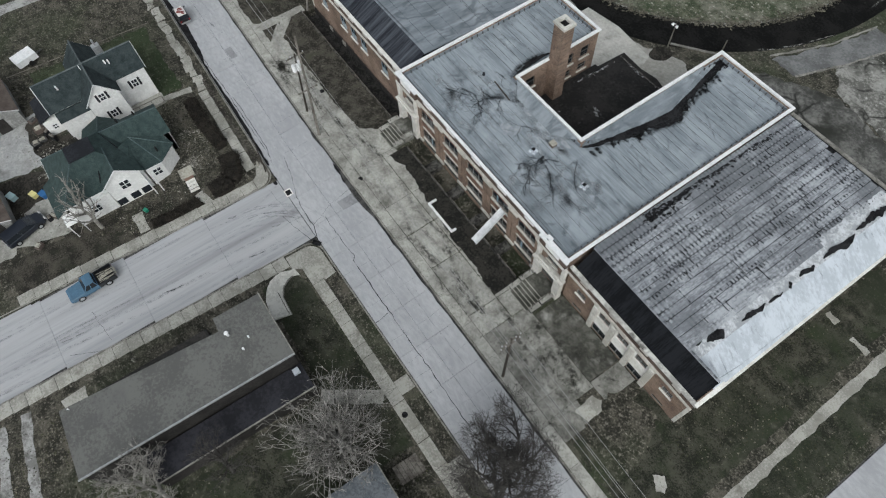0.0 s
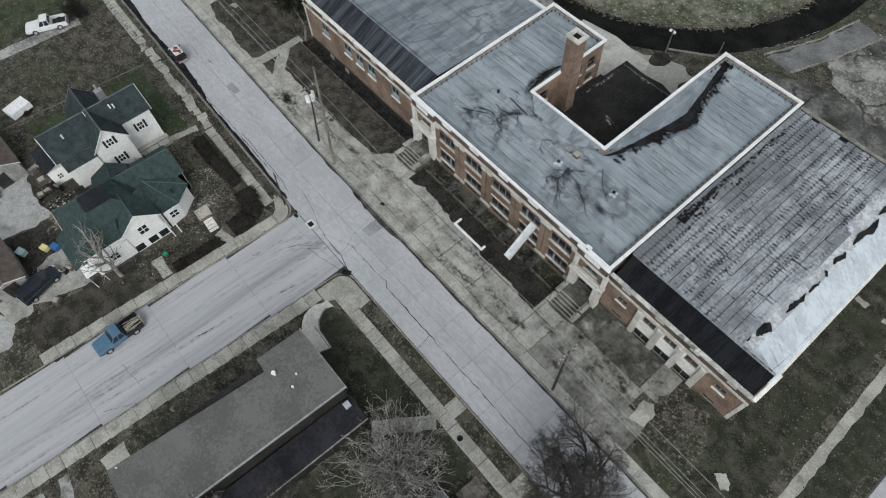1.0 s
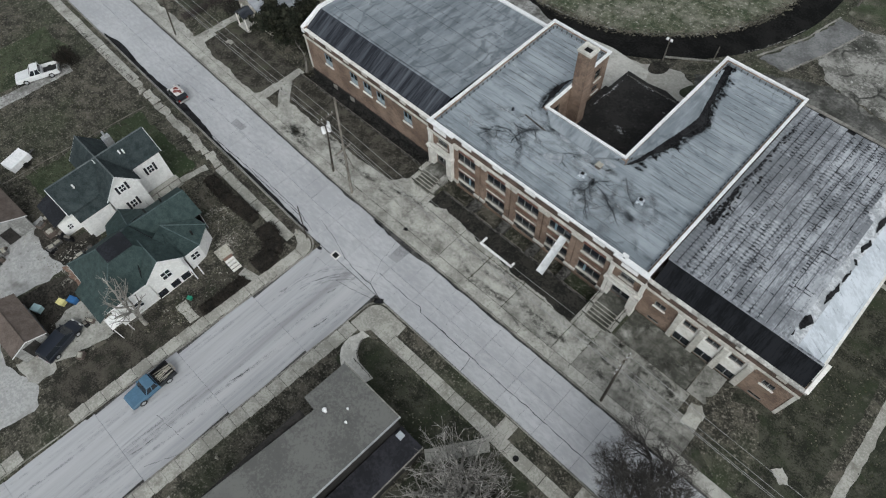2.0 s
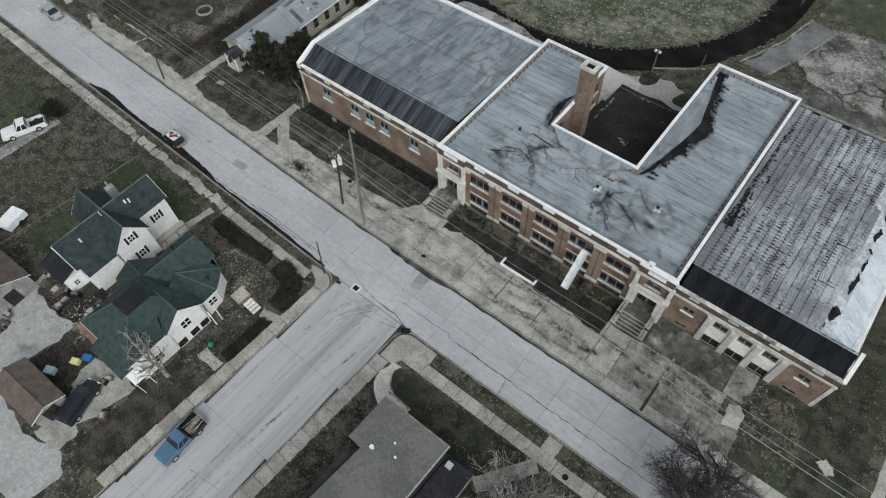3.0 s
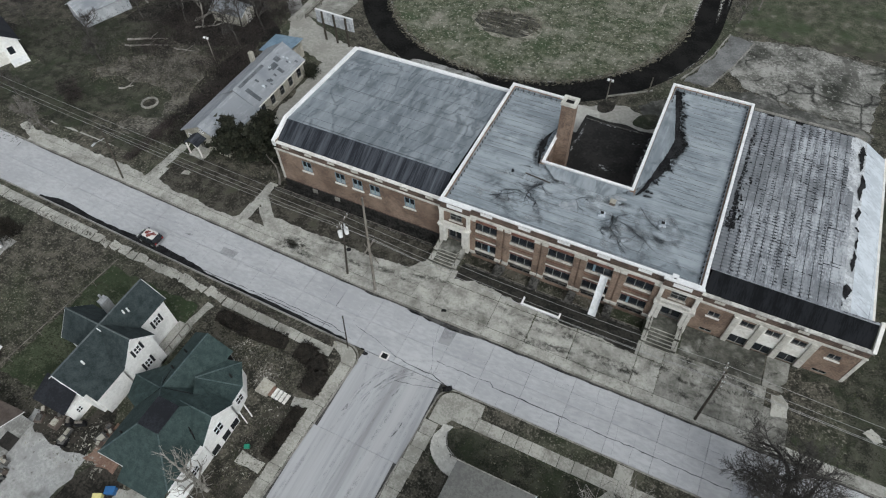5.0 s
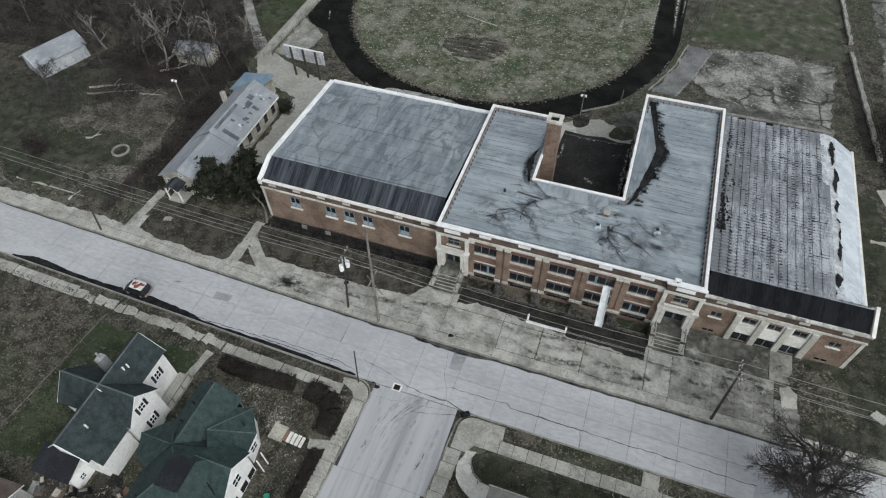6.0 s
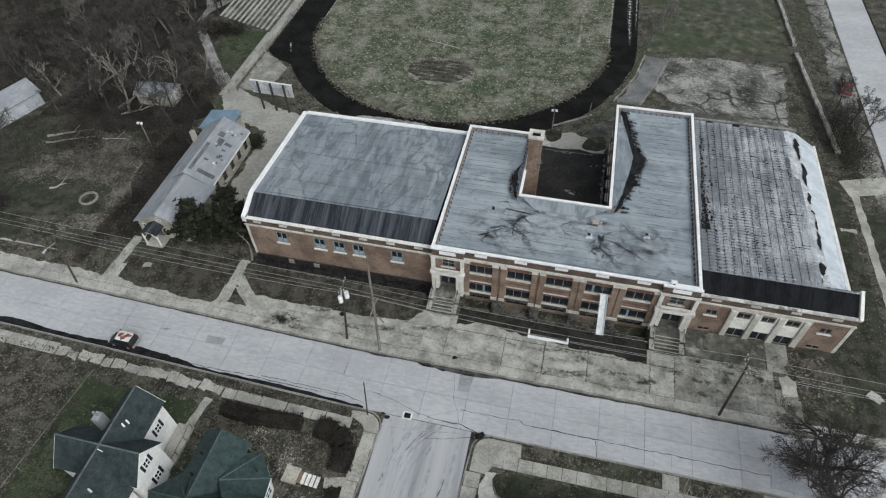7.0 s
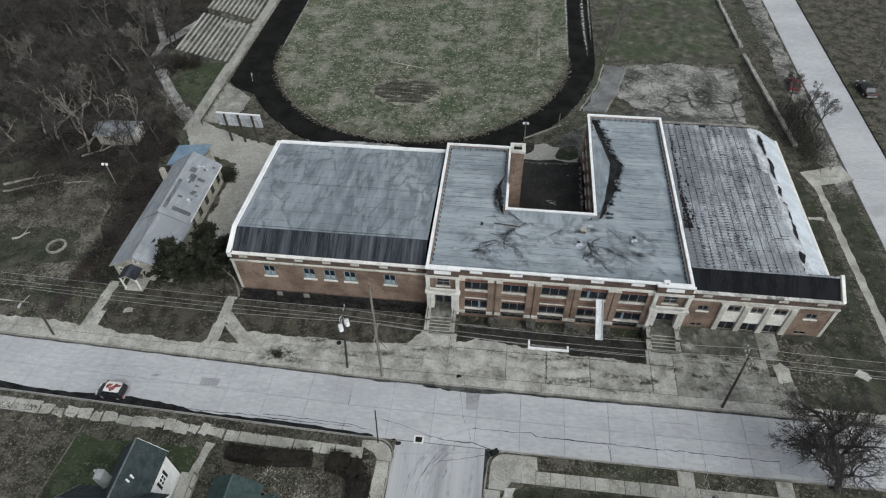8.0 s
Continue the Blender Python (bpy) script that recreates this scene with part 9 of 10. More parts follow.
part("awning", bm, M["siding"], hb, "white sheet awning")
for yy in (-38.9, -37.6):
    bm = bmesh.new()
    tube(bm, (-7.6, yy, 0), (-7.6, yy, 2.35), 0.04, 0.04, 6)
    part("awning_post", bm, M["coping"], hb)
house_window(hb, east(-8.62), -31.6, 2.3, 1.1, 1.3, False)
house_window(hb, east(-8.72), -35.6, 1.0, 1.0, 1.1, False)
house_window(hb, east(-9.3), -28.0, 1.1, 1.0, 1.1, False)
for yy in (-29.4, -28.6):
    bm = bmesh.new()
    tube(bm, (-7.8, yy, 0), (-7.8, yy, 2.9), 0.07, 0.07, 8)
    part("porch_post", bm, M["coping"], hb)
stp = thing("garden_steps", "short white-edged steps with a red brick landing", "steps", at=(-7.6, -25.5, 0), turn=-3)
boxpart("landing", (-1.5, 0.0, -0.8, 0.8, 0, 0.3), M["stucco"], stp)
boxpart("brick_edge", (0.0, 0.38, -0.55, 0.55, 0, 0.26), M["terra"], stp)
for k in range(4):
    boxpart("step", (0.4 + k * 0.46, 0.74 + k * 0.46, -0.55, 0.55, 0, 0.22 - 0.05 * k), M["white"], stp)
strip("path", "short concrete garden path", (-5.0, -25.5), (-2.9, -24.9), 1.0, M["walk"], 0.03)
strip("path", "short concrete garden path", (-6.6, -32.4), (-3.8, -32.6), 1.2, M["walk"], 0.03)

# flat-roofed building on the opposite corner
fb = thing("flat_roofed_building", "long grey flat-roofed building with a dark lower roof", "building")
bm = bmesh.new()
prism(bm, [(13.9, -29.6), (13.9, -25.6), (20.9, -25.5), (20.1, -45.2), (13.6, -44.8), (13.9, -31), (15.2, -31), (15.2, -29.6)][::-1], 0, 5.3)
part("wall", bm, M["darkwall"], fb)
bm = bmesh.new()
prism(bm, [(13.5, -30.0), (13.7, -25.3), (21.0, -25.3), (20.2, -45.5), (13.5, -45.0), (15.0, -30.1)][::-1], 5.302, 5.6)
part("roof", bm, M["flatroof"], fb, "grey gravelled flat roof")
bm = bmesh.new()
slab3(bm, [(20.98, -25.25, 5.66), (21.1, -25.25, 5.66), (20.3, -45.55, 5.66), (20.18, -45.55, 5.66)], 0.22)
part("roof_edge", bm, M["metal"], fb, "white metal roof edge")
boxpart("roof_edge", (13.6, 21.0, -25.34, -25.24, 5.45, 5.63), M["kerb"], fb)
bm = bmesh.new()
prism(bm, [(20.95, -25.6), (23.6, -25.6), (23.2, -41.0), (20.4, -41.0)][::-1], 0, 2.7)
part("side_wall", bm, M["darkwall"], fb)
bm = bmesh.new()
prism(bm, [(21.0, -25.4), (23.8, -25.4), (23.4, -41.2), (20.5, -41.2)][::-1], 2.702, 2.9)
part("lower_roof", bm, M["lowroof"], fb, "dark lower roof along the flank")
bm = bmesh.new()
slab3(bm, [(23.76, -25.4, 2.97), (23.86, -25.4, 2.97), (23.46, -41.2, 2.97), (23.36, -41.2, 2.97)], 0.2)
part("lower_roof_edge", bm, M["kerb"], fb)
for x, y, s in ((15.9, -29.5, 1.4), (17.2, -28.0, 0.7), (18.0, -28.9, 0.8), (13.9, -44.2, 0.5)):
    bm = bmesh.new()
    tube(bm, (x, y, 5.6), (x, y, 5.6 + 0.45 * s), 0.09 * s, 0.09 * s, 10)
    tube(bm, (x, y, 5.6 + 0.45 * s), (x, y, 5.6 + 0.55 * s), 0.16 * s, 0.12 * s, 10)
    part("roof_vent", bm, M["coping"], fb)
boxpart("roof_unit", (21.3, 21.9, -26.4, -25.8, 2.9, 3.25), M["white_band"], fb, "pale roof unit")
bm = bmesh.new()
edge_w = [(10.2, -21.0), (10.1, -21.6), (9.75, -22.4), (9.8, -23.1), (10.0, -23.8), (10.5, -24.4), (11.0, -24.8), (11.9, -25.3), (13.0, -25.5), (14.3, -25.5)]
edge_e = [(11.2, -20.9), (10.9, -21.6), (11.0, -22.1), (11.2, -22.6), (11.5, -23.05), (11.9, -23.35), (12.6, -23.6), (13.4, -23.65), (14.0, -23.7), (14.8, -23.75)]
for k in range(len(edge_w) - 1):
    prism(bm, [edge_w[k], edge_w[k + 1], edge_e[k + 1], edge_e[k]], -0.05, 0.056 + 0.03 * max(0, k - 3))
tagged(part("path", bm, surf("bright_path_concrete", (0.46, 0.45, 0.415), (0.60, 0.588, 0.55), 0.5, 4, 0.9, 0.2, stain=((0.30, 0.292, 0.265), 1.4, 0.58, 0.76))), "curved pale concrete approach with low steps by the flat-roofed building", "path", kind="structure")
bm = bmesh.new()
for ea, eb in (((10.95, -21.6), (11.1, -22.2)), ((11.1, -22.2), (11.6, -23.0)), ((11.6, -23.0), (12.6, -23.55)), ((12.6, -23.55), (14.8, -23.7))):
    d = Vector((eb[1] - ea[1], ea[0] - eb[0])).normalized() * 0.06
    prism(bm, [ea, eb, (eb[0] + d.x, eb[1] + d.y), (ea[0] + d.x, ea[1] + d.y)][::-1], -0.05, 0.24)
tagged(part("path_kerb", bm, M["kerb"]), "low pale kerb along the curved approach", "kerb", kind="structure")
appr = thing("step_rail", "low dark pipe rail beside the approach steps", "railing", at=(13.4, -23.85, 0.1), turn=-3)
for xx in (-1.2, 0.0, 1.2):
    bm = bmesh.new()
    tube(bm, (xx, 0, 0), (xx, 0, 0.8), 0.03, 0.03, 6)
    part("post", bm, M["darkpole"], appr)
bm = bmesh.new()
tube(bm, (-1.3, 0, 0.8), (1.3, 0, 0.8), 0.03, 0.03, 6)
part("rail", bm, M["darkpole"], appr)
plug = thing("fire_hydrant", "small pale hydrant on the verge", "hydrant", at=(9.9, -39.2, 0))
bm = bmesh.new()
tube(bm, (0, 0, 0), (0, 0, 0.55), 0.13, 0.12, 10)
tube(bm, (0, 0, 0.55), (0, 0, 0.72), 0.15, 0.04, 10)
part("barrel", bm, M["stucco"], plug)
bm = bmesh.new()
tube(bm, (-0.22, 0, 0.42), (0.22, 0, 0.42), 0.06, 0.06, 8)
part("outlet", bm, M["stucco"], plug)
hyd = copy_thing(plug, pose(-4.4, -18.0, 0.0))
tagged(hyd, "white hydrant beside the street corner")

gh = thing("low_house", "low house with a weathered grey flat roof", "house")
boxpart("wall", (33.2, 45.0, -36.0, -24.6, 0, 2.9), M["darkwall"], gh)
boxpart("roof", (32.9, 45.3, -36.3, -24.3, 2.902, 3.1), M["tinpatch"], gh)
boxpart("roof_edge", (32.86, 45.34, -24.298, -24.2, 2.88, 3.14), M["kerb"], gh)
ws = thing("garden_steps", "weathered grey wooden steps from the pavement", "steps", at=(34.6, -21.9, 0), turn=0)
for k in range(6):
    boxpart("tread", (-0.9, 0.9, -1.5 + k * 0.42, -1.12 + k * 0.42, 0.62 - k * 0.1, 0.68 - k * 0.1), M["wood"], ws)
    boxpart("riser", (-0.85, 0.85, -1.14 + k * 0.42, -1.1 + k * 0.42, 0.0, 0.618 - k * 0.1), M["darkpole"], ws)

# small stucco house behind the cedars
sh = thing("small_house", "low cream stucco house with a patched tin roof", "house")
for dims in ((-39.9, -33.0, 0.6, 8.4, 2.75, 4.55), (-39.7, -33.3, 8.4, 20.0, 3.0, 4.9)):
    bm = bmesh.new()
    gable_volume(bm, *dims, "y")
    part("wall", bm, M["stucco"], sh)
    roof_block(sh, *dims, "y", M["tin"], 0.35, trim=False)
for yy in (9.6, 11.9, 14.2, 16.4, 18.6):
    window_unit(sh, lambda a, d, b: east(-33.3)(a, d - 0.2, b), yy - 0.45, yy + 0.45, 0.9, 2.5, lights=1, rows=2, pane_mat=M["carglass"], sill_mat=M["stucco"])
house_window(sh, front(0.6), -36.5, 3.2, 0.6, 0.7, False)
house_window(sh, front(0.6), -38.9, 1.1, 0.8, 1.1, False)
boxpart("door", (-37.7, -36.8, 0.54, 0.6, 0.3, 2.2), M["frame"], sh, "dark front door")
boxpart("eave_board", (-33.0, -32.86, 8.5, 20.2, 2.72, 2.84), M["white"], sh)
pr = thing_part("porch", sh, "small gabled porch on white brackets")
bm = bmesh.new()
slab3(bm, [(-38.5, -1.3, 2.35), (-37.3, -1.3, 3.05), (-37.3, 0.58, 3.05), (-38.5, 0.58, 2.35)], 0.1)
slab3(bm, [(-37.3, -1.3, 3.05), (-36.1, -1.3, 2.35), (-36.1, 0.58, 2.35), (-37.3, 0.58, 3.05)], 0.1)
part("porch_roof", bm, M["mansard_streak"], pr)
for xx in (-38.3, -36.3):
    boxpart("porch_post", (xx - 0.08, xx + 0.08, -1.2, -1.04, 0, 2.3), M["white"], pr)
    bm = bmesh.new()
    tube(bm, (xx, -1.1, 1.4), (xx + (0.7 if xx < -37.3 else -0.7), -1.1, 2.3), 0.06, 0.06, 6)
    part("bracket", bm, M["white"], pr)
boxpart("porch_floor", (-38.5, -36.1, -1.3, 0.58, 0, 0.25), M["plaza"], pr)
bm = bmesh.new()
box(bm, -41.2, -36.4, 20.4, 24.4, 0, 2.3)
part("lean_to_wall", bm, M["stucco"], sh)
bm = bmesh.new()
slab3(bm, [(-41.5, 20.1, 2.35), (-36.2, 20.1, 3.2), (-36.2, 24.7, 3.0), (-41.5, 24.7, 2.35)], 0.1)
part("lean_to_roof", bm, M["bluetin"], sh, "faded blue sheet roof of the lean-to")
boxpart("chimney", (-40.2, -39.6, 16.4, 17.0, 0, 4.6), M["stucco"], sh)
rng = random.Random(63)
PATCH = [(9.0, 14.6, 0.06, 0.17), (9.2, 9.9, 0.32, 0.92), (15.0, 16.4, 0.3, 0.5), (16.6, 17.6, 0.2, 0.4), (15.6, 16.2, 0.56, 0.8)] + [(y, y + rng.uniform(0.2, 0.5), u, u + rng.uniform(0.06, 0.14)) for y, u in [(rng.uniform(11, 19), rng.uniform(0.15, 0.85)) for _ in range(14)]]
for k, (y0, y1, u0, u1) in enumerate(PATCH):
    bm = bmesh.new()
    zx = lambda u: (-36.5 + 3.5 * u, 5.04 - 2.08 * u)
    (xa, za), (xb, zb_) = zx(u0), zx(u1)
    slab3(bm, [(xa, y0, za), (xb, y0 + 0.1, zb_), (xb, y1 + 0.05, zb_), (xa, y1, za)], 0.02)
    part("tin_patch", bm, M["tinpatch"] if k < 5 or k % 3 else M["white_band"], sh, "sheet patch on the tin roof")


def shed(at, turn, lx, ly, ze, zr, roof, label, wall="siding", door="white"):
    s = thing("shed", label, "shed", at=at, turn=turn)
    bm = bmesh.new()
    gable_volume(bm, -lx / 2, lx / 2, -ly / 2, ly / 2, ze, zr, "x")
    part("wall", bm, M[wall], s)
    roof_block(s, -lx / 2, lx / 2, -ly / 2, ly / 2, ze, zr, "x", M[roof], 0.3)
    boxpart("door", (lx / 2 + 0.004, lx / 2 + 0.06, -0.7, 0.7, 0.05, 2.1), M[door], s)
    return s


shed((-75.6, 20.4, 0), 70, 8.4, 5.0, 2.4, 3.7, "tin", "pale grey shed with a metal roof at the wood's edge", "shedwall")
shed((-53.2, 28.4, 0), 3, 6.0, 3.4, 2.0, 2.8, "tin", "grey tin-roofed shed hidden in the brush", "stucco")
far_house = shed((-82.9, 4.4, 0), -23, 8.0, 6.6, 3.2, 5.6, "shingle_n", "white house with a dark roof beyond the street")
boxpart("window", (4.004, 4.05, 1.2, 2.1, 1.2, 2.4), M["carglass"], far_house)
boxpart("porch_slab", (4.1, 5.8, 0.6, 3.2, 0, 0.4), M["coping"], far_house)
# dark door plates stand in for the shaded inside of open fronts
shed((-15.7, -45.9, 0), 2, 6.2, 3.2, 2.3, 3.0, "shingle_b", "small garage with a brown shingled roof", "kerbwall", "darkwall")
shed((-31.6, -41.4, 0), 3, 8.0, 5.0, 2.5, 3.9, "shingle_b", "grey bungalow with a weathered brown roof", "kerbwall", "darkwall")
trl = thing("trailer", "white flat-topped box trailer in the back garden", "trailer", at=(-37.9, -35.5, 0), turn=15)
boxpart("box", (-0.95, 0.95, -1.4, 1.4, 0.45, 1.3), M["coping"], trl)
for sx in (-0.98, 0.98):
    bm = bmesh.new()
    tube(bm, (sx - 0.08, 0.2, 0.34), (sx + 0.08, 0.2, 0.34), 0.34, 0.34, 14)
    part("wheel", bm, M["rubber"], trl)
boxpart("drawbar", (-0.08, 0.08, 1.4, 2.4, 0.45, 0.55), M["frame"], trl)


# ---- field furniture ----
for ya, yb in ((51.6, 65.4), (67.6, 82.0)):
    bl = thing("bleachers", "weathered concrete and plank bleachers beside the track", "bleachers", "bleachers beside the track")
    for k in range(11):
        x0 = -53.6 + k * 0.86
        # tiers darker than the benches: shade of the gaps put into colour
        boxpart("tier", (x0, x0 + 0.84, ya, yb, 0, 2.3 - k * 0.2), M["plaza_dark"], bl)
        boxpart("bench", (x0 + 0.06, x0 + 0.46, ya, yb, 2.36 - k * 0.2, 2.44 - k * 0.2), M["plaza"], bl, "pale plank bench")
        for yy in (ya + 0.6, (ya + yb) / 2, yb - 0.7):
            boxpart("bench_leg", (x0 + 0.2, x0 + 0.34, yy, yy + 0.12, 2.302 - k * 0.2, 2.358 - k * 0.2), M["kerb"], bl)
wr = thing("railing", "old grey pipe railing along the field wall", "railing")
for k in range(24):
    bm = bmesh.new()
    tube(bm, (-41.75 + 0.02 * k, 33 + 2.4 * k, 0), (-41.75 + 0.02 * k, 33 + 2.4 * k, 1.0), 0.06, 0.06, 6)
    part("post", bm, M["darkpole"], wr)
for z in (0.5, 0.98):
    bm = bmesh.new()
    tube(bm, (-41.75, 33, z), (-41.25, 88.5, z), 0.06, 0.06, 6)
    part("rail", bm, M["wood"], wr)
fw = thing("field_wall", "low pale concrete wall beside the track", "wall", kind="structure")
for k in range(22):
    boxpart("wall_section", (-42.9 + 0.05 * k, -42.55 + 0.05 * k, 32 + k * 2.7, 34.66 + k * 2.7, 0, 0.9), M["plaza"], fw)
boxpart("walkway", (-44.5, -42.95, 31.5, 92, 0, 0.06), M["yardpale"], fw)
sb = thing("scoreboard", "back of a grey scoreboard on three dark posts", "scoreboard", at=(-33.2, 29.6, 0), turn=-2)
boxpart("board", (-3.5, 3.5, -0.1, 0.1, 2.9, 5.1), M["coat"], sb)
boxpart("top_edge", (-3.55, 3.55, -0.13, 0.13, 5.103, 5.2), M["coping"], sb)
for xx in (-2.0, 0.0, 2.0):
    boxpart("post", (xx * 1.1 - 0.13, xx * 1.1 + 0.13, -0.34, -0.103, 0, 5.1), M["darkpole"], sb)
gp = thing("goal_post", "pale goal post bar lying on the playing field", "goal post", at=(-11.2, 53.65, 0.05), turn=-15)
bm = bmesh.new()
tube(bm, (-3.2, 0, 0.12), (3.2, 0, 0.12), 0.09, 0.09, 8)
part("crossbar", bm, M["stucco"], gp)
bm = bmesh.new()
tube(bm, (0.3, 0, 0.1), (0.5, -1.3, 0.06), 0.07, 0.07, 8)
part("stem", bm, M["stucco"], gp)


def light_pole(x, y, h, label):
    p = thing("light_pole", label, "light pole", "light poles by the field", at=(x, y, 0))
    bm = bmesh.new()
    tube(bm, (0, 0, 0), (0, 0, h), 0.1, 0.07, 8)
    part("shaft", bm, M["wood"], p)
    for s in (-0.3, 0.3):
        bm = bmesh.new()
        tube(bm, (s, -0.05, h - 0.1), (s, -0.28, h - 0.25), 0.14, 0.2, 10)
        part("floodlight", bm, M["coping"], p)
    boxpart("bracket", (-0.4, 0.4, -0.05, 0.05, h - 0.2, h - 0.1), M["metal"], p)


light_pole(10.5, 33.6, 3.7, "grey pole with white floodlights behind the school")
back_post = thing("post", "plain grey post beside the track", "post", at=(15.7, 37.2, 0))
bm = bmesh.new()
tube(bm, (0, 0, 0), (0.1, 0, 3.0), 0.1, 0.08, 8)
part("shaft", bm, M["wood"], back_post)
light_pole(-48.6, 17.2, 4.6, "pole with a white floodlight in the brush")


def post_fence(a, b, n, h, label, mesh_rails=2, r=0.022):
    f = thing("fence", label, "fence", "fences")
    ax, ay, bx, by = *a, *b
    for k in range(n):
        t_ = k / (n - 1)
        bm = bmesh.new()
        x, y = ax + (bx - ax) * t_, ay + (by - ay) * t_
        tube(bm, (x, y, 0), (x, y, h), 0.04, 0.04, 6)
        part("post", bm, M["wood"], f)
    for k in range(mesh_rails):
        z = h * (1 - 0.45 * k) - 0.04
        bm = bmesh.new()
        tube(bm, (ax, ay, z), (bx, by, z), r, r, 5)
        part("rail", bm, M["wood"], f)


post_fence((-33.8, -19.6), (-35.6, -38.5), 6, 1.0, "thin weathered fence across the back gardens", 1, 0.05)
post_fence((48.5, 85.0), (49.4, 65.0), 9, 1.3, "old pale rail fence beside the ditch")
post_fence((49.7, 62.0), (52.0, 37.0), 9, 1.3, "old pale rail fence beside the ditch")
strip("ditch_wall", "crooked pale concrete ditch wall", (48.4, 88), (49.5, 65), 0.6, M["walk"], 0.35, "wall")
strip("ditch_wall", "crooked pale concrete ditch wall", (49.4, 62.5), (51.7, 36), 0.6, M["walk"], 0.35, "wall")
sheet("verge", "grey gravel verge of the cross street", [(53.6, 92), (53.9, 70), (54.4, 62), (53.4, 55), (54.6, 48), (55.2, 40), (54.2, 33), (55.6, 25), (57.2, 25), (57.2, 92)], 0.02, M["lot"], "yard")
# flat strips on level ground; their dark colour stands for the ditch's shadow
strip("ditch", "dark soil strip beside the crooked wall, the ditch's shade in its colour", (47.4, 88), (48.5, 65), 1.3, M["soil"], 0.012, "ditch")
strip("ditch", "dark soil strip beside the crooked wall, the ditch's shade in its colour", (48.3, 62.5), (50.6, 36), 1.5, M["soil"], 0.012, "ditch")

# ---- vehicles ----


def wheel(parent, x, y, r, w):
    bm = bmesh.new()
    tube(bm, (x, y - w / 2, r), (x, y + w / 2, r), r, r, 18)
    ty = part("wheel", bm, M["rubber"], parent)
    bm = bmesh.new()
    s = 1 if y > 0 else -1
    tube(bm, (x, y + s * (w / 2 + 0.002), r), (x, y + s * (w / 2 + 0.02), r), r * 0.6, r * 0.5, 14)
    part("rim", bm, M["metal"], ty)


def loft(bm, stations):
    """Cross-sections along x: (x, half width low, half width high, z low, z shoulder, z high)."""
    prev = None
    for x, wl, wh, zl, zs_, zh in stations:
        ring = [bm.verts.new(p) for p in ((x, -wl * 0.94, zl), (x, -wl, zl + (zs_ - zl) * 0.5), (x, -wl, zs_), (x, -wh, zh), (x, wh, zh), (x, wl, zs_), (x, wl, zl + (zs_ - zl) * 0.5), (x, wl * 0.94, zl))]
        if prev:
            for i in range(8):
                bm.faces.new((prev[i], prev[(i + 1) % 8], ring[(i + 1) % 8], ring[i]))
        else:
            bm.faces.new(ring[::-1])
        prev = ring
    bm.faces.new(prev)


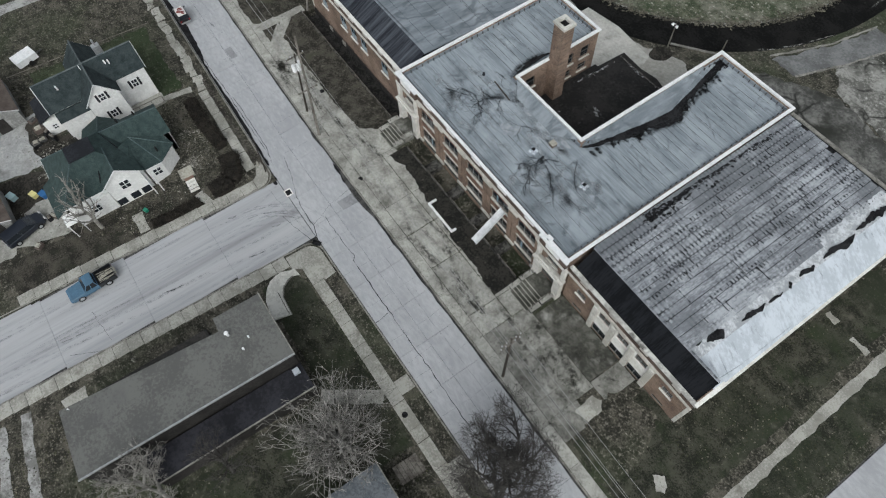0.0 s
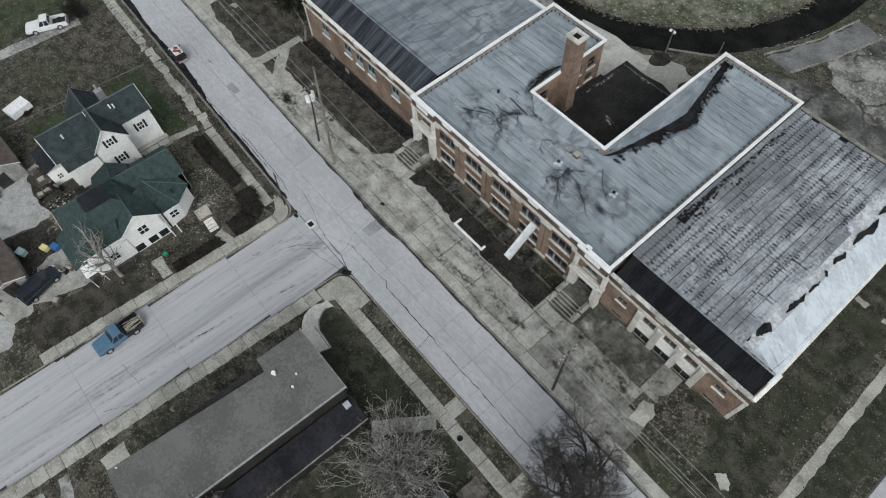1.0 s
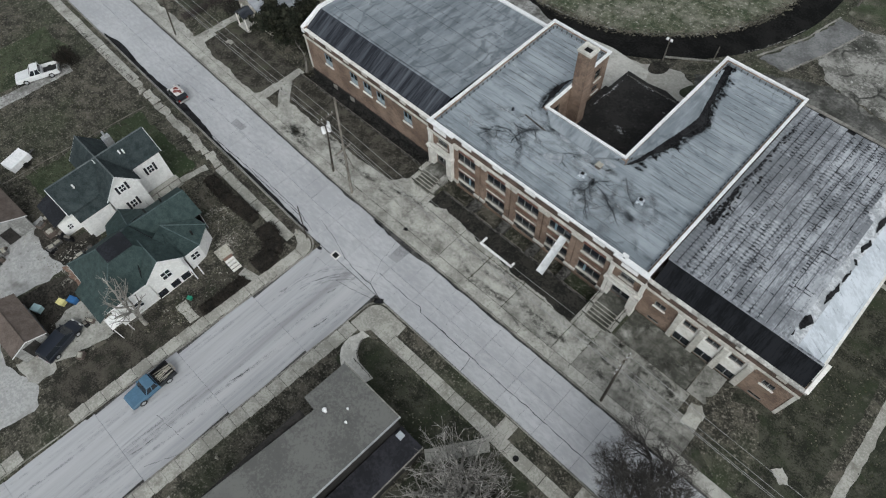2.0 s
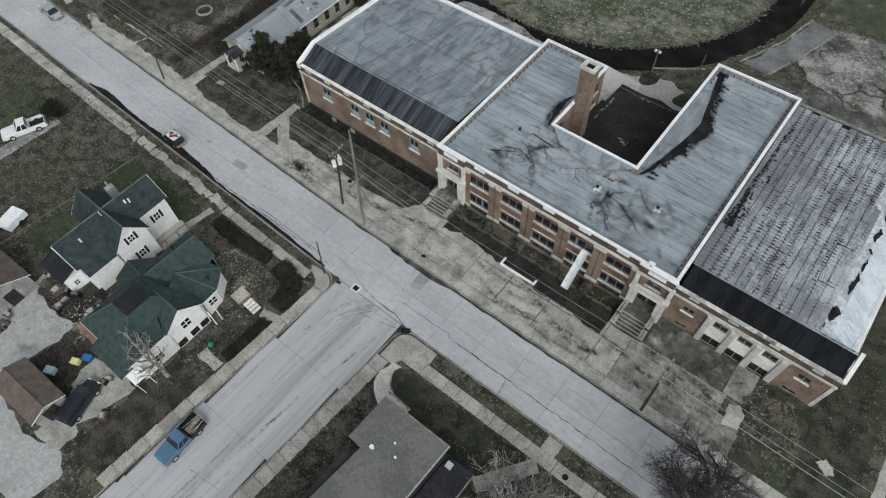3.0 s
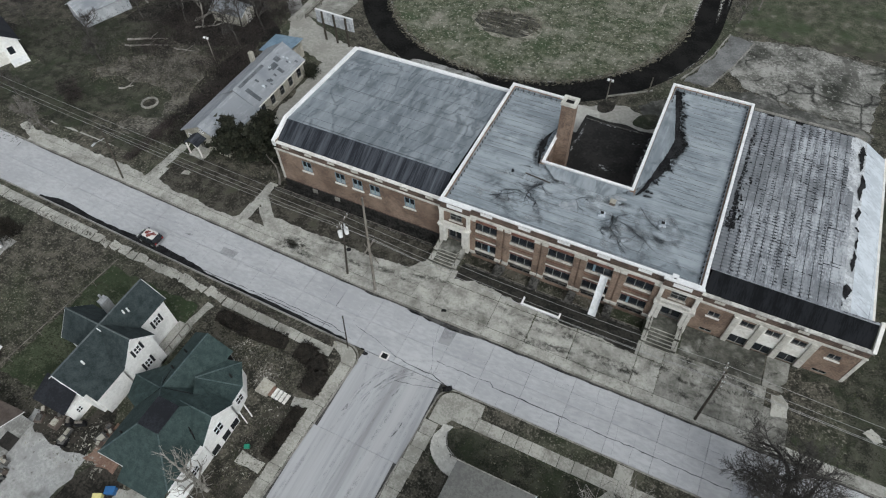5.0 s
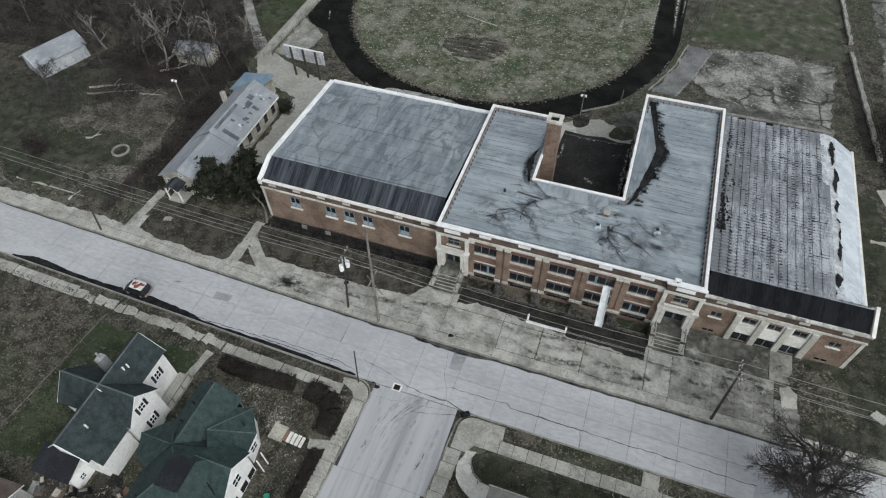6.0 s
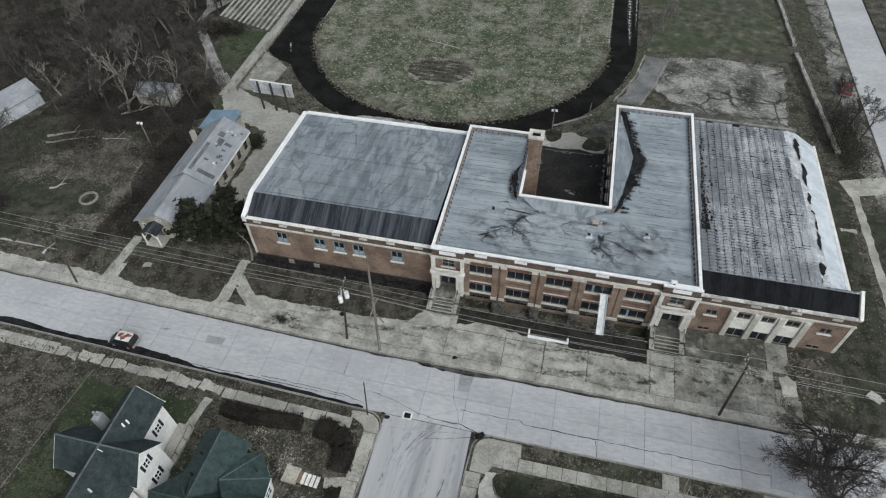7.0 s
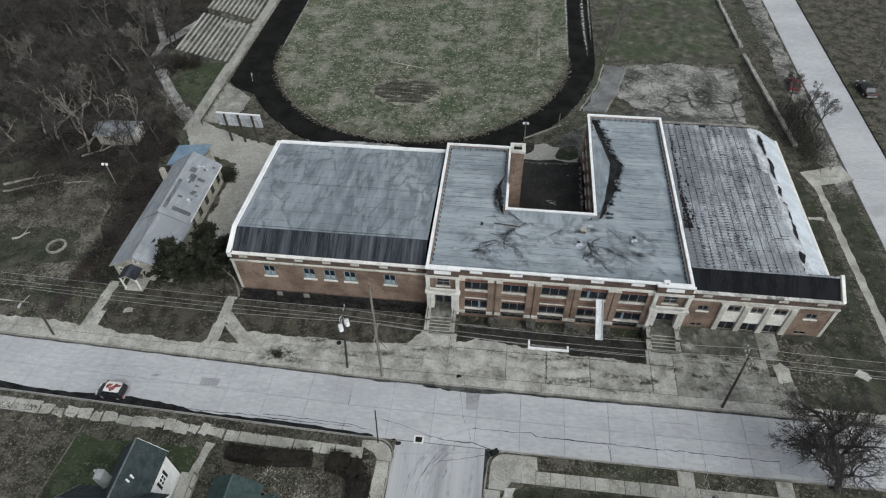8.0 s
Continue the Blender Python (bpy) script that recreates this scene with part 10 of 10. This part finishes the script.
def vehicle(name, label, at, turn, paint_m, L=4.6, W=1.8, H=1.5, style="car", roof_m=None, category="car", bed_m=None):
    """A parked vehicle, nose along +x: body, glasshouse, roof, wheels, lamps, bumpers; an open bed for a pickup."""
    v = thing(name, label, category, at=at, turn=turn)
    hw, hl = W / 2, L / 2
    belt = 0.62 * H if style != "pickup" else 0.6 * H
    end = -0.12 * L if style == "pickup" else -hl
    bm = bmesh.new()
    nose = 0.78 * belt
    if style == "pickup":
        loft(bm, [(end, hw, hw * 0.96, 0.32, belt - 0.08, belt), (0.14 * L, hw, hw * 0.96, 0.32, belt - 0.08, belt), (0.2 * L, hw, hw * 0.94, 0.32, belt - 0.1, belt - 0.02), (hl - 0.25, hw * 0.97, hw * 0.9, 0.34, belt - 0.16, belt - 0.09), (hl, hw * 0.9, hw * 0.82, 0.42, belt - 0.28, belt - 0.2)])
        cab0, cab1, t0, t1 = -0.11 * L, 0.17 * L, -0.09 * L, 0.075 * L
    elif style == "van":
        loft(bm, [(-hl, hw * 0.93, hw * 0.88, 0.35, belt - 0.08, belt), (-hl + 0.2, hw, hw * 0.95, 0.3, belt - 0.06, belt), (0.25 * L, hw, hw * 0.95, 0.3, belt - 0.06, belt), (hl - 0.3, hw * 0.95, hw * 0.85, 0.32, belt - 0.25, belt - 0.15), (hl, hw * 0.82, hw * 0.72, 0.4, belt - 0.4, belt - 0.32)])
        cab0, cab1, t0, t1 = -hl + 0.06, 0.3 * L, -hl + 0.25, 0.12 * L
    else:
        loft(bm, [(-hl, hw * 0.88, hw * 0.8, 0.38, nose - 0.08, nose), (-hl + 0.3, hw * 0.98, hw * 0.92, 0.3, belt - 0.08, belt - 0.02), (0.1 * L, hw, hw * 0.95, 0.28, belt - 0.06, belt), (hl - 0.4, hw * 0.96, hw * 0.86, 0.3, nose - 0.03, nose + 0.04), (hl, hw * 0.84, hw * 0.74, 0.38, nose - 0.2, nose - 0.12)])
        cab0, cab1, t0, t1 = -0.36 * L, 0.2 * L, -0.22 * L, 0.05 * L
    body = part("body", bm, paint_m, v)
    bm = bmesh.new()
    gl = []
    for xs_, zz, ww in (((cab0, cab1), belt - 0.01, hw * 0.93), ((t0, t1), H - 0.05, hw * 0.78)):
        gl.append([bm.verts.new(p) for p in ((xs_[0], -ww, zz), (xs_[1], -ww, zz), (xs_[1], ww, zz), (xs_[0], ww, zz))])
    bm.faces.new(gl[0][::-1]); bm.faces.new(gl[1])
    for i in range(4):
        bm.faces.new((gl[0][i], gl[0][(i + 1) % 4], gl[1][(i + 1) % 4], gl[1][i]))
    part("glass", bm, M["carglass"], v, "dark tinted window glass")
    bm = bmesh.new()
    n, ww = 5, hw * 0.8
    loft(bm, [(t0 - 0.05, ww * 0.92, ww * 0.86, H - 0.07, H - 0.04, H - 0.03), (t0 + 0.15, ww, ww * 0.9, H - 0.07, H - 0.03, H), (t1 - 0.15, ww, ww * 0.9, H - 0.07, H - 0.03, H), (t1 + 0.05, ww * 0.92, ww * 0.86, H - 0.07, H - 0.04, H - 0.03)])
    part("roof", bm, roof_m or paint_m, v)
    for sgn in (-1, 1):
        for (xa, za), (xb, zb_) in (((cab1, belt), (t1, H - 0.05)), ((cab0, belt), (t0, H - 0.05)), (((cab0 + cab1) / 2, belt), ((t0 + t1) / 2, H - 0.05))):
            bm = bmesh.new()
            tube(bm, (xa, sgn * hw * 0.93, za), (xb, sgn * hw * 0.79, zb_), 0.045, 0.04, 6)
            part("pillar", bm, paint_m, v)
        bm = bmesh.new()
        box(bm, cab1 - 0.25, cab1 - 0.13, sgn * (hw + 0.1) - 0.09, sgn * (hw + 0.1) + 0.09, belt + 0.02, belt + 0.16)
        part("mirror", bm, paint_m, v)
        bm = bmesh.new()
        box(bm, hl - 0.1, hl + 0.012, sgn * hw * 0.62 - 0.16, sgn * hw * 0.62 + 0.16, 0.55 * belt + 0.05, 0.55 * belt + 0.24)
        part("headlight", bm, M["lamp_clear"], v)
        bm = bmesh.new()
        box(bm, -hl - 0.012, -hl + 0.08, sgn * hw * 0.78 - 0.09, sgn * hw * 0.78 + 0.09, 0.6, 0.86)
        part("tail_lamp", bm, M["lamp_red"], v)
    for xa, m_ in ((hl + 0.0, M["metal"]), (-hl - 0.1, M["metal"])):
        bm = bmesh.new()
        box(bm, xa, xa + 0.1, -hw * 0.9, hw * 0.9, 0.38, 0.56)
        part("bumper", bm, m_, v)
    rw = 0.34 if style != "pickup" else 0.38
    for xx in (hl - 0.2 * L, -hl + 0.2 * L):
        for s in (-1, 1):
            wheel(v, xx, s * (hw - 0.1), rw, 0.24)
    if style == "pickup":
        bmx = bed_m or paint_m
        boxpart("bed_floor", (-hl, end - 0.01, -hw * 0.9, hw * 0.9, 0.5, 0.6), M["rubber"], v)
        for s in (-1, 1):
            boxpart("bed_side", (-hl, end - 0.012, min(s * hw, s * hw * 0.9), max(s * hw, s * hw * 0.9), 0.4, belt), bmx, v)
        boxpart("tailgate", (-hl, -hl + 0.08, -hw * 0.895, hw * 0.895, 0.45, belt - 0.02), bmx, v)
        boxpart("bulkhead", (end - 0.1, end - 0.014, -hw * 0.895, hw * 0.895, 0.6, belt), bmx, v)
    return v


vehicle("pickup_truck", "blue and black pickup parked at the side street's kerb", (-0.75, -39.7, ROAD_TOP), -86.5 - 1.0, M["p_blue"], 5.1, 1.85, 1.7, "pickup", category="pickup", bed_m=M["p_black"])
load = thing("timber_load", "loose pale boards and branches in the pickup bed", "timber", at=(-0.68, -37.9, 0.51), turn=-87)
rng = random.Random(14)
for k in range(12):
    bm = bmesh.new()
    y = rng.uniform(-0.55, 0.55)
    tube(bm, (-0.95, y, 0.06 + 0.03 * k), (0.95, y + rng.uniform(-0.5, 0.5), 0.1 + 0.035 * k), 0.045, 0.03, 5)
    part("board", bm, M["stucco"], load)
vehicle("minivan", "dark blue minivan parked on the concrete pad", (-11.75, -43.6, 0.02), 106, M["p_navy"], 4.7, 1.8, 1.6, "van", category="car")
vehicle("pickup_truck", "white extended-cab pickup on a gravel drive", (-50.7, -26.3, 0.02), -112, M["p_white"], 5.6, 1.95, 1.8, "pickup", category="pickup", bed_m=M["p_white"])
vehicle("sedan", "silver and black car parked beside the street", (-70.6, -9.9, ROAD_TOP), 178, M["p_silver"], 4.8, 1.8, 1.45, "car", M["p_silver"])
vehicle("jeep", "small old boxy car with a rusty red and white roof", (-33.0, -15.2, ROAD_TOP), 178.5, M["p_black"], 3.1, 1.5, 1.55, "van", paint("rust_patched_white_roof", (0.7, 0.68, 0.66), 0.6))
vehicle("pickup_truck", "black pickup parked beside the white house", (-77.0, -2.7, 0.02), 157, M["p_black"], 5.2, 1.9, 1.75, "pickup", category="pickup", bed_m=M["p_black"])
vehicle("sedan", "dark red car parked on the gravel verge", (55.5, 52.6, 0.03), 78, M["p_red"], 4.0, 1.7, 1.45, "car", M["p_red"])
vehicle("sedan", "black car parked beyond the cross street", (67.0, 52.4, 0.01), 95, M["p_black"], 4.5, 1.8, 1.45, "car", M["p_black"])
rust = surf("red_rust_patch", (0.16, 0.04, 0.035), (0.26, 0.09, 0.08), 2, 6, 0.7, 0.1)
jeep = [o for o in scene.objects if o.name == "jeep"][0]
for k, (cx, cy, rx, ry) in enumerate(((-0.5, 0.15, 0.4, 0.3), (-0.95, -0.2, 0.3, 0.22), (0.0, -0.1, 0.25, 0.3))):
    bm = bmesh.new()
    prism(bm, blob(cx, cy, rx, ry, 70 + k, 18, 0.3), 1.55, 1.556)
    part("rust_patch", bm, rust, jeep, "flaking red paint on the roof")

# ---- small street things ----
gr = thing("storm_drain", "square concrete storm drain with an iron grate", "drain", at=(1.1, -16.9, ROAD_TOP))
boxpart("frame", [(-0.5, 0.5, -0.42, -0.3, 0.0, 0.035), (-0.5, 0.5, 0.3, 0.42, 0.0, 0.035), (-0.5, -0.35, -0.298, 0.298, 0.0, 0.035), (0.35, 0.5, -0.298, 0.298, 0.0, 0.035)], M["white"], gr)
boxpart("grate", (-0.348, 0.348, -0.298, 0.298, 0.0, 0.015), M["tarpatch"], gr, "dark iron grate")
inl = thing("storm_inlet", "dark iron kerb inlet at the corner", "drain", at=(8.9, -17.5, 0.05), turn=35)
boxpart("cover", (-0.5, 0.5, -0.28, 0.28, 0.0, 0.03), M["tarpatch"], inl)
sheet("wet_gutter", "dark wet patch in the corner gutter", rag(blob(-1.25, -17.45, 0.55, 0.3, 9, 24, 0.25), 0.05, 0.15), ROAD_TOP + 0.014, M["tarpatch"], "gutter")
for x, y, z in ((4.5, -9.2, 0.03), (-9.8, -6.2, 0.03), (30.2, -19.8, 0.05)):
    mh = thing("manhole_cover", "round dark iron cover set in concrete", "manhole", "iron covers", at=(x, y, z))
    bm = bmesh.new()
    tube(bm, (0, 0, 0), (0, 0, 0.015), 0.3, 0.3, 18)
    part("cover", bm, M["tarpatch"], mh)
for x, y, m_, s, nm, lb in ((-16.1, -41.4, "yellow", 0.5, "plastic_tub", "yellow plastic tub beside the house"), (-15.4, -40.4, "bluep", 0.55, "plastic_bin", "blue plastic bin beside the house"),
                            (-17.3, -43.6, "cyan", 0.6, "cool_box", "pale blue cool box on the dark soil"), (-6.3, -31.4, "green", 0.3, "plastic_tub", "small green tub on the lawn")):
    t_ = thing(nm, lb, "container", at=(x, y, 0), turn=25)
    bm = bmesh.new()
    prism(bm, [(-s * 0.8, -s * 0.6), (s * 0.8, -s * 0.6), (s * 0.8, s * 0.6), (-s * 0.8, s * 0.6)], 0, s)
    part("body", bm, M[m_], t_)
    boxpart("lid", (-s * 0.86, s * 0.86, -s * 0.66, s * 0.66, s + 0.002, s + 0.07), M[m_], t_)
rng = random.Random(15)
for k in range(26):
    x, y = rng.choice(((-26.4, -38.2), (-24.5, -38.6), (-22.8, -38.2), (-21.4, -37.4), (-22.2, -36.4), (-26, -44), (-11.0, -41), (-20.3, -36.8), (-10.4, -42.6)))
    x, y = x + rng.uniform(-1.6, 1.6), y + rng.uniform(-1.4, 1.4)
    j = thing("junk", "dark discarded household item in the yard", "clutter", "clutter in the yard", at=(x, y, 0.0), turn=rng.uniform(0, 180))
    w, d, h = rng.uniform(0.2, 0.55), rng.uniform(0.2, 0.45), rng.uniform(0.25, 0.8)
    boxpart("body", (-w, w, -d, d, 0, h), M[rng.choice(("frame", "tarpatch", "darkpole", "shingle_b"))], j)
    boxpart("top", (-w * 0.6, w * 0.7, -d * 0.7, d * 0.5, h + 0.002, h + 0.18), M[rng.choice(("frame", "stucco", "wood"))], j)
for x, y, w, d, a in ((39.9, -5.0, 0.85, 1.3, 10), (48.6, -4.4, 0.8, 0.55, -35), (-62.0, -7.0, 0.7, 0.5, 10), (-36.6, -4.2, 0.6, 0.4, 15)):
    s_ = thing("loose_slab", "pale loose concrete slab on the grass", "slab", "loose slabs", at=(x, y, 0.0), turn=a)
    bm = bmesh.new()
    prism(bm, rag([(-w, -d), (w * 0.8, -d * 0.9), (w, d * 0.4), (w * 0.3, d), (-w * 0.8, d * 0.8)], 0.06, 0.25), 0.0, 0.09)
    part("slab_body", bm, M["walk"], s_)
